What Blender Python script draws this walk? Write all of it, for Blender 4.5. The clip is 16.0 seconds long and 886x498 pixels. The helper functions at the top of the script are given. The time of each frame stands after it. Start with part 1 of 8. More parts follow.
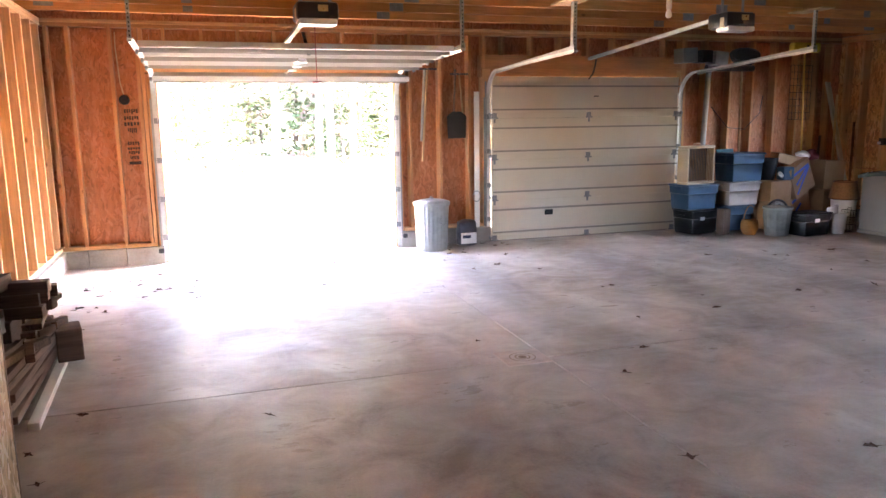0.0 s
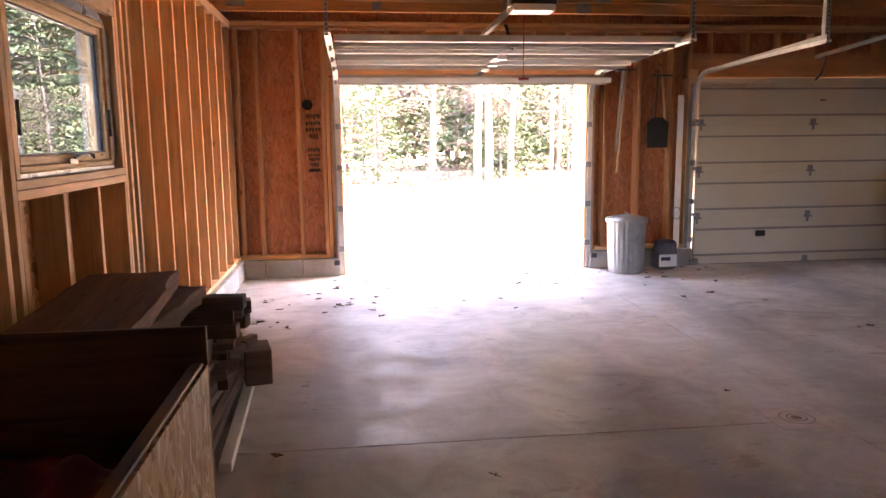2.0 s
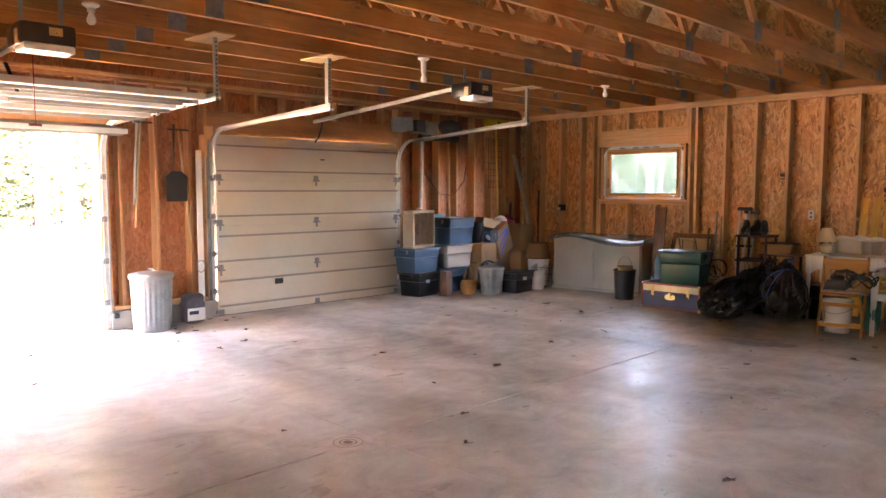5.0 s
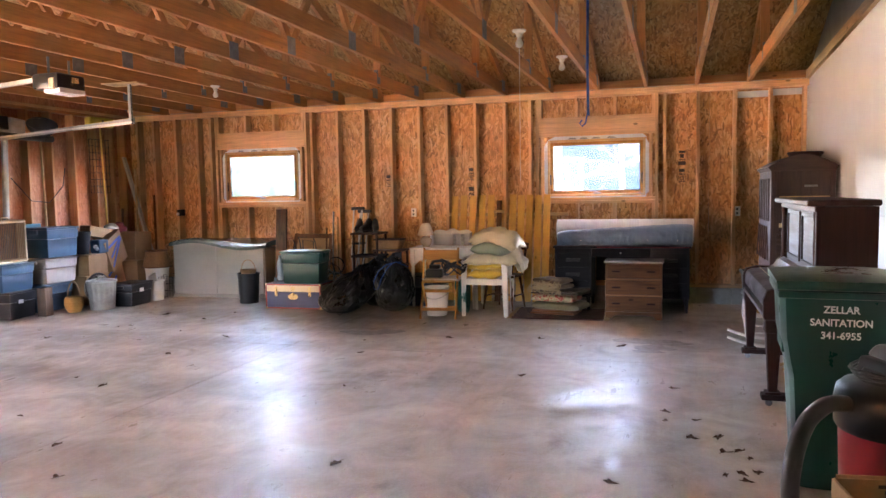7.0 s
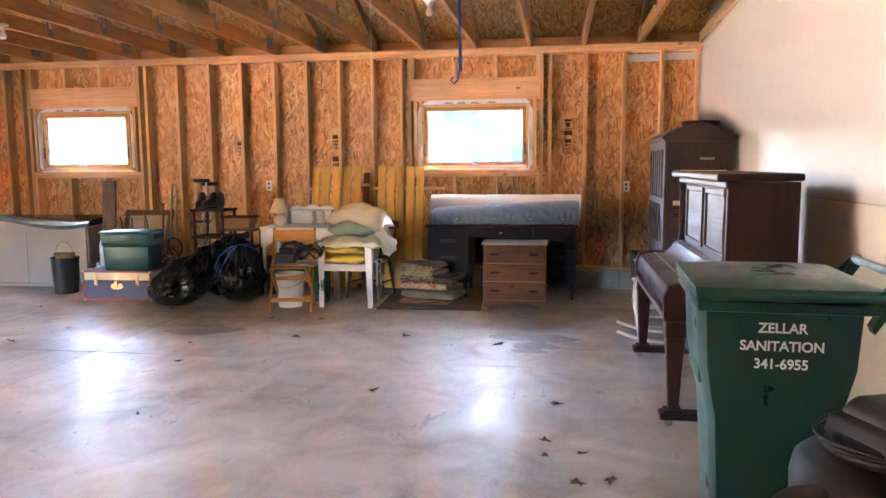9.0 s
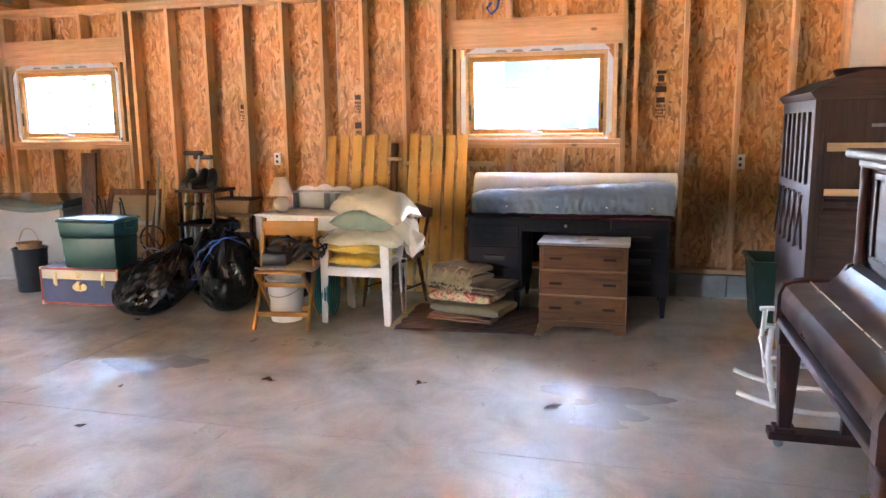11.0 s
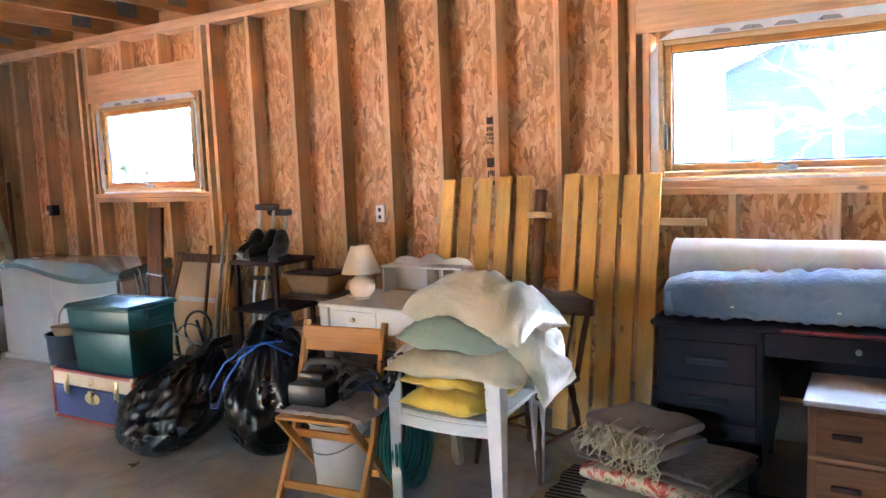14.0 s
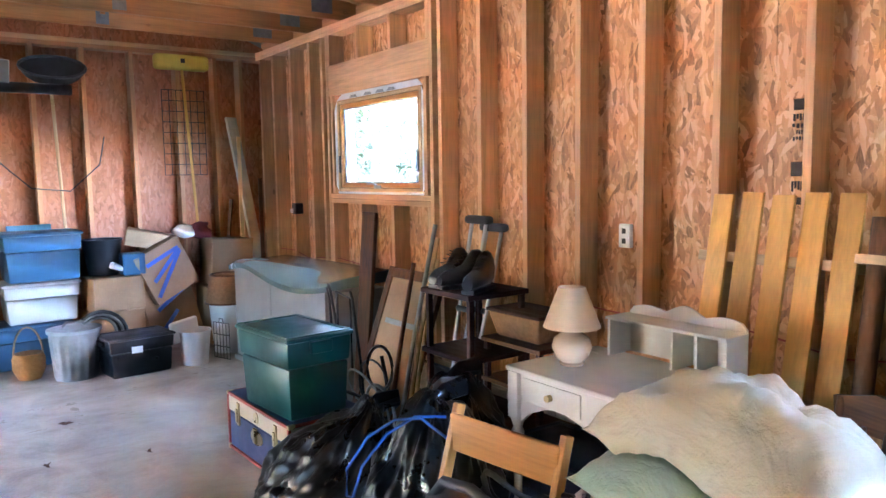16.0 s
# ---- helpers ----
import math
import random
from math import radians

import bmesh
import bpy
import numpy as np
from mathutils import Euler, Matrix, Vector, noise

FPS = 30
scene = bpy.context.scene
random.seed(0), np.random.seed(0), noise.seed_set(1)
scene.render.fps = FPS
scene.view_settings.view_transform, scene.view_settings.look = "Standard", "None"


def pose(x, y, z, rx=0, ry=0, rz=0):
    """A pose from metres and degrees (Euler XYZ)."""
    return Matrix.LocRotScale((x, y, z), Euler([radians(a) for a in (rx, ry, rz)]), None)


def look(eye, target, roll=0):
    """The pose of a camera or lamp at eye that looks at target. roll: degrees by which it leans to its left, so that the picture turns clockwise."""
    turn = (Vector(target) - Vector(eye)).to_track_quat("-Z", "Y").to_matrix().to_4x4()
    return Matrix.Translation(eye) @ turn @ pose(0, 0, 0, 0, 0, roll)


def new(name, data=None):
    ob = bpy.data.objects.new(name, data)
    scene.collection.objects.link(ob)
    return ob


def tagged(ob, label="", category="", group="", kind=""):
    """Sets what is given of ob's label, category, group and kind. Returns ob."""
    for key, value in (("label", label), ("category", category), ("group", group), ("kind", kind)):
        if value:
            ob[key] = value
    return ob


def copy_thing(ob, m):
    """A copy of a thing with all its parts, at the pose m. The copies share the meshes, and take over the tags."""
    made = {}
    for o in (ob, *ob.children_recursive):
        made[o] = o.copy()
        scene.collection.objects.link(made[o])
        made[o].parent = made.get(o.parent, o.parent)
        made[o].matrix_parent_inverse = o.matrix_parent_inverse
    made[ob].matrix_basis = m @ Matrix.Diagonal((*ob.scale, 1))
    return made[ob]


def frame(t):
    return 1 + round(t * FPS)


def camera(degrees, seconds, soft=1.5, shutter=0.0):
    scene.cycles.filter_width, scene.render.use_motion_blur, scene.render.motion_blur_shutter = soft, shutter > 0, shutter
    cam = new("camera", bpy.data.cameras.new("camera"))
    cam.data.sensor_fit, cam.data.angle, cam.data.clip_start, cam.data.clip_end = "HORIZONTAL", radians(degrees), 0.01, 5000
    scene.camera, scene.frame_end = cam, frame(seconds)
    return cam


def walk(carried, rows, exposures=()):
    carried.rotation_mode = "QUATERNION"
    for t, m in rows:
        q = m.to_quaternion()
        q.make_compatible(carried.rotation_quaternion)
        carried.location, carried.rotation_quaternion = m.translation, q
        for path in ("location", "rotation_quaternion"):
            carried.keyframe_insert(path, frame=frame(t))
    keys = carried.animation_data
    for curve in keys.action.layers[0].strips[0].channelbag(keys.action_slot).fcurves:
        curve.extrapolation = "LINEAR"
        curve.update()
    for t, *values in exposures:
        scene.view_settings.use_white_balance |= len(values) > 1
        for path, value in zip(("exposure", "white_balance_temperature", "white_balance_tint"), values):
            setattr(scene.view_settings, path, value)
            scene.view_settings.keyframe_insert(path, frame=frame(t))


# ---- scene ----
# ---------- the camera and its walk ----------
cam = camera(62.3, 16.0)
PATH = [
    (0, (0.479, 0.021, 1.618), (1.077, 1.897, 1.271), -0.8),
    (0.5, (0.501, 0.229, 1.545), (1.059, 2.111, 1.16), -0.5),
    (1, (0.407, 0.464, 1.501), (0.835, 2.379, 1.113), -0.1),
    (1.5, (0.284, 0.74, 1.485), (0.575, 2.687, 1.136), -0.1),
    (2, (0.131, 0.95, 1.512), (0.364, 2.914, 1.213), -0.6),
    (2.5, (-0.087, 1.065, 1.512), (0.239, 3.019, 1.24), -1.2),
    (3, (-0.245, 1.105, 1.507), (0.295, 3.013, 1.246), -1.2),
    (3.5, (-0.266, 1.087, 1.509), (0.493, 2.921, 1.263), -0.6),
    (4, (-0.241, 1.073, 1.503), (0.755, 2.794, 1.288), -0.1),
    (4.5, (-0.2, 1.035, 1.513), (1.008, 2.618, 1.328), 0.2),
    (5, (-0.156, 1.023, 1.512), (1.248, 2.439, 1.351), 0.0),
    (5.2, (-0.133, 1.018, 1.506), (1.342, 2.359, 1.353), -0.1),
    (7.5, (0.073, 0.849, 1.445), (2.019, 1.278, 1.28), -1.1),
    (8, (0.347, 0.848, 1.427), (2.311, 1.182, 1.245), -1.0),
    (10.5, (2.701, 0.841, 1.465), (4.634, 1.233, 1.135), -0.5),
    (11, (3.18, 0.9, 1.481), (5.085, 1.413, 1.154), -0.6),
    (11.5, (3.645, 0.927, 1.477), (5.524, 1.52, 1.134), -0.5),
    (12.5, (4.526, 1.107, 1.484), (6.332, 1.9, 1.156), -1.5),
    (13.5, (5.305, 1.303, 1.471), (7.028, 2.283, 1.206), -2.5),
    (14.5, (6.081, 1.47, 1.511), (7.741, 2.57, 1.324), -1.7),
    (15, (6.418, 1.624, 1.512), (7.979, 2.86, 1.318), -1.3),
    (16, (6.953, 1.926, 1.507), (8.109, 3.546, 1.307), -0.9),
]
EXPOSURES = [(0, 7.4, 6800, 20), (1.2, 7.0, 7100, 26), (2.0, 6.2, 7600, 31), (2.8, 5.45, 7500, 33), (3.3, 5.5, 7700, 33), (4.3, 7.05, 8300, 27), (5.2, 7.75, 7900, 25),
             (8.0, 8.45, 6900, 24), (12.0, 8.9, 6400, 16), (14.5, 8.8, 5500, 13), (16, 9.0, 5300, 12)]
walk(cam, [(t, look(eye, target, roll)) for t, eye, target, roll in PATH],
     exposures=EXPOSURES)
# ---------- sky and sun ----------
w = bpy.data.worlds.new("sky")
scene.world = w
w.use_nodes = True
sky = w.node_tree.nodes.new("ShaderNodeTexSky")
sky.sky_type = "NISHITA"
sky.sun_disc = False
SUN_ELEV, SUN_AZ = 63.0, 97.0  # azimuth clockwise from +y
sky.sun_elevation, sky.sun_rotation = radians(SUN_ELEV), radians(SUN_AZ)
sky.air_density, sky.dust_density, sky.ozone_density = 1.0, 2.0, 1.0
w.node_tree.links.new(sky.outputs[0], w.node_tree.nodes["Background"].inputs["Color"])
w.node_tree.nodes["Background"].inputs["Strength"].default_value = 0.15
sun = new("sun", bpy.data.lights.new("sun", "SUN"))
sun.data.energy, sun.data.angle, sun.data.color = 4.2, radians(0.6), (1.0, 0.95, 0.87)
az, el = radians(SUN_AZ), radians(SUN_ELEV)
sun.matrix_basis = look((0, 0, 30), Vector((0, 0, 30)) - Vector((math.sin(az) * math.cos(el), math.cos(az) * math.cos(el), math.sin(el))))
# sky portals in the openings: they give off nothing and only guide the sampling
for nm, px, py, pz, wx, wz, face in (("north", 1.375, 9.33, 1.065, 2.78, 2.13, 0), ("east", 10.06, 6.825, 1.76, 1.25, 0.74, 90),
                                     ("east", 10.06, 1.83, 1.76, 1.26, 0.74, 90), ("west", -1.38, 4.575, 1.76, 1.17, 0.74, -90)):
    lamp = bpy.data.lights.new("sky_portal_" + nm, "AREA")
    lamp.shape, lamp.size, lamp.size_y, lamp.energy = "RECTANGLE", wx, wz, 1.0
    lamp.cycles.is_portal = True
    tgt = {0: (0, -1, 0), 90: (-1, 0, 0), -90: (1, 0, 0)}[face]
    new("sky_portal_" + nm, lamp).matrix_basis = look((px, py, pz), Vector((px, py, pz)) + Vector(tgt))
# ---------- materials ----------
class Mat:
    """A small builder of node materials."""

    def __init__(self, name, rough=0.6, metal=0.0, spec=0.5):
        self.m = bpy.data.materials.new(name)
        self.m.use_nodes = True
        self.t = self.m.node_tree
        self.b = self.t.nodes["Principled BSDF"]
        self.b.inputs["Roughness"].default_value = rough
        self.b.inputs["Metallic"].default_value = metal
        self.b.inputs["Specular IOR Level"].default_value = spec
        self.tc = self.n("ShaderNodeTexCoord")
        self.co = self.tc.outputs["Object"]

    def n(self, kind, **kw):
        nd = self.t.nodes.new(kind)
        for k, v in kw.items():
            nd.inputs[k.replace("_", " ")].default_value = v
        return nd

    def ln(self, a, b):
        self.t.links.new(a, b)

    def spread(self, amount=20.0):
        """Shifts the pattern by each object's own random number."""
        oi = self.n("ShaderNodeObjectInfo")
        sc = self.n("ShaderNodeVectorMath")
        sc.operation = "MULTIPLY_ADD"
        cx = self.n("ShaderNodeCombineXYZ")
        for k in range(3):
            self.ln(oi.outputs["Random"], cx.inputs[k])
        sc.inputs[1].default_value = (amount, amount * 0.7, amount * 1.3)
        self.ln(cx.outputs[0], sc.inputs[0])
        self.ln(self.co, sc.inputs[2])
        self.co = sc.outputs[0]
        self.rnd = oi.outputs["Random"]
        return self

    def mapped(self, scale=(1, 1, 1), rot=(0, 0, 0)):
        mp = self.n("ShaderNodeMapping")
        mp.inputs["Scale"].default_value = scale
        mp.inputs["Rotation"].default_value = rot
        self.ln(self.co, mp.inputs["Vector"])
        return mp.outputs[0]

    def noise(self, scale, detail=4.0, rough=0.55, vec=None, dist=0.0):
        nd = self.n("ShaderNodeTexNoise", Scale=scale, Detail=detail, Roughness=rough, Distortion=dist)
        self.ln(vec or self.co, nd.inputs["Vector"])
        return nd.outputs["Fac"]

    def voro(self, scale, vec=None, what="Color", feature="F1"):
        nd = self.n("ShaderNodeTexVoronoi", Scale=scale)
        nd.feature = feature
        self.ln(vec or self.co, nd.inputs["Vector"])
        return nd.outputs[what]

    def ramp(self, fac, stops):
        r = self.n("ShaderNodeValToRGB")
        e = r.color_ramp.elements
        while len(e) < len(stops):
            e.new(0.5)
        for k, (p, c) in enumerate(stops):
            e[k].position = p
            e[k].color = (*c, 1) if len(c) == 3 else (c[0], c[0], c[0], 1)
        self.ln(fac, r.inputs["Fac"])
        return r.outputs["Color"]

    def mix(self, fac, a, b, mode="MIX"):
        m = self.n("ShaderNodeMix")
        m.data_type = "RGBA"
        m.blend_type = mode
        for key, v in ((0, fac), (6, a), (7, b)):
            if isinstance(v, (int, float)):
                m.inputs[key].default_value = v
            elif isinstance(v, tuple):
                m.inputs[key].default_value = (*v, 1)
            else:
                self.ln(v, m.inputs[key])
        return m.outputs[2]

    def math(self, op, a, b=0.0):
        m = self.n("ShaderNodeMath")
        m.operation = op
        for k, v in enumerate((a, b)):
            if isinstance(v, (int, float)):
                m.inputs[k].default_value = v
            else:
                self.ln(v, m.inputs[k])
        return m.outputs[0]

    def color(self, c):
        if isinstance(c, tuple):
            self.b.inputs["Base Color"].default_value = (*c, 1)
        else:
            self.ln(c, self.b.inputs["Base Color"])
        return self

    def rough(self, r):
        self.ln(r, self.b.inputs["Roughness"])
        return self

    def bump(self, h, strength=0.3, dist=0.01):
        b = self.n("ShaderNodeBump", Strength=strength, Distance=dist)
        self.ln(h, b.inputs["Height"])
        self.ln(b.outputs[0], self.b.inputs["Normal"])
        return self


def scaled(c, f):
    return tuple(min(1.0, v * f) for v in c)


def wood(name, c, axis="z", rough=0.6, var=0.28, grain=1.0, knots=True, spec=0.3):
    """Sawn timber with its grain along one axis."""
    m = Mat(name, rough, spec=spec).spread()
    k = {"x": (0.06, 1, 1), "y": (1, 0.06, 1), "z": (1, 1, 0.06)}[axis]
    v = m.mapped(k)
    fine = m.noise(90 * grain, 4, 0.6, v)
    broad = m.noise(14 * grain, 3, 0.5, v, 1.2)
    f = m.math("ADD", m.math("MULTIPLY", fine, 0.45), m.math("MULTIPLY", broad, 0.55))
    col = m.ramp(f, [(0.3, scaled(c, 1 - var * 1.3)), (0.5, c), (0.72, scaled(c, 1 + var))])
    big = m.noise(1.7, 3, 0.6)
    col = m.mix(m.ramp(big, [(0.35, (0.0,)), (0.75, (0.5,))]), col, scaled(c, 0.7))
    tone = m.ramp(m.rnd, [(0.0, (0.72, 0.7, 0.68)), (0.5, (0.95, 0.95, 0.95)), (1.0, (1.0, 1.0, 1.0))])
    col = m.mix(1.0, col, tone, "MULTIPLY")
    if knots:
        kv = m.mapped({"x": (0.5, 1, 1), "y": (1, 0.5, 1), "z": (1, 1, 0.5)}[axis])
        kn = m.voro(4.5, kv, "Distance")
        col = m.mix(m.ramp(kn, [(0.04, (0.85,)), (0.085, (0.0,))]), col, scaled(c, 0.28))
    m.color(col).bump(fine, 0.25, 0.004)
    m.rough(m.ramp(broad, [(0.3, (rough - 0.08,)), (0.7, (rough + 0.1,))]))
    return m.m


def osb(name, c, plane="yz", rough=0.5, soft=0.0):
    """Strand board: long flakes lying in all directions."""
    m = Mat(name, rough, spec=0.4)
    if plane == "xz":
        m.co = m.mapped((1, 1, 1), (0, 0, math.pi / 2))
    elif plane == "xy":
        m.co = m.mapped((1, 1, 1), (0, math.pi / 2, 0))
    warp = m.n("ShaderNodeTexNoise", Scale=7.0, Detail=2.0)
    m.ln(m.co, warp.inputs["Vector"])
    wa = m.n("ShaderNodeVectorMath")
    wa.operation = "MULTIPLY_ADD"
    m.ln(warp.outputs["Color"], wa.inputs[0])
    wa.inputs[1].default_value = (0.05, 0.05, 0.05)
    m.ln(m.co, wa.inputs[2])
    m.co = wa.outputs[0]
    tones = []
    for k, (ang, sx, sz) in enumerate(((1.2, 44, 13), (0.55, 48, 12), (-0.6, 42, 11), (0.05, 50, 12))):
        keep = m.co
        m.co = m.mapped((1, 1, 1), (ang, 0, 0))
        v = m.mapped((1, sx, sz))
        m.co = keep
        nd = m.n("ShaderNodeTexVoronoi", Scale=1.0)
        m.ln(v, nd.inputs["Vector"])
        sep = m.n("ShaderNodeSeparateColor")
        m.ln(nd.outputs["Color"], sep.inputs[0])
        tones.append((sep.outputs[0], sep.outputs[1]))
    f = tones[0][0]
    for k in (1, 2, 3):
        f = m.mix(m.ramp(tones[k][1], [(0.52, (0.0,)), (0.56, (1.0,))]), f, tones[k][0])
    fine = m.noise(160, 3, 0.6, m.mapped((1, 1, 0.25), (0.4, 0, 0)))
    f2 = m.math("ADD", m.math("MULTIPLY", f, 0.75), m.math("MULTIPLY", fine, 0.3))
    col = m.ramp(f2, [(0.10, scaled(c, 0.30)), (0.22, scaled(c, 0.68)), (0.50, c), (0.68, (min(1, c[0] * 1.15), min(1, c[1] * 1.22), min(1, c[2] * 1.35))), (0.86, (min(1, c[0] * 1.3), min(1, c[1] * 1.6), min(1, c[2] * 2.2)))])
    big = m.noise(1.1, 4, 0.6)
    col = m.mix(m.ramp(big, [(0.45, (0.0,)), (0.8, (0.35,))]), col, scaled(c, 0.6))
    if soft:
        col = m.mix(soft, col, scaled(c, 0.85))
    m.color(col).bump(f2, 0.35, 0.004)
    m.rough(m.ramp(f, [(0.0, (rough + 0.12,)), (1.0, (rough - 0.1,))]))
    return m.m


def plain(name, c, rough=0.5, metal=0.0, dirt=0.25, scale=6.0, bump=0.1, grime=None, coat=0.0):
    """Paint, plastic, cloth or metal with stains at two scales."""
    m = Mat(name, rough, metal).spread()
    a = m.noise(scale, 5, 0.6)
    b = m.noise(scale * 14, 3, 0.6)
    col = m.mix(m.ramp(a, [(0.38, (0.0,)), (0.72, (dirt,))]), c, grime or scaled(c, 0.5))
    col = m.mix(m.ramp(b, [(0.4, (0.0,)), (0.8, (dirt * 0.6,))]), col, scaled(c, 1.25))
    m.color(col).bump(b, bump, 0.003)
    m.rough(m.ramp(a, [(0.3, (max(0.05, rough - 0.08),)), (0.7, (min(1, rough + 0.12),))]))
    if coat:
        m.b.inputs["Coat Weight"].default_value = coat
    return m.m


def cloth(name, c, rough=0.9, fold=5.0, bump=0.5):
    m = Mat(name, rough, spec=0.2).spread()
    a = m.noise(fold, 4, 0.6, dist=0.6)
    w = m.noise(220, 2, 0.6)
    # fold hollows tinted darker: crease shade put into the cloth colour
    col = m.mix(m.ramp(a, [(0.35, (0.35,)), (0.65, (0.0,))]), c, scaled(c, 0.72))
    col = m.mix(m.ramp(w, [(0.4, (0.0,)), (0.7, (0.2,))]), col, scaled(c, 0.8))
    m.color(col)
    h = m.math("ADD", m.math("MULTIPLY", a, 1.0), m.math("MULTIPLY", w, 0.06))
    m.bump(h, bump, 0.03)
    m.b.inputs["Sheen Weight"].default_value = 0.25
    return m.m


def concrete_floor():
    m = Mat("sealed_concrete", 0.4)
    big = m.noise(0.55, 5, 0.6, dist=0.5)
    mid = m.noise(2.6, 6, 0.65, dist=0.8)
    fine = m.noise(60, 4, 0.7)
    f = m.math("ADD", m.math("MULTIPLY", big, 0.5), m.math("ADD", m.math("MULTIPLY", mid, 0.4), m.math("MULTIPLY", fine, 0.12)))
    col = m.ramp(f, [(0.37, (0.25, 0.215, 0.185)), (0.46, (0.385, 0.34, 0.30)), (0.54, (0.48, 0.435, 0.39)), (0.64, (0.60, 0.56, 0.51))])
    # faint warm mottle: bounce from the wood walls put into the slab colour
    rusty = m.noise(0.8, 5, 0.6, m.mapped((1, 1, 1), (0, 0, 0.4)))
    col = m.mix(m.ramp(rusty, [(0.5, (0.0,)), (0.75, (0.15,))]), col, (0.42, 0.38, 0.28))
    # tyre lanes that run from the doors inwards
    sx = m.n("ShaderNodeSeparateXYZ")
    m.ln(m.co, sx.inputs[0])
    lane = m.n("ShaderNodeTexWave", Scale=1.0, Distortion=1.2, Detail=3.0)
    lane.inputs["Detail Scale"].default_value = 0.6
    lane.wave_type = "BANDS"
    m.ln(m.mapped((0.2, 0.02, 0.0), (0, 0, -0.03)), lane.inputs["Vector"])
    far = m.ramp(m.math("DIVIDE", sx.outputs[1], 9.0), [(0.25, (0.0,)), (0.5, (0.5,))])
    col = m.mix(m.math("MULTIPLY", m.ramp(lane.outputs["Fac"], [(0.1, (0.8,)), (0.45, (0.0,))]), far), col, (0.2, 0.18, 0.165))
    spots = m.voro(1.6, None, "Distance")
    wet = m.math("MULTIPLY", m.ramp(spots, [(0.04, (1.0,)), (0.10, (0.0,))]), m.ramp(mid, [(0.52, (0.0,)), (0.64, (0.6,))]))
    col = m.mix(wet, col, (0.10, 0.09, 0.085))
    m.color(col).bump(m.math("ADD", fine, m.math("MULTIPLY", mid, 0.8)), 0.12, 0.006)
    worn = m.noise(2.0, 8, 0.7, dist=1.2)
    scratch = m.noise(5, 5, 0.7, m.mapped((0.4, 3, 1), (0, 0, 0.7)), 0.6)
    r = m.math("ADD", m.math("MULTIPLY", worn, 0.6), m.math("MULTIPLY", scratch, 0.4))
    m.rough(m.ramp(r, [(0.38, (0.25,)), (0.5, (0.44,)), (0.62, (0.68,))]))
    m.b.inputs["Specular IOR Level"].default_value = 0.17
    return m.m


M = {}
STUD = (0.78, 0.47, 0.25)
for ax in "xyz":
    M["stud_" + ax] = wood("stud_wood_" + ax, STUD, ax, 0.62)
    M["joist_" + ax] = wood("joist_wood_" + ax, (0.62, 0.30, 0.12), ax, 0.65)
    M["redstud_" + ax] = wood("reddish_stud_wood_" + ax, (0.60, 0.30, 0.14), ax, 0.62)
    M["pale_" + ax] = wood("pale_pine_" + ax, (0.66, 0.45, 0.24), ax, 0.55)
    M["dark_" + ax] = wood("dark_stained_wood_" + ax, (0.042, 0.016, 0.013), ax, 0.6, 0.5, knots=False, spec=0.2)
    M["wardrobe_" + ax] = wood("dull_dark_wood_" + ax, (0.072, 0.045, 0.036), ax, 0.7, 0.45, knots=False, spec=0.2)
    M["brown_" + ax] = wood("brown_stained_wood_" + ax, (0.125, 0.050, 0.017), ax, 0.45, 0.6)
    M["oak_" + ax] = wood("varnished_oak_" + ax, (0.56, 0.25, 0.055), ax, 0.38, 0.35, knots=False)
    M["yellow_" + ax] = wood("yellow_pine_" + ax, (0.78, 0.44, 0.11), ax, 0.45, 0.2)
    M["ebony_" + ax] = wood("blackened_wood_" + ax, (0.016, 0.012, 0.016), ax, 0.5, 0.4, knots=False, spec=0.2)
    M["grey_" + ax] = wood("weathered_wood_" + ax, (0.17, 0.105, 0.075), ax, 0.85, 0.5)
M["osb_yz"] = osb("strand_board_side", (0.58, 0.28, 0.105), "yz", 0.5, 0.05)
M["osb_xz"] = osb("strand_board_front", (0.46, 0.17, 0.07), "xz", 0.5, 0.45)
M["osb_xy"] = osb("strand_board_roof", (0.44, 0.23, 0.08), "xy")
M["floor"] = concrete_floor()
M["curb"] = plain("foundation_concrete", (0.36, 0.34, 0.31), 0.85, 0, 0.6, 3.0, 0.5, (0.14, 0.12, 0.10))
M["drywall"] = plain("primed_drywall", (0.80, 0.77, 0.72), 0.8, 0, 0.12, 1.3, 0.05, (0.5, 0.45, 0.38))
M["galv"] = plain("galvanized_steel", (0.34, 0.35, 0.34), 0.42, 0.8, 0.3, 14, 0.1)
M["track"] = plain("track_steel", (0.62, 0.62, 0.60), 0.42, 0.7, 0.3, 12, 0.08)
M["plate"] = plain("truss_plate", (0.26, 0.27, 0.28), 0.5, 0.6, 0.5, 20, 0.3)
M["doorskin"] = plain("door_steel_paint", (0.62, 0.56, 0.44), 0.5, 0, 0.2, 2.0, 0.05, (0.42, 0.36, 0.28))
M["doorfoam"] = plain("door_backing", (0.70, 0.68, 0.64), 0.6, 0, 0.15, 3.0, 0.1)
M["white"] = plain("white_paint", (0.74, 0.72, 0.68), 0.45, 0, 0.2, 6, 0.08)
M["whiteplastic"] = plain("white_plastic", (0.72, 0.71, 0.69), 0.4, 0, 0.25, 6, 0.05)
M["black"] = plain("black_plastic", (0.008, 0.008, 0.009), 0.34, 0, 0.4, 8, 0.08)
M["darkgrey"] = plain("dark_grey_plastic", (0.03, 0.03, 0.033), 0.45, 0, 0.4, 8, 0.08)
M["green"] = plain("green_tote_plastic", (0.005, 0.062, 0.052), 0.38, 0, 0.3, 5, 0.05)
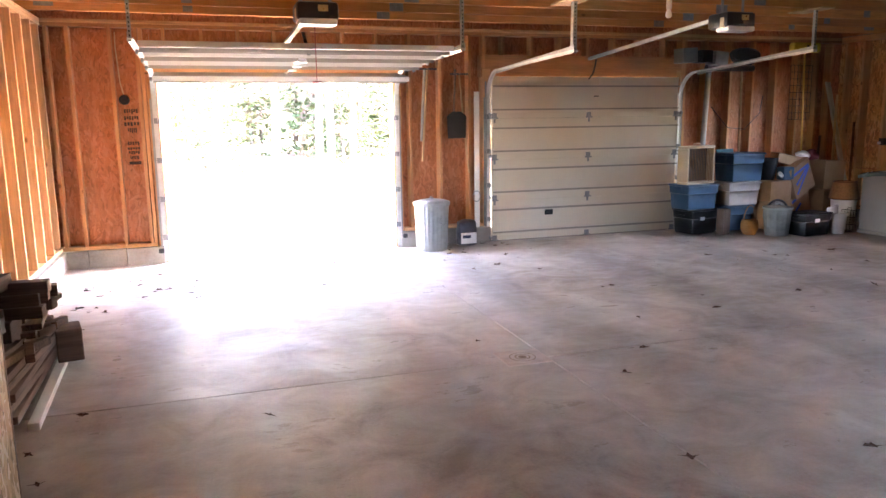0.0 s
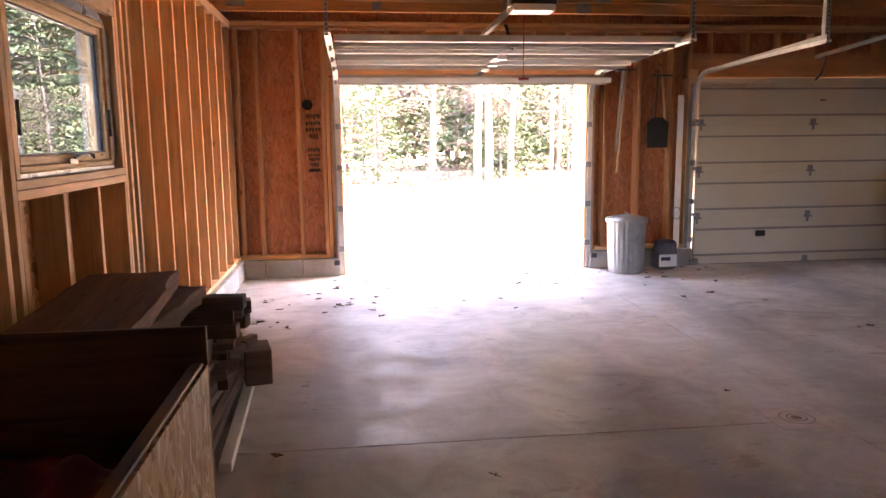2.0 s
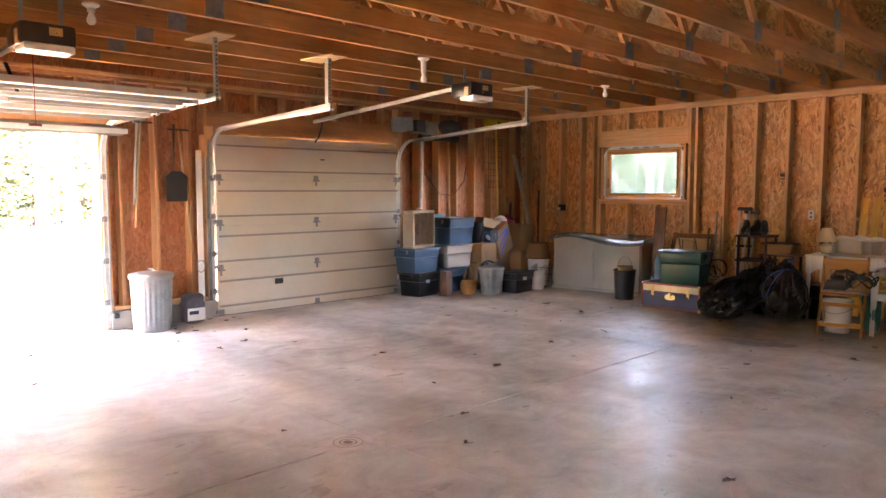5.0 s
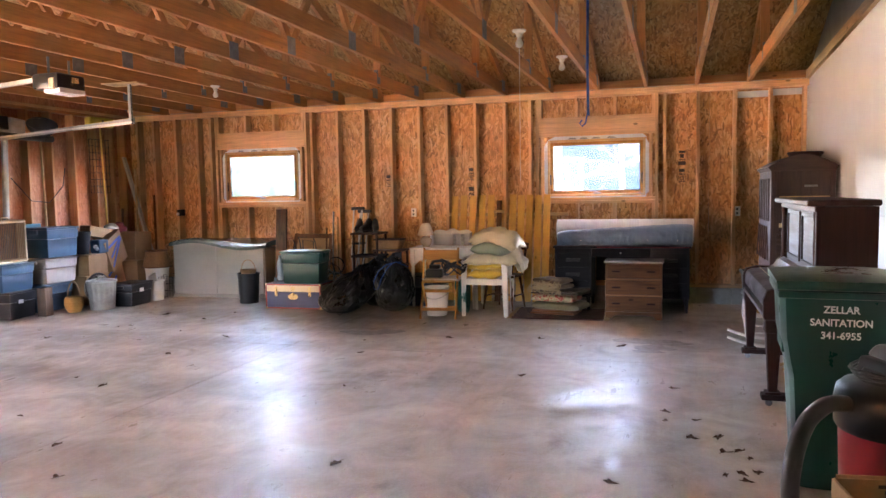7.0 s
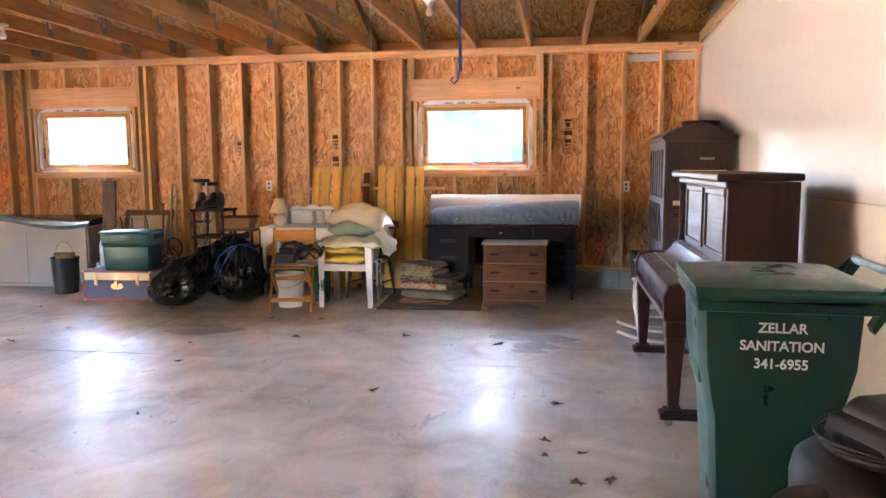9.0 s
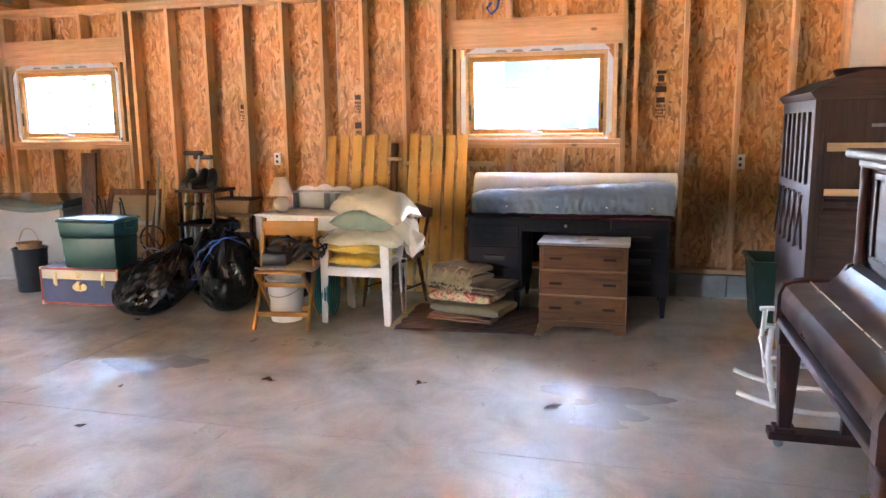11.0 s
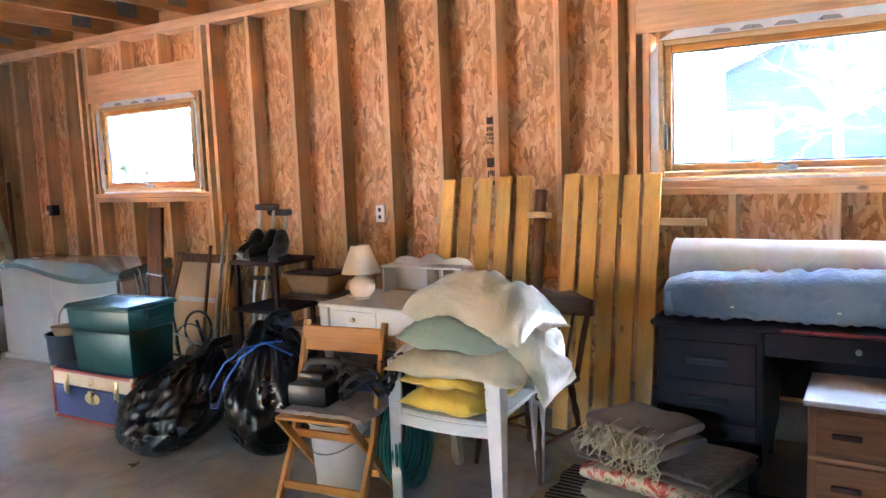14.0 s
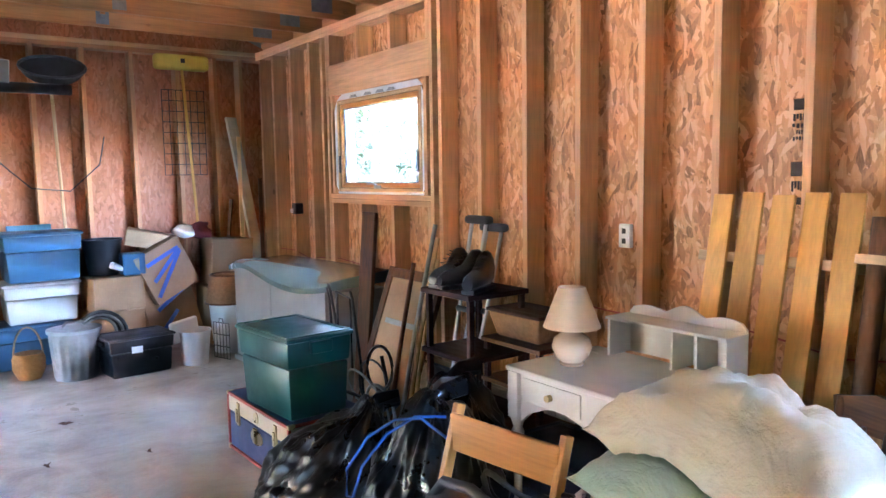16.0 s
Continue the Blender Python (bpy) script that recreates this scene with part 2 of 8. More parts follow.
M["bingreen"] = plain("green_bin_plastic", (0.002, 0.046, 0.035), 0.34, 0, 0.25, 5, 0.06)
M["blue"] = plain("blue_tote_plastic", (0.035, 0.085, 0.14), 0.4, 0, 0.3, 5, 0.05)
M["navy"] = plain("navy_plastic", (0.012, 0.022, 0.06), 0.4, 0, 0.3, 5, 0.05)
M["navytrunk"] = plain("navy_trunk_vinyl", (0.03, 0.045, 0.12), 0.45, 0, 0.4, 9, 0.1)
M["red"] = plain("red_plastic", (0.22, 0.008, 0.016), 0.4, 0, 0.3, 6, 0.05)
M["orange"] = plain("orange_trim", (0.35, 0.05, 0.03), 0.5, 0, 0.3, 9, 0.1)
M["taupe"] = plain("taupe_resin", (0.30, 0.27, 0.23), 0.5, 0, 0.25, 3, 0.1)
M["taupedark"] = plain("dark_green_resin", (0.10, 0.12, 0.115), 0.22, 0, 0.3, 3, 0.05)
M["card"] = plain("cardboard", (0.34, 0.21, 0.11), 0.85, 0, 0.4, 4, 0.2)
M["cream"] = plain("cream_plastic", (0.55, 0.44, 0.29), 0.5, 0, 0.3, 5, 0.1)
M["brass"] = plain("brass", (0.6, 0.46, 0.24), 0.3, 0.9, 0.4, 20, 0.1)
M["chrome"] = plain("chrome", (0.75, 0.75, 0.76), 0.15, 1.0, 0.2, 20, 0.03)
M["bag"] = plain("black_bag_film", (0.003, 0.003, 0.0035), 0.3, 0, 0.3, 8, 0.12)
M["bag"].node_tree.nodes["Principled BSDF"].inputs["Specular IOR Level"].default_value = 0.35
M["ceramic"] = plain("cream_ceramic", (0.66, 0.52, 0.36), 0.25, 0, 0.2, 5, 0.03, None, 0.4)
M["shade"] = cloth("lampshade_cloth", (0.62, 0.45, 0.27), 0.9, 10, 0.1)
M["creamcloth"] = cloth("cream_cloth", (0.60, 0.54, 0.38), 0.9, 6, 0.7)
M["sage"] = cloth("sage_cloth", (0.30, 0.38, 0.29), 0.9, 7, 0.6)
M["yellowcloth"] = cloth("yellow_cloth", (0.74, 0.50, 0.07), 0.85, 9, 0.6)
M["bluecloth"] = cloth("blue_cloth", (0.16, 0.23, 0.32), 0.9, 8, 0.6)
M["whitecloth"] = cloth("white_cloth", (0.80, 0.78, 0.72), 0.9, 4, 0.3)
M["brownrug"] = cloth("brown_rug", (0.10, 0.07, 0.05), 1.0, 20, 0.5)
M["khaki"] = cloth("khaki_cloth", (0.20, 0.17, 0.11), 1.0, 10, 0.5)
M["rose"] = cloth("rose_cloth", (0.42, 0.20, 0.14), 1.0, 14, 0.4)
M["fringe"] = cloth("straw_fringe", (0.38, 0.29, 0.17), 1.0, 14, 0.4)
M["rope"] = plain("blue_rope", (0.02, 0.09, 0.35), 0.7, 0, 0.2, 30, 0.2)
M["hose"] = plain("teal_hose", (0.01, 0.16, 0.15), 0.4, 0, 0.2, 9, 0.05)
M["leaf"] = plain("dry_leaf", (0.075, 0.034, 0.017), 0.8, 0, 0.6, 30, 0.4)
M["wicker"] = plain("wicker", (0.30, 0.16, 0.07), 0.75, 0, 0.6, 40, 0.6)
M["white_label"] = plain("label_white", (0.8, 0.8, 0.8), 0.5, 0, 0.05, 6, 0.0)
M["ink"] = plain("printed_ink", (0.05, 0.03, 0.02), 0.7, 0, 0.1, 6, 0.0)
M["bulb"] = plain("white_bulb", (0.85, 0.84, 0.80), 0.25, 0, 0.05, 6, 0.0)
# ---------- helpers ----------
def box(bm, x0, x1, y0, y1, z0, z1, bevel=0.0, m=None):
    """A box from its limits, with its edges rounded if bevel is given."""
    r = bmesh.ops.create_cube(bm, size=1.0)
    vs = r["verts"]
    sx, sy, sz = x1 - x0, y1 - y0, z1 - z0
    for v in vs:
        v.co = Vector(((v.co.x + 0.5) * sx + x0, (v.co.y + 0.5) * sy + y0, (v.co.z + 0.5) * sz + z0))
    if bevel:
        es = list({e for v in vs for e in v.link_edges})
        r = bmesh.ops.bevel(bm, geom=es, offset=min(bevel, 0.45 * min(abs(sx), abs(sy), abs(sz))), segments=2, affect="EDGES", profile=0.5)
        vs = list({v for f in r["faces"] for v in f.verts} | {v for v in vs if v.is_valid})
    if m is not None:
        bmesh.ops.transform(bm, matrix=m, verts=vs)
    return vs


def frustum(bm, z0, z1, w0, d0, w1, d1, bevel=0.0, cx=0.0, cy=0.0):
    """A box whose top and bottom differ in size."""
    vs = box(bm, -0.5, 0.5, -0.5, 0.5, 0, 1)
    for v in vs:
        t = v.co.z
        v.co = Vector((cx + v.co.x * (w0 + (w1 - w0) * t), cy + v.co.y * (d0 + (d1 - d0) * t), z0 + (z1 - z0) * t))
    if bevel:
        es = list({e for v in vs for e in v.link_edges})
        bmesh.ops.bevel(bm, geom=es, offset=bevel, segments=2, affect="EDGES", profile=0.5)


def rod(bm, p0, p1, r, r2=None, seg=10):
    """A round bar between two places."""
    p0, p1 = Vector(p0), Vector(p1)
    d = p1 - p0
    q = d.to_track_quat("Z", "Y").to_matrix().to_4x4()
    bmesh.ops.create_cone(bm, cap_ends=True, segments=seg, radius1=r, radius2=r if r2 is None else r2, depth=d.length, matrix=Matrix.Translation((p0 + p1) / 2) @ q)


def bar(bm, p0, p1, w, h, up=(0, 0, 1), bevel=0.0):
    """A square bar of width w and height h between two places."""
    p0, p1 = Vector(p0), Vector(p1)
    d = p1 - p0
    q = d.to_track_quat("Y", "Z").to_matrix().to_4x4()
    if abs(d.normalized().dot(Vector((0, 0, 1)))) > 0.99:
        q = Matrix.Rotation(radians(90 if d.z > 0 else -90), 4, "X")
    box(bm, -w / 2, w / 2, 0, d.length, -h / 2, h / 2, bevel, Matrix.Translation(p0) @ q)


def lathe(bm, prof, seg=24, c=(0, 0, 0), sx=1.0, sy=1.0):
    """A turned shape from (radius, height) pairs."""
    rings = []
    for r, z in prof:
        rings.append([bm.verts.new((c[0] + sx * r * math.cos(2 * math.pi * k / seg), c[1] + sy * r * math.sin(2 * math.pi * k / seg), c[2] + z)) for k in range(seg)])
    for a, b in zip(rings, rings[1:]):
        for k in range(seg):
            bm.faces.new((a[k], a[(k + 1) % seg], b[(k + 1) % seg], b[k]))
    for ring, flip in ((rings[0], True), (rings[-1], False)):
        if (Vector(ring[0].co) - Vector(ring[seg // 2].co)).length > 1e-4:
            bm.faces.new(ring[::-1] if flip else ring)
    return [v for r in rings for v in r]


def tube(bm, pts, r, seg=8, taper=None):
    """A round tube through a row of places."""
    pts = [Vector(p) for p in pts]
    rings, up = [], Vector((0.13, 0.21, 0.97)).normalized()
    for k, p in enumerate(pts):
        d = (pts[min(k + 1, len(pts) - 1)] - pts[max(k - 1, 0)]).normalized()
        a = d.cross(up)
        if a.length < 1e-3:
            a = d.cross(Vector((1, 0, 0)))
        a.normalize()
        b = d.cross(a)
        rr = r if taper is None else r + (taper - r) * k / (len(pts) - 1)
        rings.append([bm.verts.new(p + rr * (math.cos(2 * math.pi * j / seg) * a + math.sin(2 * math.pi * j / seg) * b)) for j in range(seg)])
    for a, b in zip(rings, rings[1:]):
        for k in range(seg):
            bm.faces.new((a[k], b[k], b[(k + 1) % seg], a[(k + 1) % seg]))
    bm.faces.new(rings[0])
    bm.faces.new(rings[-1][::-1])


def outline(bm, pts, depth, axis="x", at=0.0):
    """A flat shape, drawn in two numbers a corner, given a thickness along an axis."""
    def place(u, v, w):
        return {"x": (w, u, v), "y": (u, w, v), "z": (u, v, w)}[axis]
    a = [bm.verts.new(place(u, v, at)) for u, v in pts]
    b = [bm.verts.new(place(u, v, at + depth)) for u, v in pts]
    n = len(pts)
    fs = [bm.faces.new(a), bm.faces.new(b[::-1])]
    for k in range(n):
        fs.append(bm.faces.new((a[k], b[k], b[(k + 1) % n], a[(k + 1) % n])))
    bmesh.ops.recalc_face_normals(bm, faces=fs)
    return a + b


def cushion(bm, w, d, h, c=(0, 0, 0), rz=0.0, puff=0.55, rough=0.012, seed=1, n=22, droop=0.0):
    """A stuffed pillow with drawn corners and folds."""
    grid = {}
    m = Matrix.Translation(c) @ Matrix.Rotation(rz, 4, "Z")
    for side in (1, -1):
        for i in range(n + 1):
            for j in range(n + 1):
                u, v = 2 * i / n - 1, 2 * j / n - 1
                edge = max(abs(u), abs(v)) >= 0.999
                if edge and side == -1:
                    grid[(side, i, j)] = grid[(1, i, j)]
                    continue
                t = max(0.0, (1 - u ** 4) * (1 - v ** 4)) ** puff
                pull = 1 - 0.06 * (1 - abs(u * v)) * (abs(u) ** 6 + abs(v) ** 6)
                x, y = u * w / 2 * pull, v * d / 2 * pull
                nz = noise.noise(Vector((x * 7 + seed * 9, y * 7, side * 3))) * rough * 2 + abs(noise.noise(Vector((x * 16 + seed, y * 16, side)))) * rough
                z = side * (h / 2 * t) + nz * (0.3 + t) - droop * (u * u + v * v)
                grid[(side, i, j)] = bm.verts.new(m @ Vector((x, y, z)))
    for side in (1, -1):
        for i in range(n):
            for j in range(n):
                q = [grid[(side, i, j)], grid[(side, i + 1, j)], grid[(side, i + 1, j + 1)], grid[(side, i, j + 1)]]
                bm.faces.new(q if side == 1 else q[::-1])
    for f in bm.faces:
        f.smooth = True


def finish(name, bm, mat, smooth=False):
    me = bpy.data.meshes.new(name)
    bm.to_mesh(me)
    bm.free()
    me.materials.append(M[mat] if isinstance(mat, str) else mat)
    if smooth:
        me.polygons.foreach_set("use_smooth", [True] * len(me.polygons))
        me.set_sharp_from_angle(angle=radians(smooth if smooth is not True else 40))
    return me


def part(name, bm, mat, parent=None, label="", smooth=False, kind=""):
    """Links a bmesh as one mesh object under a thing or a part."""
    ob = new(name, finish(name, bm, mat, smooth))
    ob.parent = parent
    return tagged(ob, label, kind=kind)


def thing(name, label, category, x=0, y=0, z=0, rz=0, group=""):
    """An Empty at the base of a thing."""
    ob = new(name)
    ob.matrix_basis = pose(x, y, z, 0, 0, rz)
    ob.empty_display_size = 0.1
    return tagged(ob, label, category, group)


def B():
    return bmesh.new()


def bx(name, mat, parent, x0, x1, y0, y1, z0, z1, bevel=0.0, label="", m=None, smooth=False):
    bm = B()
    box(bm, x0, x1, y0, y1, z0, z1, bevel, m)
    return part(name, bm, mat, parent, label, smooth)


def structure(name, bm, mat, label="", smooth=False, parent=None):
    ob = part(name, bm, mat, parent, label, smooth)
    return tagged(ob, kind="structure")


def empty_structure(name, label):
    return tagged(new(name), label, kind="structure")
# ---------- the shell ----------
XL, XR, YF, YB = -1.14, 9.82, 9.15, -0.70   # stud faces of the walls, and the drywall
SK = 0.14                                    # depth of the studs
XLS, XRS, YFS = XL - SK, XR + SK, YF + SK    # inner faces of the sheathing
CB, CT, JZ = 0.20, 2.68, 2.76                # curb top, underside of the top plate, underside of the joists
BTM = CB + 0.04
D1, D2 = (0.0, 2.75, 2.13), (4.07, 6.90, 2.16)   # the two doorways: from x, to x, height
WA, WB, WL = (6.20, 7.45), (1.20, 2.46), (3.99, 5.16)   # windows: from y, to y
WZ0, WZ1 = 1.39, 2.13

floor = structure("floor", B(), "floor", "smooth grey sealed concrete slab with stains and tyre marks")
bm = B()
JX = (-1.9, 2.62, 6.30, 10.1)
JY = (-1.2, 4.43, 9.30)
for a, b in zip(JX, JX[1:]):
    for c, d in zip(JY, JY[1:]):
        box(bm, a + 0.003, b - 0.003, c + 0.003, d - 0.003, -0.12, 0.0, 0.004)
box(bm, -1.9, 10.1, -1.2, 9.30, -0.14, -0.012)
bm.to_mesh(floor.data)
bm.free()
bm = B()
for k in range(24):
    a, b = 2 * math.pi * k / 24, 2 * math.pi * (k + 1) / 24
    for r0, r1, z0 in ((0.0, 0.03, 0.0035), (0.045, 0.055, 0.004), (0.085, 0.092, 0.0035)):
        vs = [bm.verts.new((2.46 + r * math.cos(t), 4.47 + r * math.sin(t), z0)) for r, t in ((r0 + 0.001, a), (r1, a), (r1, b), (r0 + 0.001, b))]
        bm.faces.new(vs)
dr = thing("floor_drain", "square rusty floor drain set in a pale patch of concrete", "drain", 2.46, 4.47, 0)
gr = part("grate", bm, plain("rusty_cast_iron", (0.28, 0.19, 0.14), 0.8, 0, 0.5, 20, 0.3), dr, "round rusty cast grate")
gr.matrix_basis = pose(-2.46, -4.47, 0)
bx("surround", plain("drain_patch", (0.58, 0.48, 0.43), 0.8, 0, 0.5, 12, 0.4), dr, -0.16, 0.16, -0.15, 0.15, -0.01, 0.003, 0.001, "pale square surround")

# foundation curb round the three outer walls
bm = empty_structure("foundation_curb", "stained concrete block curb under the stud walls")
CW = 0.075
def curb_run(bm, axis, a, b, face, back):
    n = max(1, round(abs(b - a) / 0.42))
    for k in range(n):
        p, q = a + (b - a) * k / n + 0.003, a + (b - a) * (k + 1) / n - 0.003
        lim = (p, q, min(face, back), max(face, back)) if axis == "x" else (min(face, back), max(face, back), p, q)
        tagged(bx("block", "curb", bm, *lim, -0.05, CB, 0.006), kind="structure")
curb_run(bm, "y", YB, YF - CW, XL + CW - 0.03, XLS - 0.06)
curb_run(bm, "y", YB, YF - CW, XR - CW + 0.03, XRS + 0.06)
curb_run(bm, "x", XLS, D1[0] - 0.06, YF - CW, YFS + 0.06)
curb_run(bm, "x", D1[1] + 0.06, D2[0] - 0.02, YF - CW, YFS + 0.06)
curb_run(bm, "x", D2[1] + 0.02, XRS, YF - CW, YFS + 0.06)


def sheet_wall(name, mat, axis, at0, at1, a0, a1, z0, z1, holes, label):
    """Sheathing with openings: holes are (from, to, low, high)."""
    wall = empty_structure(name, label)
    def piece(p, q, lo, hi):
        if q - p > 0.005 and hi - lo > 0.005:
            lim = (p, q, at0, at1) if axis == "x" else (at0, at1, p, q)
            tagged(bx("panel", mat, wall, *lim, lo, hi), kind="structure")
    pos = a0
    for h in sorted(holes):
        cuts = [pos]
        while cuts[-1] + 1.22 < h[0]:
            cuts.append(cuts[-1] + 1.22)
        cuts.append(h[0])
        for p, q in zip(cuts, cuts[1:]):
            piece(p + 0.0015, q - 0.0015, z0, z1)
        piece(h[0], h[1], z0, h[2])
        piece(h[0], h[1], h[3], z1)
        pos = h[1]
    cuts = [pos]
    while cuts[-1] + 1.22 < a1:
        cuts.append(cuts[-1] + 1.22)
    cuts.append(a1)
    for p, q in zip(cuts, cuts[1:]):
        piece(p + 0.0015, q - 0.0015, z0, z1)
    return wall


ZT = 2.78
wall_east = sheet_wall("wall_east", "osb_yz", "y", XRS, XRS + 0.02, YB - 0.1, YFS + 0.02, CB, ZT,
                       [(WA[0], WA[1], WZ0, WZ1), (WB[0], WB[1], WZ0, WZ1)], "strand board sheathing behind open studs")
wall_west = sheet_wall("wall_west", "osb_yz", "y", XLS - 0.02, XLS, YB - 0.1, YFS + 0.02, CB, ZT,
                       [(WL[0], WL[1], WZ0, WZ1)], "strand board sheathing behind open studs")
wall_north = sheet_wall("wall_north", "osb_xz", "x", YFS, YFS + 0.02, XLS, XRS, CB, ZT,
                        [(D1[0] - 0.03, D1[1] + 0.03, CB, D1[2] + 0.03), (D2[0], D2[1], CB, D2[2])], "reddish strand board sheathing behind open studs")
bm = B()
for x0, x1 in ((XLS - 0.02, 2.6), (2.603, 6.2), (6.203, XRS)):
    outline(bm, [(x0, -0.02), (x1, -0.02), (x1, 1.217), (x0, 1.217)], -0.02, "y", YB)
def topz(x):
    return 2.76 + (9.71 - x) * 0.055 if x > 4.3 else 2.76 + (x + 1.12) * 0.055 + 0.0
for x0, x1 in ((XLS - 0.02, 4.3), (4.303, 7.35), (7.353, XRS)):
    outline(bm, [(x0, 1.221), (x1, 1.221), (x1, topz(x1)), (x0, topz(x0))], -0.02, "y", YB)
wall_south = structure("wall_south", bm, "drywall", "off-white primed drywall with open joints")
bm = B()
outline(bm, [(4.3, topz(4.3)), (XR, topz(XR)), (XR, topz(XR) + 0.1), (4.3, topz(4.3) + 0.1)], 0.05, "y", YB - 0.01)
outline(bm, [(XL, topz(XL)), (4.3, topz(4.3)), (4.3, topz(4.3) + 0.1), (XL, topz(XL) + 0.1)], 0.05, "y", YB - 0.01)
structure("trim", bm, "pale_x", "pale board along the top of the drywall")

_mesh_cache = {}
def stud_piece(name, parent, x0, x1, y0, y1, z0, z1, mat):
    """A sawn timber whose mesh is shared among timbers of the same size."""
    key = (name, round(x1 - x0, 3), round(y1 - y0, 3), round(z1 - z0, 3), mat)
    if key not in _mesh_cache:
        bm = B()
        box(bm, -(x1 - x0) / 2, (x1 - x0) / 2, -(y1 - y0) / 2, (y1 - y0) / 2, 0, z1 - z0, 0.003)
        _mesh_cache[key] = finish(name, bm, mat)
    ob = new(name, _mesh_cache[key])
    ob.parent = parent
    ob.matrix_basis = pose((x0 + x1) / 2, (y0 + y1) / 2, z0)
    return tagged(ob, kind="structure")


T = 0.038
def studs_y(wall, x_in, x_out, ys, lo=BTM, hi=CT):
    for y in ys:
        stud_piece("stud", wall, min(x_in, x_out), max(x_in, x_out), y - T / 2, y + T / 2, lo, hi, "stud_z")


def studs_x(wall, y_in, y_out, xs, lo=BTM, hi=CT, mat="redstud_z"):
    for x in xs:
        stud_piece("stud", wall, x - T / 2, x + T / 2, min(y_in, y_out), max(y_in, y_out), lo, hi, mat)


def window_framing(wall, xi, xo, ya, yb, wide=0.18):
    """King studs, header, rough sill and short studs round a window of the side walls."""
    lo, hi = min(xi, xo), max(xi, xo)
    a, b = ya - wide + 0.06, yb + wide - 0.06
    for y in (a - 0.02, a - 0.12, b + 0.02, b + 0.12):
        stud_piece("stud", wall, lo, hi, y - T / 2, y + T / 2, BTM, CT, "stud_z")
    inner0, inner1 = a - 0.001, b + 0.001
    s = 1 if xo > xi else -1
    f0, f1 = sorted((xi + 0.002 * s, xi + 0.04 * s))
    stud_piece("header", wall, f0, f1, inner0, inner1, WZ1 + 0.05, WZ1 + 0.30, "stud_y")
    g0, g1 = sorted((xi + 0.042 * s, xi + 0.08 * s))
    stud_piece("header", wall, g0, g1, inner0, inner1, WZ1 + 0.07, WZ1 + 0.30, "stud_y")
    stud_piece("rough_sill", wall, lo, hi, inner0, inner1, WZ0 - 0.10, WZ0 - 0.062, "stud_y")
    stud_piece("rough_sill", wall, lo, hi, inner0, inner1, WZ0 - 0.06, WZ0 - 0.022, "stud_y")
    n = 3
    for k in range(n + 1):
        y = inner0 + 0.02 + (inner1 - inner0 - 0.04) * k / n
        stud_piece("stud", wall, lo, hi, y - T / 2, y + T / 2, BTM, WZ0 - 0.101, "stud_z")
        stud_piece("stud", wall, lo, hi, y - T / 2, y + T / 2, WZ1 + 0.301, CT, "stud_z")
    for y0 in (ya - 0.085, yb + 0.047):
        stud_piece("stud", wall, lo, hi, y0, y0 + T, WZ0 - 0.02, WZ1 + 0.049, "stud_z")


def frange(a, b, step):
    out = []
    while a <= b + 1e-6:
        out.append(a)
        a += step
    return out


studs_y(wall_east, XR, XRS, [5.54, 5.12, 4.70, 4.28, 3.87, 3.46, 3.05])
studs_y(wall_east, XR, XRS, [0.56, 0.13, -0.28, -0.66])
studs_y(wall_east, XR, XRS, [7.93, 8.33, 8.74, 9.05])
window_framing(wall_east, XR, XRS, *WA)
window_framing(wall_east, XR, XRS, *WB)
studs_y(wall_west, XL, XLS, [9.05, 8.66, 8.25, 7.84, 7.44, 7.03, 6.62, 6.22, 5.81, 5.48])
studs_y(wall_west, XL, XLS, [3.62, 3.21, 2.80, 2.40, 1.99, 1.58, 1.18, 0.77, 0.36, -0.05, -0.46])
window_framing(wall_west, XL, XLS, *WL, wide=0.15)
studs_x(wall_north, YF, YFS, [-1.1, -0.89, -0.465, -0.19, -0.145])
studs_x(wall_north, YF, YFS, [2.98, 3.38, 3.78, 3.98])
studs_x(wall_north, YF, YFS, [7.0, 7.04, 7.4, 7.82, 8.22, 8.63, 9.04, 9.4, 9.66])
# plates
for wall, lo, hi in ((wall_east, XR, XRS), (wall_west, XLS, XL)):
    stud_piece("bottom_plate", wall, lo, hi, YB, YF, CB, BTM, "stud_y")
    stud_piece("top_plate", wall, lo, hi, YB, YF, CT, CT + T, "stud_y")
    stud_piece("top_plate", wall, lo, hi, YB, YFS, CT + T + 0.001, JZ - 0.001, "stud_y")
for a, b in ((XLS, D1[0] - 0.13), (D1[1] + 0.13, D2[0] - 0.06), (D2[1] + 0.08, XRS)):
    stud_piece("bottom_plate", wall_north, a, b, YF, YFS, CB, BTM, "stud_x")
stud_piece("top_plate", wall_north, XLS, XRS, YF, YFS, CT, CT + T, "redstud_x")
stud_piece("top_plate", wall_north, XL, XR, YF, YFS, CT + T + 0.001, JZ - 0.001, "stud_x")
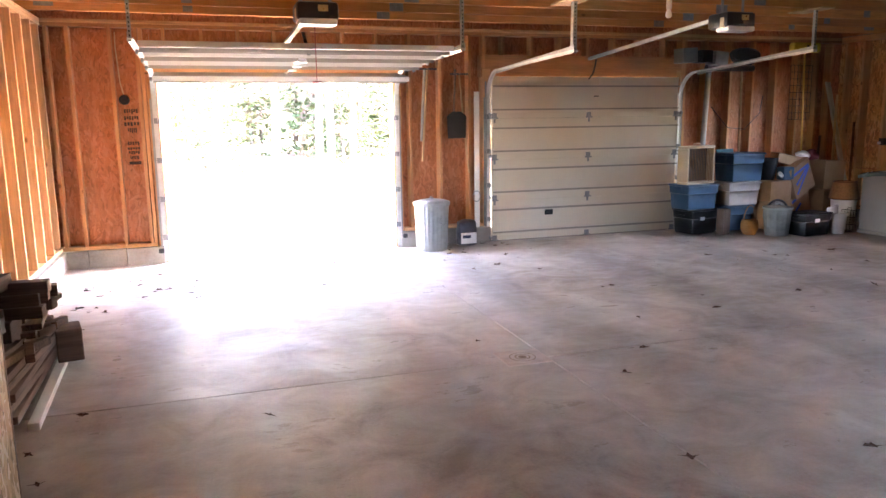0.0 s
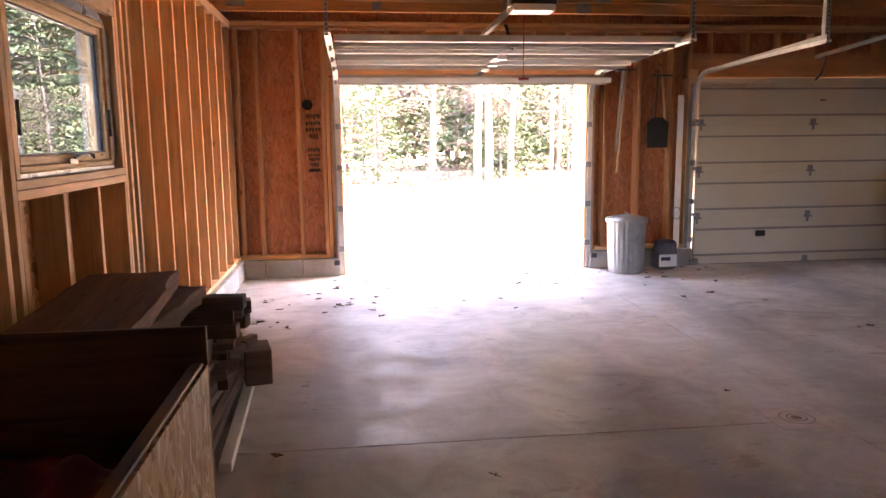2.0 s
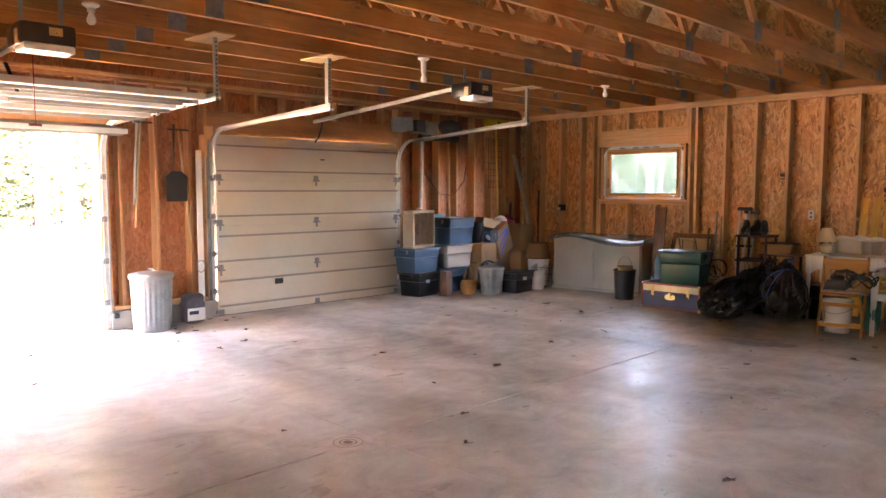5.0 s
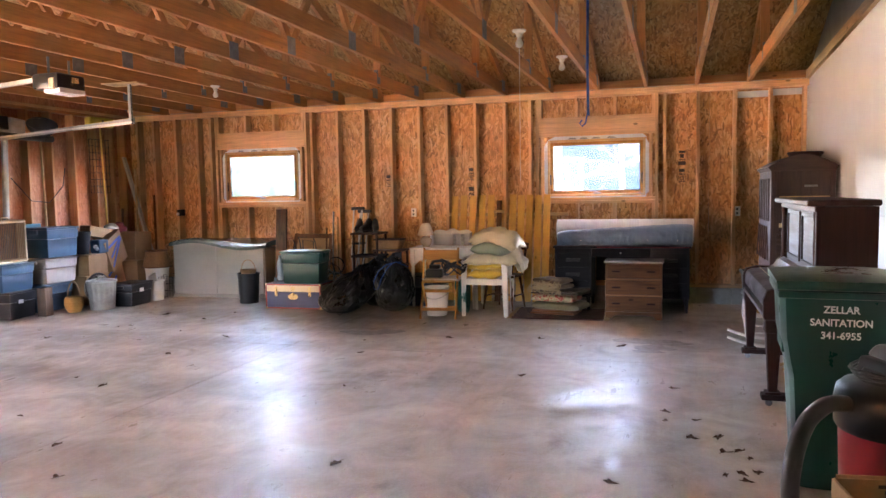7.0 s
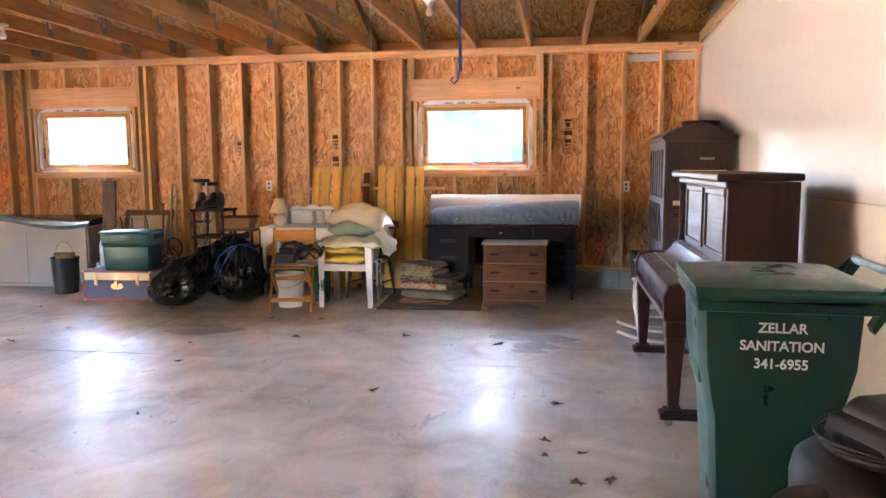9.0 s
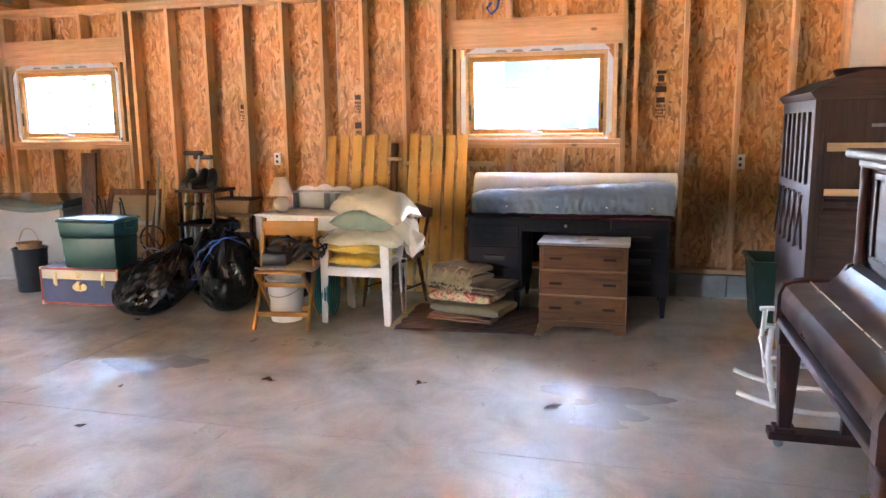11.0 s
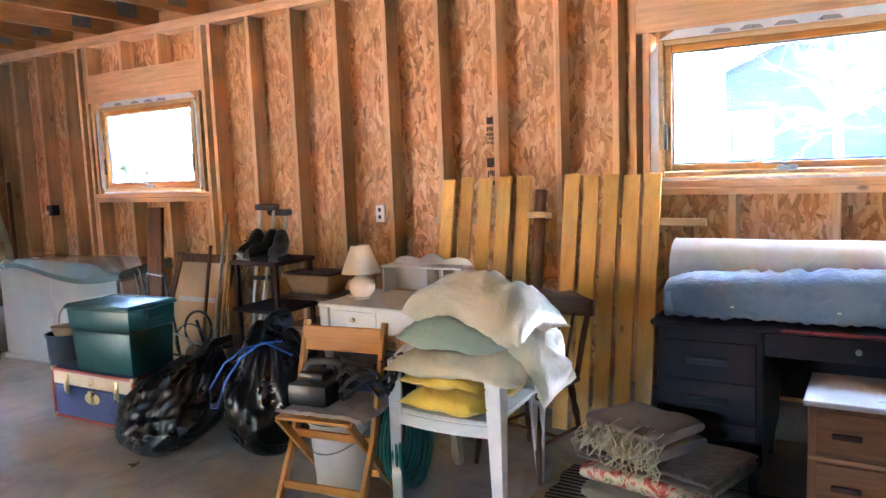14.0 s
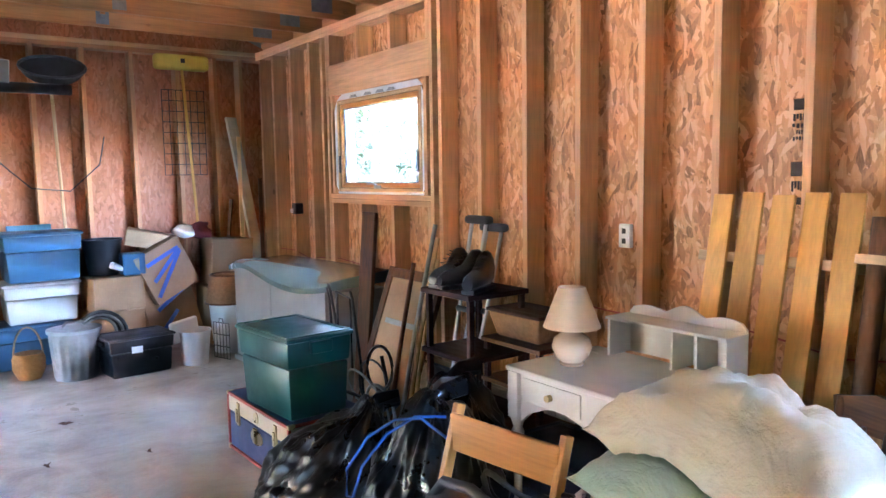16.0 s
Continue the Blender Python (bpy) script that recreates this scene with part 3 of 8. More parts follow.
# headers and jambs of the doorways
stud_piece("door_header", wall_north, D1[0] - 0.17, D1[1] + 0.17, YF + 0.002, YFS, D1[2] + 0.04, D1[2] + 0.33, "redstud_x")
stud_piece("door_header", wall_north, D2[0] - 0.13, D2[1] + 0.09, YF + 0.002, YFS, D2[2] + 0.0, D2[2] + 0.28, "redstud_x")
studs_x(wall_north, YF, YFS, frange(0.1, 2.7, 0.41), D1[2] + 0.331, CT)
studs_x(wall_north, YF, YFS, frange(4.25, 6.9, 0.41), D2[2] + 0.281, CT)
studs_x(wall_north, YF, YFS + 0.0, [D1[0] - 0.055, D1[0] - 0.095, D1[1] + 0.055, D1[1] + 0.095], 0.0, D1[2] + 0.039)
for x0, x1 in ((D1[0] - 0.035, D1[0] - 0.001), (D1[1] + 0.001, D1[1] + 0.035)):
    stud_piece("door_jamb", wall_north, x0, x1, YF - 0.01, YFS + 0.05, 0.0, D1[2], "stud_z")
for x0, x1 in ((D2[0] - 0.11, D2[0] - 0.001), (D2[1] + 0.001, D2[1] + 0.07)):
    stud_piece("door_jamb", wall_north, x0, x1, YF - 0.006, YFS, 0.0, D2[2] + 0.1, "stud_z")
stud_piece("door_jamb", wall_north, D1[0] - 0.035, D1[1] + 0.035, YF + 0.002, YFS + 0.05, D1[2] + 0.001, D1[2] + 0.038, "stud_x")

# ---------- roof: plates, webs and chords of the trusses, and the deck ----------
RX, PITCH = (XL + XR) / 2, 0.42
RZ = JZ + 0.14 + (XR - RX) * PITCH - 0.02
def truss_mesh():
    bm = B()
    box(bm, XLS - 0.3, XRS + 0.3, -T / 2, T / 2, JZ, JZ + 0.14, 0.004)
    return bm
truss = thing("roof_truss", "sawn timber roof truss spanning the garage", "truss", 0, -0.03, 0)
tagged(truss, kind="structure")
tagged(part("bottom_chord", truss_mesh(), "joist_x", truss), kind="structure")
for s, half in ((1, XRS + 0.3), (-1, XLS - 0.3)):
    bm = B()
    zlow = RZ - abs(half - RX) * PITCH
    bar(bm, (half, 0, zlow), (RX, 0, RZ), T, 0.12)
    tagged(part("top_chord", bm, "joist_x", truss), kind="structure")
    half_span = (XR - RX)
    for xa, fb in ((1.0 / 3, 0.5), (1.0 / 3, 0.0)):
        bm = B()
        x1 = RX + s * half_span * xa
        x2 = RX + s * half_span * (fb if fb else 0.02)
        bar(bm, (x1, 0, JZ + 0.1), (x2, 0, RZ - abs(x2 - RX) * PITCH - 0.02), T * 0.96, 0.085)
        tagged(part("web", bm, "joist_z", truss), kind="structure")
    bm = B()
    x1 = RX + s * half_span * 0.72
    bar(bm, (x1, 0, JZ + 0.1), (x1 + s * 0.02, 0, RZ - abs(x1 - RX) * PITCH - 0.02), T * 0.96, 0.085)
    tagged(part("web", bm, "joist_z", truss), kind="structure")
    bm = B()
    for xc, zc, ww, hh in ((RX + s * half_span / 3, JZ + 0.075, 0.15, 0.10), (RX + s * half_span * 0.72, JZ + 0.09, 0.1, 0.1), (RX + s * half_span * 0.97, JZ + 0.1, 0.18, 0.08)):
        box(bm, xc - ww / 2, xc + ww / 2, -T / 2 - 0.0015, T / 2 + 0.0015, zc - hh / 2 - 0.02, zc + hh / 2 + 0.04)
    tagged(part("gusset_plate", bm, "plate", truss, "grey pressed steel plates"), kind="structure")
for k in range(1, 15):
    copy_thing(truss, pose(0.0, -0.03 + 0.613 * k, 0))
for s, nm in ((1, "ceiling"), (-1, "ceiling")):
    bm = B()
    e = Vector((XRS + 0.75 if s > 0 else XLS - 0.75, 0, 0))
    e.z = RZ + 0.075 - abs(e.x - RX) * PITCH
    top = Vector((RX, 0, RZ + 0.075))
    y0, y1 = YB - 0.9, YFS + 0.45
    rows = 5
    for r in range(rows):
        a, b = e.lerp(top, r / rows), e.lerp(top, (r + 1) / rows - 0.0006)
        ys = y0 - (1.2 if r % 2 else 0.0)
        while ys < y1:
            ya, yb = max(ys, y0), min(ys + 2.44, y1)
            if yb - ya > 0.02:
                outline(bm, [(a.x, a.z), (b.x, b.z), (b.x, b.z + 0.03), (a.x, a.z + 0.03)], yb - ya - 0.003, "y", ya)
            ys += 2.44
    structure(nm, bm, "osb_xy", "strand board roof deck on open trusses")
# gable ends
for y, mat in ((YFS + 0.001, "osb_xz"), (YB - 0.06, "osb_xz")):
    bm = B()
    outline(bm, [(XLS - 0.02, JZ + 0.02), (XRS + 0.02, JZ + 0.02), (XRS + 0.02, RZ - (XRS - RX) * PITCH), (RX, RZ + 0.07), (XLS - 0.02, RZ - (XRS - RX) * PITCH)], 0.018, "y", y)
    structure("gable_wall", bm, mat, "strand board gable end above the plate")

# outer cladding, eave blocking and roof covering close the shell
def cladding(axis, at0, at1, a0, a1, z0, z1, holes):
    bm = B()
    def piece(p, q, lo, hi):
        if q - p > 0.005 and hi - lo > 0.005:
            if axis == "x":
                box(bm, p, q, at0, at1, lo, hi)
            else:
                box(bm, at0, at1, p, q, lo, hi)
    pos = a0
    for h in sorted(holes):
        piece(pos, h[0], z0, z1)
        piece(h[0], h[1], z0, h[2])
        piece(h[0], h[1], h[3], z1)
        pos = h[1]
    piece(pos, a1, z0, z1)
    structure("cladding", bm, plain("outer_siding", (0.35, 0.33, 0.30), 0.8), "plain outer siding")
cladding("y", XRS + 0.022, XRS + 0.04, YB - 0.12, YFS + 0.05, -0.1, 2.8, [(WA[0], WA[1], WZ0, WZ1), (WB[0], WB[1], WZ0, WZ1)])
cladding("y", XLS - 0.04, XLS - 0.022, YB - 0.12, YFS + 0.05, -0.1, 2.8, [(WL[0], WL[1], WZ0, WZ1)])
cladding("x", YFS + 0.022, YFS + 0.04, XLS - 0.02, XRS + 0.02, -0.1, 2.82, [(D1[0] - 0.03, D1[1] + 0.03, -0.1, D1[2] + 0.03), (D2[0], D2[1], -0.1, D2[2])])
cladding("x", YB - 0.06, YB - 0.03, XLS - 0.02, XRS + 0.02, -0.1, 3.4, [])
bm = B()
for x0, x1 in ((XLS - 0.04, XLS), (XRS, XRS + 0.04)):
    box(bm, x0, x1, YB - 0.1, YFS + 0.04, 2.79, RZ + 0.08 - (XRS + 0.04 - RX) * PITCH)
structure("eave_blocking", bm, "joist_y", "boards closing the eaves above the plate")
bm = B()
for s in (1, -1):
    xe, ze = RX + s * (XRS + 0.8 - RX), RZ + 0.11 - (XRS + 0.8 - RX) * PITCH
    outline(bm, [(xe, ze), (RX, RZ + 0.11), (RX, RZ + 0.125), (xe, ze + 0.015)], YFS + 1.5 - YB, "y", YB - 0.95)
structure("roof", bm, plain("roof_shingles", (0.08, 0.08, 0.085), 0.9), "dark shingle roof covering")

bm = B()
for y in (YFS + 0.042, YB - 0.10):
    outline(bm, [(XLS - 0.2, 2.70), (XRS + 0.2, 2.70), (XRS + 0.2, RZ + 0.10 - (XRS + 0.2 - RX) * PITCH), (RX, RZ + 0.10), (XLS - 0.2, RZ + 0.10 - (RX - XLS + 0.2) * PITCH)], 0.018, "y", y)
structure("cladding", bm, "curb", "plain outer gable boards")
# ---------- outdoors ----------
def ground_mat():
    m = Mat("sandy_ground", 0.95)
    big, fine = m.noise(0.35, 6, 0.65, dist=0.6), m.noise(9, 5, 0.7)
    sx = m.n("ShaderNodeSeparateXYZ")
    m.ln(m.co, sx.inputs[0])
    drive = m.ramp(m.math("DIVIDE", m.math("ADD", sx.outputs[1], m.math("MULTIPLY", big, 5.0)), 40.0), [(0.0, (0.25, 0.22, 0.18)), (0.34, (0.20, 0.17, 0.13)), (0.36, (0.16, 0.13, 0.065)), (0.41, (0.20, 0.17, 0.13)), (0.48, (0.19, 0.165, 0.145)), (0.56, (0.12, 0.065, 0.035)), (0.8, (0.08, 0.045, 0.028))])
    col = m.mix(m.ramp(fine, [(0.4, (0.0,)), (0.7, (0.5,))]), drive, (0.2, 0.14, 0.09))
    col = m.mix(m.ramp(m.noise(0.9, 5, 0.6), [(0.56, (0.0,)), (0.64, (0.55,))]), col, (0.24, 0.22, 0.10))
    # ground beside the garage darkened in place of shade, to cut its bounce
    side = m.ramp(m.math("DIVIDE", m.math("ABSOLUTE", m.math("SUBTRACT", sx.outputs[0], 4.3)), 20.0), [(0.31, (0.0,)), (0.36, (1.0,))])
    side = m.math("MULTIPLY", side, m.ramp(m.math("DIVIDE", sx.outputs[1], 20.0), [(0.45, (1.0,)), (0.65, (0.0,))]))
    col = m.mix(side, col, (0.07, 0.05, 0.035))
    m.color(col).bump(fine, 0.6, 0.04)
    return m.m


def gz(x, y):
    """Height of the ground."""
    far = max(0.0, y - 18.0)
    swell = 0.35 * (1 - math.exp(-far / 9.0)) + (noise.noise(Vector((x * 0.13, y * 0.13, 0))) * 0.28 if y > 17 else 0.0) * min(1, far / 4)
    return -0.06 + swell


bm = B()
def cuts(lo, hi, fine_lo, fine_hi, step):
    out = [lo, (lo + fine_lo) / 2]
    out += frange(fine_lo, fine_hi, step)
    return out + [(hi + fine_hi) / 2, hi]
gx, gy = cuts(-400, 400, -34, 42, 1.6), cuts(-400, 500, 9, 58, 1.4)
grid = [[bm.verts.new((x, y, gz(x, y))) for y in gy] for x in gx]
for i in range(len(gx) - 1):
    for j in range(len(gy) - 1):
        bm.faces.new((grid[i][j], grid[i + 1][j], grid[i + 1][j + 1], grid[i][j + 1]))
structure("ground", bm, ground_mat(), "pale sandy drive running up to woodland leaf litter", smooth=True)

M["bark"] = plain("grey_bark", (0.17, 0.145, 0.12), 0.9, 0, 0.5, 7, 0.6)
M["barkdark"] = plain("dark_bark", (0.09, 0.075, 0.06), 0.9, 0, 0.5, 7, 0.6)
M["needle"] = plain("evergreen_needles", (0.045, 0.075, 0.025), 0.8, 0, 0.5, 3, 0.0)
M["needlepale"] = plain("pale_young_foliage", (0.075, 0.095, 0.035), 0.8, 0, 0.5, 3, 0.0)
M["twig"] = plain("bare_twigs", (0.13, 0.10, 0.08), 0.9, 0, 0.4, 5, 0.2)
M["litter"] = plain("leaf_litter", (0.16, 0.08, 0.045), 0.95, 0, 0.6, 9, 0.4)


def tree_trunk(bm, h, r, rng, lean=0.03, fork=False):
    pts, dx, dy = [], 0.0, 0.0
    lx, ly = rng.uniform(-lean, lean), rng.uniform(-lean, lean)
    for k in range(9):
        z = -0.3 + h * k / 8
        dx += lx * h / 8 + rng.uniform(-0.03, 0.03)
        dy += ly * h / 8 + rng.uniform(-0.03, 0.03)
        pts.append((dx, dy, z))
    tube(bm, pts, r, 8, r * 0.35)
    return pts


def twigs(bm, base, length, rng, n, spread, r=0.018):
    for _ in range(n):
        a = rng.uniform(0, 2 * math.pi)
        d = Vector((math.cos(a), math.sin(a), rng.uniform(-0.25, 0.9))) * length * rng.uniform(0.5, 1)
        p0 = Vector(base)
        p1 = p0 + d * 0.5 + Vector((0, 0, rng.uniform(0, 0.25)))
        p2 = p0 + d
        tube(bm, [p0, p1, p2], r, 3, r * 0.3)
        for _ in range(spread):
            q0 = p0.lerp(p2, rng.uniform(0.3, 0.9))
            q1 = q0 + Vector((rng.uniform(-1, 1), rng.uniform(-1, 1), rng.uniform(-0.3, 1))) * length * 0.35
            tube(bm, [q0, q0.lerp(q1, 0.5) + Vector((0, 0, 0.05)), q1], r * 0.5, 3, r * 0.15)


def leaves(bm, c, rad, rng, n, size, flat=0.5):
    for _ in range(n):
        p = Vector(c) + Vector((rng.gauss(0, rad * 0.5), rng.gauss(0, rad * 0.5), rng.gauss(0, rad * flat * 0.5)))
        a = Vector((rng.uniform(-1, 1), rng.uniform(-1, 1), rng.uniform(-0.5, 0.5))).normalized() * size * rng.uniform(0.5, 1.3)
        b = a.cross(Vector((rng.uniform(-1, 1), rng.uniform(-1, 1), 1))).normalized() * size * 0.4
        v = [bm.verts.new(p - a), bm.verts.new(p + b), bm.verts.new(p + a), bm.verts.new(p - b)]
        bm.faces.new(v)


def make_tree(kind, seed, h, r):
    rng = random.Random(seed)
    root = thing("tree", {"conifer": "slender evergreen tree with open drooping boughs", "bare": "bare grey-barked woodland tree with thin branches", "young": "young tree with pale green new foliage"}[kind], "tree", 0, 0, -50)
    bm = B()
    pts = tree_trunk(bm, h, r, rng)
    part("trunk", bm, "bark" if kind != "conifer" else "barkdark", root, smooth=50)
    bm = B()
    for k in range(2, 8):
        twigs(bm, pts[k], h * (0.16 if kind != "bare" else 0.2), rng, 7 if kind == "bare" else 5, 4)
    for _ in range(14):
        q = Vector(pts[0]).lerp(Vector(pts[3]), rng.uniform(0.15, 1))
        twigs(bm, q, h * 0.10, rng, 2, 3, 0.012)
    part("branchwork", bm, "twig", root)
    if kind != "bare":
        bm = B()
        if kind == "conifer":
            for lv in range(16):
                t = 0.08 + 0.9 * lv / 16
                c = Vector(pts[0]).lerp(Vector(pts[8]), t)
                rad = h * 0.17 * (1 - t) ** 0.7 + 0.25
                for _ in range(6):
                    a = rng.uniform(0, 2 * math.pi)
                    for f in (0.4, 0.7, 1.0):
                        leaves(bm, c + Vector((math.cos(a) * rad * f, math.sin(a) * rad * f, -0.25 * f * f)), 0.32, rng, 11, 0.10, 0.35)
        else:
            for _ in range(46):
                k = rng.randrange(1, 9)
                a, rr = rng.uniform(0, 2 * math.pi), rng.uniform(0.2, h * 0.17)
                leaves(bm, Vector(pts[k]) + Vector((math.cos(a) * rr, math.sin(a) * rr, rng.uniform(-0.6, 0.6))), 0.55, rng, 20, 0.07, 0.6)
        part("crown", bm, "needle" if kind == "conifer" else "needlepale", root)
    return root


protos = [make_tree("conifer", 1, 9.0, 0.10), make_tree("conifer", 2, 7.0, 0.08), make_tree("bare", 3, 12.0, 0.13), make_tree("bare", 4, 10.0, 0.08), make_tree("young", 5, 8.0, 0.06), make_tree("young", 6, 6.0, 0.05)]
rng = random.Random(11)
used = [False] * len(protos)
def plant(k, x, y, s=1.0):
    m = pose(x, y, gz(x, y), rng.uniform(-2, 2), rng.uniform(-2, 2), rng.uniform(0, 360)) @ Matrix.Scale(s, 4)
    if not used[k]:
        protos[k].matrix_basis, used[k] = m, True
        protos[k]["group"] = "woodland trees"
    else:
        c = copy_thing(protos[k], m)
        for o in (c,):
            o.scale = (s, s, s)
for x, y, k, s in ((-0.5, 23.0, 2, 1.0), (3.9, 23.6, 2, 1.0), (5.1, 24.3, 2, 0.9), (2.5, 25.0, 3, 1.2), (-1.6, 25.0, 3, 1.0), (1.0, 26.5, 3, 1.0), (7.2, 24.0, 2, 1.1), (9.5, 23.4, 3, 1.3)):
    plant(k, x, y, s)
for _ in range(175):
    y = 23.5 + 22 * rng.random() ** 1.2
    x = rng.uniform(-0.62, 0.72) * (y + 6) + 3
    k = rng.choices(range(6), (7, 7, 4, 6, 5, 5))[0]
    plant(k, x, y, rng.uniform(0.75, 1.35) if y < 29 else rng.uniform(1.5, 2.3))
# woods beyond the west and east windows
for _ in range(26):
    plant(rng.choices(range(6), (5, 5, 3, 4, 5, 5))[0], rng.uniform(-26, -11), rng.uniform(-3, 24), rng.uniform(0.8, 1.3))
for x, y, k, s in ((14.5, 3.05, 2, 1.15), (17.0, 2.0, 3, 0.9), (19.0, 1.0, 3, 0.8), (16.5, 13.5, 4, 0.9), (20.0, 16.0, 1, 1.0), (24.0, 18.0, 5, 1.0), (19, 5.2, 3, 0.6)):
    plant(k, x, y, s)
for k, u in enumerate(used):
    if not u:
        plant(k, 0, 40)

# brush, fallen branches and leaf heaps along the edge of the woods
bm = B()
rng = random.Random(5)
for _ in range(420):
    y = 21.0 + 10 * rng.random() ** 1.5
    x = rng.uniform(-0.6, 0.7) * (y + 4) + 3
    twigs(bm, (x, y, gz(x, y)), rng.uniform(0.4, 1.5), rng, 2, 2, 0.012)
part("brush", bm, "twig", None, "tangled bare undergrowth and fallen branches", kind="stuff")
bm = B()
for _ in range(26):
    y = rng.uniform(19.5, 25)
    x = rng.uniform(-10, 18)
    c = Vector((x, y, gz(x, y)))
    leaves(bm, c + Vector((0, 0, 0.08)), 1.3, rng, 130, 0.09, 0.1)
for _ in range(1500):
    y = rng.uniform(17.0, 23)
    x = rng.uniform(-12, 20)
    leaves(bm, (x, y, gz(x, y) + 0.02), 0.2, rng, 1, 0.06, 0.05)
part("fallen_leaves", bm, "litter", None, "brown fallen leaves heaped at the wood's edge", kind="stuff")

# backdrop of far woodland; unseen height added north to block low sky, kept low east
def backdrop_mat():
    m = Mat("far_woods", 0.95)
    a = m.noise(0.9, 6, 0.7)
    tr = m.noise(2.2, 3, 0.6, m.mapped((1, 1, 0.04)))
    col = m.ramp(a, [(0.35, (0.025, 0.035, 0.015)), (0.5, (0.05, 0.065, 0.03)), (0.62, (0.11, 0.11, 0.08))])
    col = m.mix(m.ramp(tr, [(0.56, (0.0,)), (0.6, (0.8,))]), col, (0.13, 0.115, 0.10))
    return m.color(col).m
bm = B()
prev = None
for k in range(61):
    a = radians(-40 + 260 * k / 60)
    x, y = 4 + 62 * math.cos(a), 6 + 55 * math.sin(a)
    if abs(a) < radians(52):
        h = 3.0 if abs(a) < radians(25) else 6.5
    elif radians(150) < a < radians(215):
        h = 8.0
    else:
        h = 21.0 + 3.2 * noise.noise(Vector((k * 0.7, 0, 0))) + 1.2 * noise.noise(Vector((k * 2.3, 3, 0)))
    cur = (bm.verts.new((x, y, -0.5)), bm.verts.new((x, y, h)))
    if prev:
        bm.faces.new((prev[0], cur[0], cur[1], prev[1]))
    prev = cur
structure("backdrop", bm, backdrop_mat(), "far wooded skyline")

# neighbouring house seen through the side window
M["siding"] = plain("blue_grey_siding", (0.02, 0.034, 0.05), 0.7, 0, 0.2, 2, 0.1)
M["roofing"] = plain("grey_shingles", (0.14, 0.13, 0.13), 0.9, 0, 0.4, 4, 0.3)
house = thing("house", "blue-grey clapboard house with white trimmed window", "house", 24.0, 0.5, -0.06)
bm = B()
HZ0, HY0, HY1 = 3.4, -5.0, 4.4
def roofz(y):
    return HZ0 + 0.38 * min(HY1 - y, y - HY0)
nb = 36
wy0, wy1, wz0, wz1 = 3.2, 4.05, 1.6, 2.5
for k in range(nb):
    z0, z1 = 0.0 + 0.155 * k, 0.155 * (k + 1)
    ya, yb = HY0, HY1
    if z0 > HZ0:
        d = (z0 - HZ0) / 0.38
        ya, yb = HY0 + d, HY1 - d
    if yb - ya < 0.3:
        break
    runs = [(ya, yb)]
    if z1 > wz0 and z0 < wz1:
        runs = [(ya, wy0), (wy1, yb)]
    for p, q in runs:
        if q > p:
            outline(bm, [(0.0, z0), (-0.022, z0), (-0.006, z1), (0.0, z1)], q - p, "y", p)
part("wall", bm, "siding", house)
bm = B()
ym = (HY0 + HY1) / 2
for s, ye in ((1, HY1 + 0.4), (-1, HY0 - 0.4)):
    zr, ze = roofz(ym), roofz(ym) - abs(ye - ym) * 0.38
    outline(bm, [(ye, ze), (ym, zr), (ym, zr + 0.14), (ye, ze + 0.14)], 8.4, "x", -0.4)
part("roof", bm, "roofing", house)
bm = B()
box(bm, 0.02, 8, HY0, HY1, 0, HZ0)
part("body", bm, "siding", house)
win = bx("window", "white", house, -0.03, 0.0, wy0 - 0.08, wy1 + 0.08, wz1, wz1 + 0.08)
bm = B()
for a in ((wy0 - 0.08, wy0, wz0, wz1), (wy1, wy1 + 0.08, wz0, wz1), (wy0 - 0.08, wy1 + 0.08, wz0 - 0.1, wz0), ((wy0 + wy1) / 2 - 0.03, (wy0 + wy1) / 2 + 0.03, wz0, wz1)):
    box(bm, -0.032, 0.0, *a)
part("frame", bm, "white", win)
bx("pane", plain("dark_glass", (0.05, 0.07, 0.09), 0.1, 0, 0.1, 3, 0), win, -0.004, 0.004, wy0, wy1, wz0, wz1)
bx("fascia", "white", house, -0.42, -0.395, HY1 + 0.1, HY1 + 0.4, HZ0 - 0.16, HZ0 + 0.02)
# ---------- garage doors, tracks and openers ----------
def door_section(bm_skin, bm_rib, x0, x1, h, t=0.045):
    """One steel section in its own frame: x along, z up the door, inner face at y=0, outer at y=t."""
    box(bm_skin, x0, x1, 0, t, 0.0006, h - 0.0006, 0.002)
    for z in (0.035, h - 0.039):
        box(bm_rib, x0, x1, -0.006, 0.001, z - 0.0345, z + 0.0345, 0.002)


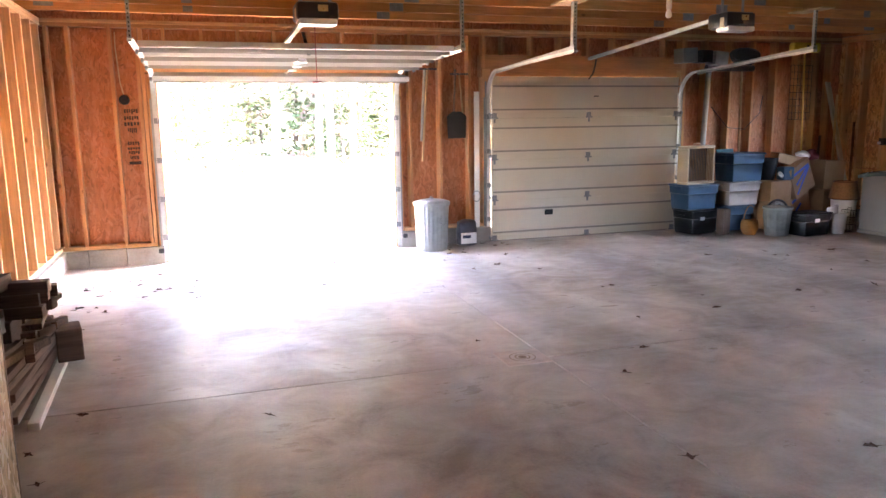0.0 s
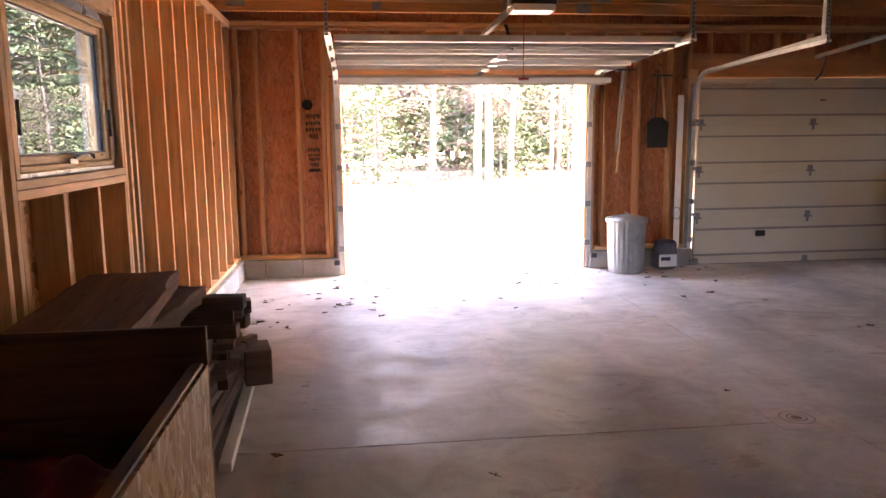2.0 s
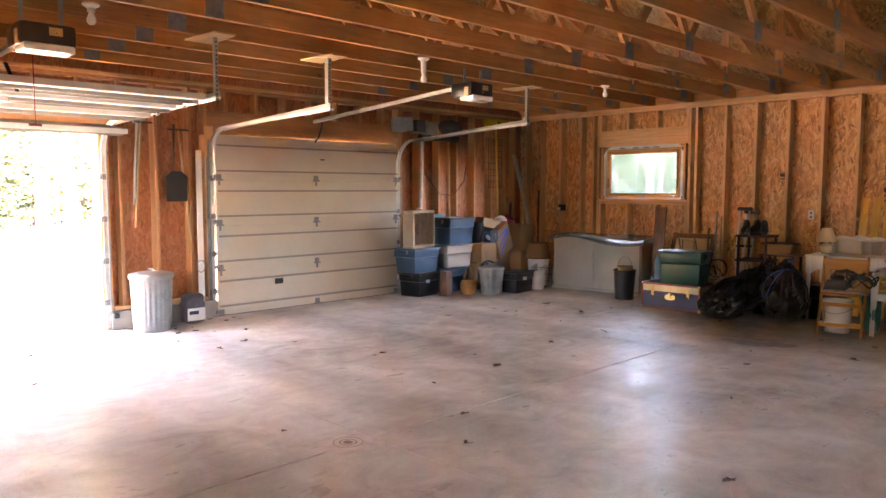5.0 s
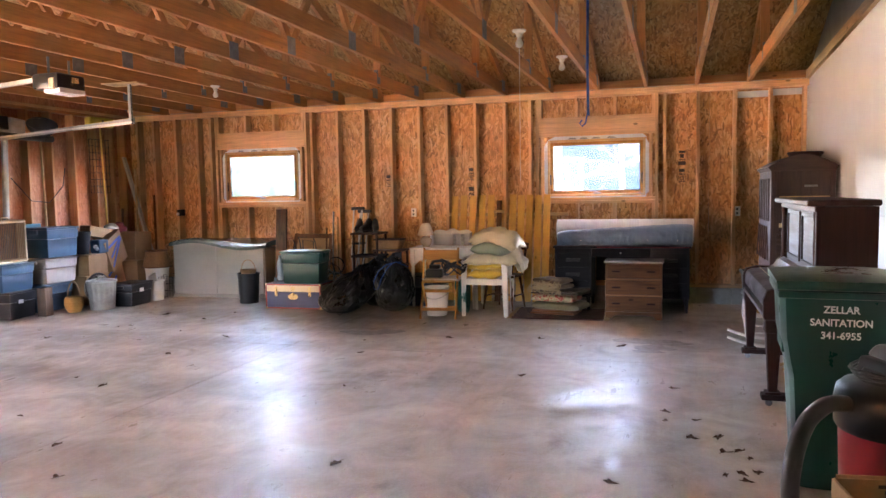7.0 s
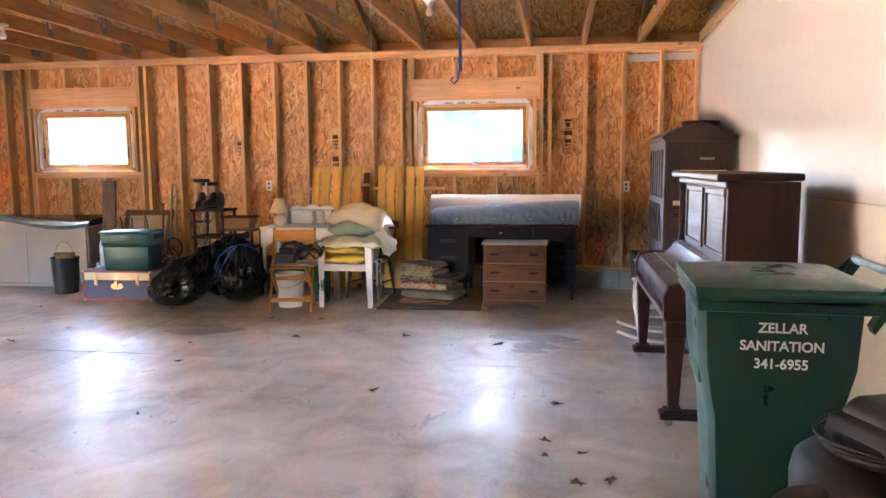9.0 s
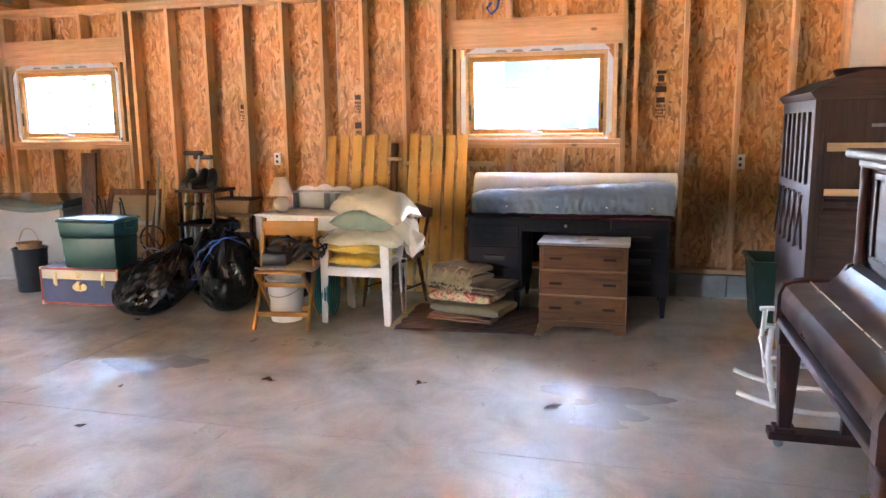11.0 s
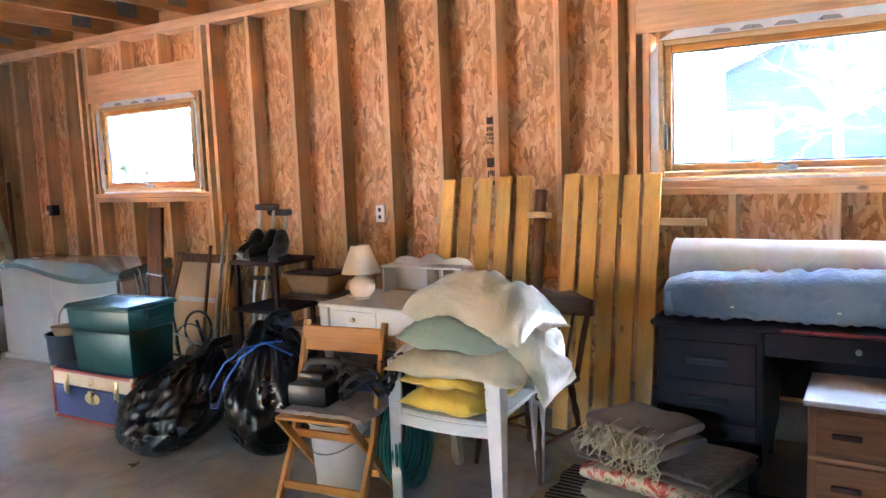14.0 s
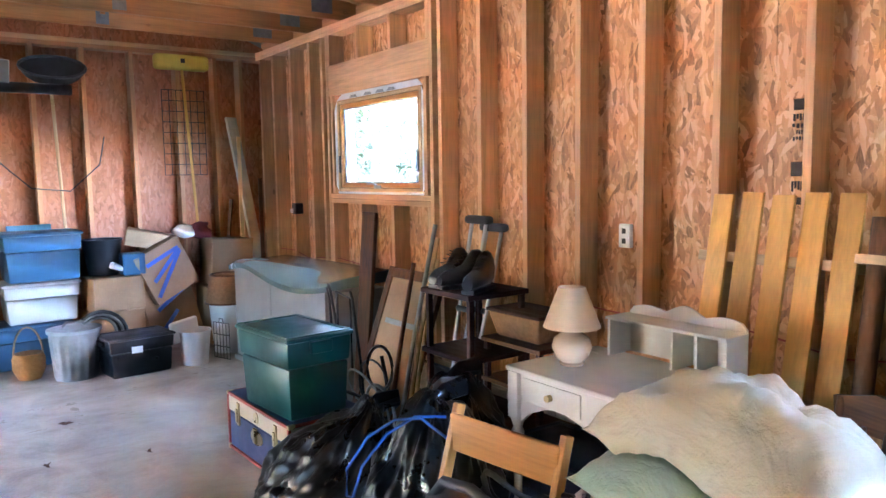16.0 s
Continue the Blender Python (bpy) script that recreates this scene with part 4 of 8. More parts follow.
def garage_door(name, label, x0, x1, hgt, place, joint_ribs=True, skin="doorskin"):
    """place(k, n) gives the matrix of section k."""
    d = thing(name, label, "garage door", 0, 0, 0)
    n = 4
    h = hgt / n
    for k in range(n):
        m = place(k, n)
        sk, rb = B(), B()
        door_section(sk, rb, x0, x1, h)
        s = part("panel", sk, skin, d)
        s.matrix_basis = m
        part("rail", rb, skin, s)
        rr = B()
        for z in (0.12, h - 0.12):
            bar(rr, (x0, -0.020, z), (x1, -0.020, z), 0.030, 0.006)
            bar(rr, (x0, -0.034, z - 0.008), (x1, -0.034, z - 0.008), 0.004, 0.022)
        part("strut", rr, "taupe", s, "thin pale steel strut")
        hb = B()
        for xx in (x0 + 0.03, x1 - 0.03, (x0 + x1) / 2):
            box(hb, xx - 0.035, xx + 0.035, -0.01, 0.0, 0.0, 0.07, 0.003)
            rod(hb, (xx - 0.05, -0.016, 0.004), (xx + 0.05, -0.016, 0.004), 0.01, seg=8)
            box(hb, xx - 0.012, xx + 0.012, -0.02, 0.0, -0.06, 0.07, 0.003)
        for xx, sgn in ((x0 + 0.02, -1), (x1 - 0.02, 1)):
            rod(hb, (xx, -0.03, 0.05), (xx + sgn * 0.07, -0.03, 0.05), 0.006, seg=6)
            rod(hb, (xx + sgn * 0.05, -0.03, 0.05), (xx + sgn * 0.075, -0.03, 0.05), 0.023, seg=12)
        part("hinge", hb, "plate", s, "worn steel hinges and rollers")
    return d


DY = YF - 0.052
shut = garage_door("garage_door", "closed cream sectional steel overhead door", D2[0] + 0.0, D2[1] - 0.0, 2.16, lambda k, n: pose(0, DY, k * 0.54 + 0.006), skin="doorskin")
bx("seal", "black", shut, D2[0], D2[1], DY, DY + 0.045, 0.0, 0.008, 0, "black rubber bottom seal")
bx("lock_plate", "black", shut, 4.84, 4.96, DY - 0.012, DY - 0.001, 0.32, 0.39, 0.003, "small black lock plate")
bx("vent_hole", "black", shut, 5.56, 5.63, DY - 0.008, DY - 0.001, 1.9, 1.915, 0.002, "small dark slot")
# raised door: the sections lie in the horizontal tracks
ZH = 2.235
def raised(k, n):
    y = 8.86 - 0.535 * k
    z = (2.135, 2.215, 2.25, 2.28)[k]
    tilt = (98.0, 93.5, 93.0, 93.0)[k]
    return pose(0, y, z, tilt, 0, 0)
garage_door("garage_door", "raised white-backed sectional steel overhead door", D1[0] + 0.0, D1[1] - 0.0, 2.14, raised, skin="doorfoam")


def track(name_label, x, ytop_end, z_end, inward):
    """Vertical track, bend and horizontal track of an overhead door."""
    t = thing("door_track", name_label, "track", x, YF - 0.03, 0, group="overhead door tracks")
    bm = B()
    pts = [(0, 0, 0.02), (0, 0, 1.88)]
    R = 0.34
    for k in range(1, 9):
        a = math.pi / 2 * k / 8
        pts.append((0, -R + R * math.cos(a), 1.88 + R * math.sin(a)))
    pts.append((0, ytop_end - YF + 0.03, z_end))
    for a, b in zip(pts, pts[1:]):
        bar(bm, a, b, 0.05, 0.006)
        off = Vector((0.022 * inward, 0, 0))
        bar(bm, Vector(a) - off, Vector(b) - off, 0.006, 0.028)
        bar(bm, Vector(a) + off, Vector(b) + off, 0.006, 0.02)
    part("rail", bm, "track", t)
    bm = B()
    box(bm, -0.028 * inward - 0.004, -0.028 * inward + 0.004, -0.02, 0.025, 0.0, 2.1)
    box(bm, min(0, 0.05 * -inward), max(0, 0.05 * -inward), 0.015, 0.024, 0.0, 1.9)
    bar(bm, (-0.02 * inward, -0.34, 2.205), (-0.02 * inward, ytop_end - YF + 0.03, z_end + 0.03), 0.004, 0.05)
    part("angle", bm, "galv", t)
    for z in (0.3, 0.75, 1.2, 1.65):
        bx("bracket", "plate", t, -0.045, 0.045, -0.01, 0.028, z - 0.03, z + 0.03, 0.004)
    return t


track("galvanized overhead door track with bent corner", D1[0] - 0.045, 6.62, 2.30, 1)
track("galvanized overhead door track with bent corner", D1[1] + 0.045, 6.59, 2.26, -1)
track("galvanized overhead door track with bent corner", D2[0] - 0.05, 6.72, 2.27, 1)
track("galvanized overhead door track with bent corner", D2[1] + 0.05, 6.70, 2.32, -1)


def hanger(x, y, z, wide):
    t = thing("track_hanger", "perforated angle iron hanging from a pale nailing board", "bracket", x, y, z, group="track hangers")
    bm = B()
    box(bm, -wide / 2, wide / 2, -0.002, 0.002, -0.03, JZ - z - 0.012)
    box(bm, -wide / 2, -wide / 2 + 0.003, 0, wide, -0.03, JZ - z - 0.012)
    part("strap", bm, "galv", t)
    bm = B()
    n = int((JZ - z) / 0.035)
    for k in range(n):
        box(bm, -0.005, 0.005, -0.0035, -0.0015, 0.01 + k * 0.035, 0.025 + k * 0.035)
    part("slot", bm, "black", t, "dark bolt slots")
    bm = B()
    vs = [(-0.09, -0.16), (0.09, -0.16), (0.12, 0.30), (-0.12, 0.30)]
    outline(bm, vs, 0.014, "z", JZ - z - 0.016)
    part("nailing_board", bm, "pale_y", t, "pale plywood nailing board")
for x, y, z, wd in ((D1[0] - 0.05, 6.66, 2.31, 0.03), (D1[1] + 0.05, 6.62, 2.27, 0.03), (D2[0] - 0.05, 6.75, 2.28, 0.045), (D2[1] + 0.05, 6.72, 2.33, 0.03)):
    hanger(x, y, z, wd)


def opener(x, y0, z, door_y, door_z, label):
    t = thing("door_opener", label, "garage door opener", x, y0, z)
    bm = B()
    box(bm, -0.17, 0.17, -0.3, 0.0, 0.0, 0.15, 0.03)
    part("housing", bm, "black", t, "black moulded housing", smooth=40)
    bm = B()
    box(bm, -0.155, 0.155, -0.31, -0.12, -0.034, 0.016, 0.014)
    part("lens", bm, "bulb", t, "white light lens", smooth=40)
    bm = B()
    box(bm, -0.178, -0.150, -0.26, -0.20, 0.0, 0.1, 0.01)
    part("side_lens", bm, "cream", t, "amber side lens")
    bm = B()
    box(bm, 0.0, 0.08, -0.304, -0.3005, 0.07, 0.12)
    part("sticker", bm, "brass", t, "small yellow sticker")
    bm = B()
    bar(bm, (0, -0.05, 0.13), (0, door_y - y0, door_z - z), 0.045, 0.03)
    bar(bm, (0, -0.05, 0.147), (0, door_y - y0, door_z - z + 0.017), 0.012, 0.02)
    part("rail", bm, "track", t, "galvanized T rail")
    for sx in (-0.12, 0.12):
        bx("hanger", "galv", t, sx - 0.015, sx + 0.015, -0.16, -0.157, 0.14, JZ - z)
    return t


o1 = opener(1.41, 6.45, 2.42, YF - 0.02, 2.47, "black garage door opener with white lens hung from joists")
bm = B()
bar(bm, (0.0, 0.7, 0.02), (0.03, 0.55, -0.20), 0.03, 0.006)
part("arm", bm, "black", o1, "black curved door arm")
bm = B()
rod(bm, (0.04, 0.2, 0.05), (0.04, 0.2, -0.45), 0.004, seg=6)
rod(bm, (0.0, 0.2, -0.46), (0.08, 0.2, -0.46), 0.01, seg=8)
part("pull_cord", bm, "red", o1, "thin cord with red handle")
o2 = opener(5.5, 6.45, 2.46, YF - 0.02, 2.40, "black garage door opener with white lens hung from joists")
bm = B()
tube(bm, [(0.0, 2.5, -0.08), (0.02, 2.56, -0.16), (0.01, 2.6, -0.26), (-0.05, 2.6, -0.33)], 0.012, 6)
part("arm", bm, "black", o2, "black curved door arm")
# centre stile of the raised door
st = thing("door_stile", "white steel centre stile fixed under the raised door", "bracket", 1.42, 7.3, 2.2)
bm = B()
bar(bm, (0, 1.5, -0.06), (0, -0.05, 0.03), 0.06, 0.02)
part("bar", bm, "white", st)
for k in range(4):
    bx("bracket", "track", st, -0.04, 0.04, 0.02 + k * 0.42, 0.09 + k * 0.42, -0.025 - 0.012 * k, 0.01 - 0.012 * k, 0.004)

# photo-eye sensors low on the tracks
for x in (D1[0] - 0.09, D1[1] + 0.10):
    s = thing("sensor", "small door safety sensor on a bracket by the jamb", "sensor", x, YF - 0.09, 0.13)
    bx("sensor_body", "darkgrey", s, -0.03, 0.03, -0.03, 0.03, 0.0, 0.05, 0.006)
    bx("bracket", "galv", s, -0.015, 0.015, 0.028, 0.05, -0.04, 0.08, 0.002)

# ---------- windows ----------
def glass_mat():
    m = Mat("window_glass", 0.0)
    m.b.inputs["Transmission Weight"].default_value = 1.0
    m.b.inputs["IOR"].default_value = 1.45
    # dark tint put into the glass to dim the bright outdoors behind it
    m.b.inputs["Base Color"].default_value = (0.27, 0.32, 0.36, 1)
    return m.m
M["glass"] = glass_mat()
M["tape"] = plain("white_flashing_tape", (0.68, 0.72, 0.78), 0.4, 0, 0.3, 9, 0.15)
for y0, y1, zt in ((-0.26, 0.09, 2.63), (-0.66, -0.30, 2.64)):
    ft = thing("flashing_strip", "white flashing tape on the sheathing under the plate", "tape", XR + SK - 0.0005, y0, zt)
    bm = B()
    box(bm, -0.006, -0.002, 0.0, y1 - y0, -0.05, 0.03)
    bmesh.ops.subdivide_edges(bm, edges=bm.edges[:], cuts=5, use_grid_fill=True)
    for v in bm.verts:
        v.co.z += 0.0015 * noise.noise(Vector((v.co.y * 20, v.co.z * 9, 1)))
    part("strip", bm, "tape", ft)
M["tapegrey"] = plain("silver_flashing_tape", (0.30, 0.32, 0.36), 0.3, 0.4, 0.4, 9, 0.2)


def window(name, xw, s, ya, yb, label, tape="tape"):
    """A hinged wood window in a side wall: xw its inner plane, s towards the outside."""
    wdw = empty_structure(name, label)
    def fr(nm, parent, a, d0, d1, b, mat, bev=0.006):
        x0, x1 = sorted((xw + s * d0, xw + s * d1))
        bm = B()
        y0, y1, z0, z1 = a
        box(bm, x0, x1, y0, y0 + b, z0, z1, bev)
        box(bm, x0, x1, y1 - b, y1, z0, z1, bev)
        bmh = B()
        box(bm, x0 + 0.001, x1 - 0.001, y0 + b, y1 - b, z0, z0 + b, bev)
        box(bm, x0 + 0.001, x1 - 0.001, y0 + b, y1 - b, z1 - b, z1, bev)
        bmh.free()
        return part(nm, bm, mat, parent)
    fr("window_frame", wdw, (ya, yb, WZ0, WZ1), 0.0, 0.12, 0.028, "pale_y")
    sash = fr("sash", wdw, (ya + 0.029, yb - 0.029, WZ0 + 0.029, WZ1 - 0.029), 0.015, 0.07, 0.038, "oak_y" if s > 0 else "pale_y")
    fr("glazing_bead", sash, (ya + 0.067, yb - 0.067, WZ0 + 0.067, WZ1 - 0.067), 0.03, 0.06, 0.008, "darkgrey", 0.0)
    x0, x1 = sorted((xw + s * 0.042, xw + s * 0.047))
    bm = B()
    box(bm, x0, x1, ya + 0.07, yb - 0.07, WZ0 + 0.07, WZ1 - 0.07)
    g = part("pane", bm, "glass", sash)
    g.visible_shadow = False
    # crank handle and latches
    ym = (ya + yb) / 2
    bm = B()
    xa = xw - s * 0.012
    tube(bm, [(xa, ym - 0.02, WZ0 + 0.05), (xa - s * 0.02, ym + 0.02, WZ0 + 0.065), (xa - s * 0.02, ym + 0.09, WZ0 + 0.06)], 0.008, 8)
    box(bm, min(xa, xw), max(xa, xw) + 0.001, ym - 0.07, ym + 0.03, WZ0 + 0.022, WZ0 + 0.048, 0.005)
    part("crank", bm, "galv", wdw, "grey metal crank handle", smooth=40)
    bm = B()
    for y in (ya + 0.04, yb - 0.04):
        box(bm, xw - 0.012 if s > 0 else xw - 0.002, xw + 0.002 if s > 0 else xw + 0.012, y - 0.008, y + 0.008, WZ0 + 0.15, WZ0 + 0.29, 0.003)
    part("latch", bm, "darkgrey", wdw, "dark side latch")
    # flashing tape round the opening
    rr = random.Random(int(ya * 100))
    bm = B()
    xi = xw + s * 0.004
    def strip(pts):
        outline(bm, pts, 0.002 * s, "x", xi)
    def ragged(y0, y1, z0, z1):
        n = 9
        low = [(y0 + 0.03 + (y1 - y0 - 0.06) * k / n, z0 + rr.uniform(-0.006, 0.006)) for k in range(n + 1)]
        return low + [(y1, z1)] + [(y0, z1)]
    strip([(ya + 0.04, WZ1 + 0.055 + rr.uniform(-0.01, 0.01)), (yb - 0.1, WZ1 + 0.055), (yb + 0.0, WZ1 + 0.003), (ya - 0.02, WZ1 + 0.003)])
    strip(ragged(ya - 0.02, yb + 0.02, WZ0 - 0.05, WZ0 - 0.003))
    strip([(ya - 0.055, WZ0 + 0.05), (ya - 0.002, WZ0), (ya - 0.002, WZ1), (ya - 0.05, WZ1 - 0.08)])
    strip([(yb + 0.055, WZ0 + 0.05), (yb + 0.002, WZ0), (yb + 0.002, WZ1), (yb + 0.05, WZ1 - 0.08)])
    part("flashing_tape", bm, tape, wdw, "white flashing tape with ragged edge")
    bm = B()
    for k in range(4):
        y = ya + 0.35 + 0.18 * k + rr.uniform(-0.04, 0.04)
        outline(bm, [(y, WZ1 + 0.006), (y + 0.12, WZ1 + 0.008), (y + 0.09, WZ1 + 0.03), (y + 0.02, WZ1 + 0.026)], 0.003 * -s, "x", xi - s * 0.001)
    part("torn_tape", bm, "tapegrey", wdw, "torn silver backing")
    return wdw


window("window_1", XR + 0.012, 1, WA[0], WA[1], "hinged window with dimmed panes in a varnished wood frame with crank")
window("window_2", XR + 0.012, 1, WB[0], WB[1], "hinged window with dimmed panes in a varnished wood frame with crank")
window("window_3", XL - 0.03, -1, WL[0], WL[1], "hinged window with dimmed panes in raw pine frame with torn black tape", "tapegrey")

# lamps on the joists, unlit
for x, y, lng in ((1.71, 6.26, 0.0), (4.69, 6.17, 0.09), (7.48, 5.97, 0.0), (7.18, 1.89, 0.0), (5.9, 2.05, 0.0)):
    l = thing("ceiling_bulb", "unlit white bulb in a porcelain lampholder on a joist", "light bulb", x, y, JZ - 0.004, group="bulbs on the joists")
    bm = B()
    lathe(bm, [(0.055, 0.0), (0.055, -0.012), (0.038, -0.022), (0.026, -0.03), (0.024, -0.055 - lng), (0.0001, -0.056 - lng)], 20)
    part("lampholder", bm, "white", l, smooth=40)
    bm = B()
    lathe(bm, [(0.013, -0.053 - lng), (0.018, -0.07 - lng), (0.03, -0.1 - lng), (0.03, -0.118 - lng), (0.02, -0.135 - lng), (0.0001, -0.14 - lng)], 18)
    part("bulb", bm, "bulb", l, smooth=60)

# cords hanging in the middle of the room
c = thing("pull_string", "thin pale string hanging from a ceiling lamp", "string", 5.9, 2.05, 1.55)
bm = B()
tube(bm, [(0, 0, 1.15), (0.004, 0.0, 0.6), (0, 0, 0)], 0.0022, 5)
part("string", bm, "white", c)
c = thing("blue_rope", "blue rope looped down from the roof trusses", "rope", 7.2, 1.65, 2.08)
bm = B()
tube(bm, [(0.0, 0.0, 1.35), (0.0, 0.005, 0.6), (0.0, 0.0, 0.12), (0.01, 0.02, 0.03), (0.0, 0.05, 0.0), (0.0, 0.075, 0.03), (0, 0.05, 0.06)], 0.007, 8)
tube(bm, [(0.01, -0.01, 1.35), (0.01, -0.005, 0.6), (0.012, -0.012, 0.1)], 0.007, 8)
part("strand", bm, "rope", c, smooth=60)

# outlets, cable and black printed stamps on the boards
def outlet(x, y, z, face):
    o = thing("wall_outlet", "white electrical outlet box on a stud", "outlet", x, y, z)
    m = pose(0, 0, 0, 0, 0, {"w": 0, "e": 180, "s": 90}[face])
    bx("box", "whiteplastic", o, -0.03, 0.0, -0.036, 0.036, -0.06, 0.06, 0.006, m=m)
    bx("socket", "darkgrey", o, -0.0325, -0.031, -0.012, 0.012, -0.038, -0.012, 0, m=m)
    bx("socket", "darkgrey", o, -0.0325, -0.031, -0.012, 0.012, 0.012, 0.038, 0, m=m)
outlet(XR + 0.03, 4.38, 1.19, "w")
outlet(XR + 0.03, 0.09, 1.17, "w")
ob = thing("dark_outlet", "black outlet box with a plug on a stud", "outlet", XR + 0.02, 8.29, 1.22)
bx("box", "black", ob, -0.05, 0.03, -0.05, 0.04, -0.05, 0.05, 0.008)
bx("plug", "whiteplastic", ob, -0.06, -0.045, 0.0, 0.05, -0.04, 0.0, 0.005)
bm = B()
ys = frange(-0.6, 8.9, 0.3)
for run in ([y for y in ys if y > 5.0], [y for y in ys if 2.4 < y < 5.0]):
    tube(bm, [(XR + 0.02 + 0.01 * math.sin(y * 7), y, 0.80 + 0.02 * math.sin(y * 5.3) + 0.012 * math.sin(y * 13)) for y in run], 0.004, 6)
cable = part("wall_cable", bm, "orange", None, "thin reddish cable strung through the studs", smooth=60)
tagged(cable, category="cable")
eb = thing("cable_box", "black round box with a hanging cable on the boards", "electrical box", -0.37, YFS - 0.01, 1.89)
bm = B()
rod(bm, (0, 0, 0), (0, -0.06, 0), 0.055, seg=20)
part("box", bm, "black", eb, smooth=40)
bm = B()
tube(bm, [(0, -0.02, 0.05), (-0.03, -0.01, 0.2), (-0.05, -0.01, 0.6), (-0.045, -0.01, 0.75)], 0.006, 6)
part("cable", bm, "cream", eb)


def stamp(name, base, rows, face, seed):
    """Blocks of illegible printed marks on a board."""
    rr = random.Random(seed)
    t = thing(name, "faded black printed marks on a board", "printed mark", *base)
    bm = B()
    z = 0.0
    for kind, w, h in rows:
        n = {"code": 6, "line": 5, "block": 1}[kind]
        for k in range(n):
            a = -w / 2 + w * k / n
            b = a + w / n * (0.7 if n > 1 else 1.0)
            hh = h * rr.uniform(0.6, 1.0) if n > 1 else h
            if face == "w":
                box(bm, -0.0015, 0.0, a, b, z - hh, z)
            else:
                box(bm, a, b, -0.0015, 0.0, z - hh, z)
        z -= h * 1.35
    part("ink", bm, "ink", t)
for y, z in ((4.80, 1.73), (3.56, 1.80), (0.75, 1.72)):
    stamp("board_stamp", (XRS - 0.003, y, z), (("block", 0.07, 0.045), ("code", 0.08, 0.03), ("line", 0.09, 0.02), ("line", 0.05, 0.02), ("code", 0.08, 0.02)), "w", int(y * 10))
stamp("board_stamp", (XRS - 0.003, 3.56, 1.54), (("block", 0.08, 0.06), ("code", 0.08, 0.05), ("block", 0.06, 0.03)), "w", 6)
stamp("board_stamp", (XRS - 0.003, 0.75, 1.95), (("block", 0.08, 0.03), ("block", 0.05, 0.05), ("code", 0.08, 0.02), ("block", 0.09, 0.05)), "w", 7)
stamp("board_stamp", (-0.31, YFS - 0.003, 1.79), (("code", 0.15, 0.06), ("code", 0.16, 0.05), ("line", 0.17, 0.05), ("line", 0.1, 0.06)), "n", 9)
stamp("board_stamp", (-0.31, YFS - 0.003, 1.42), (("line", 0.13, 0.05), ("line", 0.14, 0.03), ("line", 0.12, 0.04), ("code", 0.1, 0.05), ("block", 0.13, 0.035)), "n", 10)
# ---------- things along the window wall ----------
def tote(label, mat, x, y, z, rz, w, d, h, lid="", group="storage totes", lidmat=None):
    """A tapered plastic tote with a stepped body, a rim and a lid: w across its front, d deep, h high."""
    t = thing("storage_tote", label, "storage tote", x, y, z, rz, group)
    bm = B()
    frustum(bm, 0.0, h * 0.62, d * 0.84, w * 0.86, d * 0.9, w * 0.91, 0.018)
    frustum(bm, h * 0.62 + 0.001, h * 0.93, d * 0.915, w * 0.925, d * 0.95, w * 0.955, 0.012)
    part("body", bm, mat, t, smooth=35)
    for y in (-w * 0.47 - 0.03, w * 0.47):
        bx("handle", mat, t, -0.06, 0.06, y, y + 0.03, h * 0.78, h * 0.92, 0.008)
    lm = lidmat or mat
    bm = B()
    box(bm, -d / 2, d / 2, -w / 2, w / 2, h * 0.93, h * 0.985, 0.012)
    for a in ((-d / 2 + 0.01, d / 2 - 0.01, -w / 2 + 0.01, -w / 2 + 0.035), (-d / 2 + 0.01, d / 2 - 0.01, w / 2 - 0.035, w / 2 - 0.01), (-d / 2 + 0.01, -d / 2 + 0.035, -w / 2 + 0.03, w / 2 - 0.03), (d / 2 - 0.035, d / 2 - 0.01, -w / 2 + 0.03, w / 2 - 0.03)):
        box(bm, *a, h * 0.975, h, 0.005)
    part("lid", bm, lm, t, lid, smooth=35)
    return t


# low resin storage box with a wavy lid
sb = thing("storage_shed", "taupe resin storage cabinet with wavy dark green lid", "storage box", 9.12, 7.16, 0, 5)
SW, SD, SH = 1.46, 0.50, 0.79
def wave(v):
    return 0.055 * math.sin((v / SW) * 2 * math.pi * 0.9 + 0.2) - 0.012
for nm, a, b in (("door", -SW / 2 + 0.02, -0.0), ("door", 0.006, SW / 2 - 0.02)):
    bm = B()
    n = 14
    cols = []
    for k in range(n + 1):
        v = a + (b - a) * k / n
        bulge = -0.045 * math.cos(v / SW * math.pi)
        cols.append([bm.verts.new((bulge + dx, v, zz)) for dx in (0.0, 0.03) for zz in (0.05, SH - 0.02 + wave(v))])
    for p, q in zip(cols, cols[1:]):
        bm.faces.new((p[0], q[0], q[1], p[1]))
        bm.faces.new((p[2], p[3], q[3], q[2]))
        bm.faces.new((p[1], q[1], q[3], p[3]))
        bm.faces.new((p[0], p[2], q[2], q[0]))
    bm.faces.new((cols[0][0], cols[0][1], cols[0][3], cols[0][2]))
    bm.faces.new((cols[-1][0], cols[-1][2], cols[-1][3], cols[-1][1]))
    bmesh.ops.recalc_face_normals(bm, faces=bm.faces)
    part(nm, bm, "taupe", sb, smooth=30)
bm = B()
box(bm, 0.03, SD, -SW / 2, SW / 2, 0.0, SH - 0.08, 0.02)
box(bm, -0.03, SD, -SW / 2 + 0.01, SW / 2 - 0.01, 0.0, 0.045, 0.01)
part("body", bm, "taupe", sb, smooth=30)
bm = B()
n = 30
cols = []
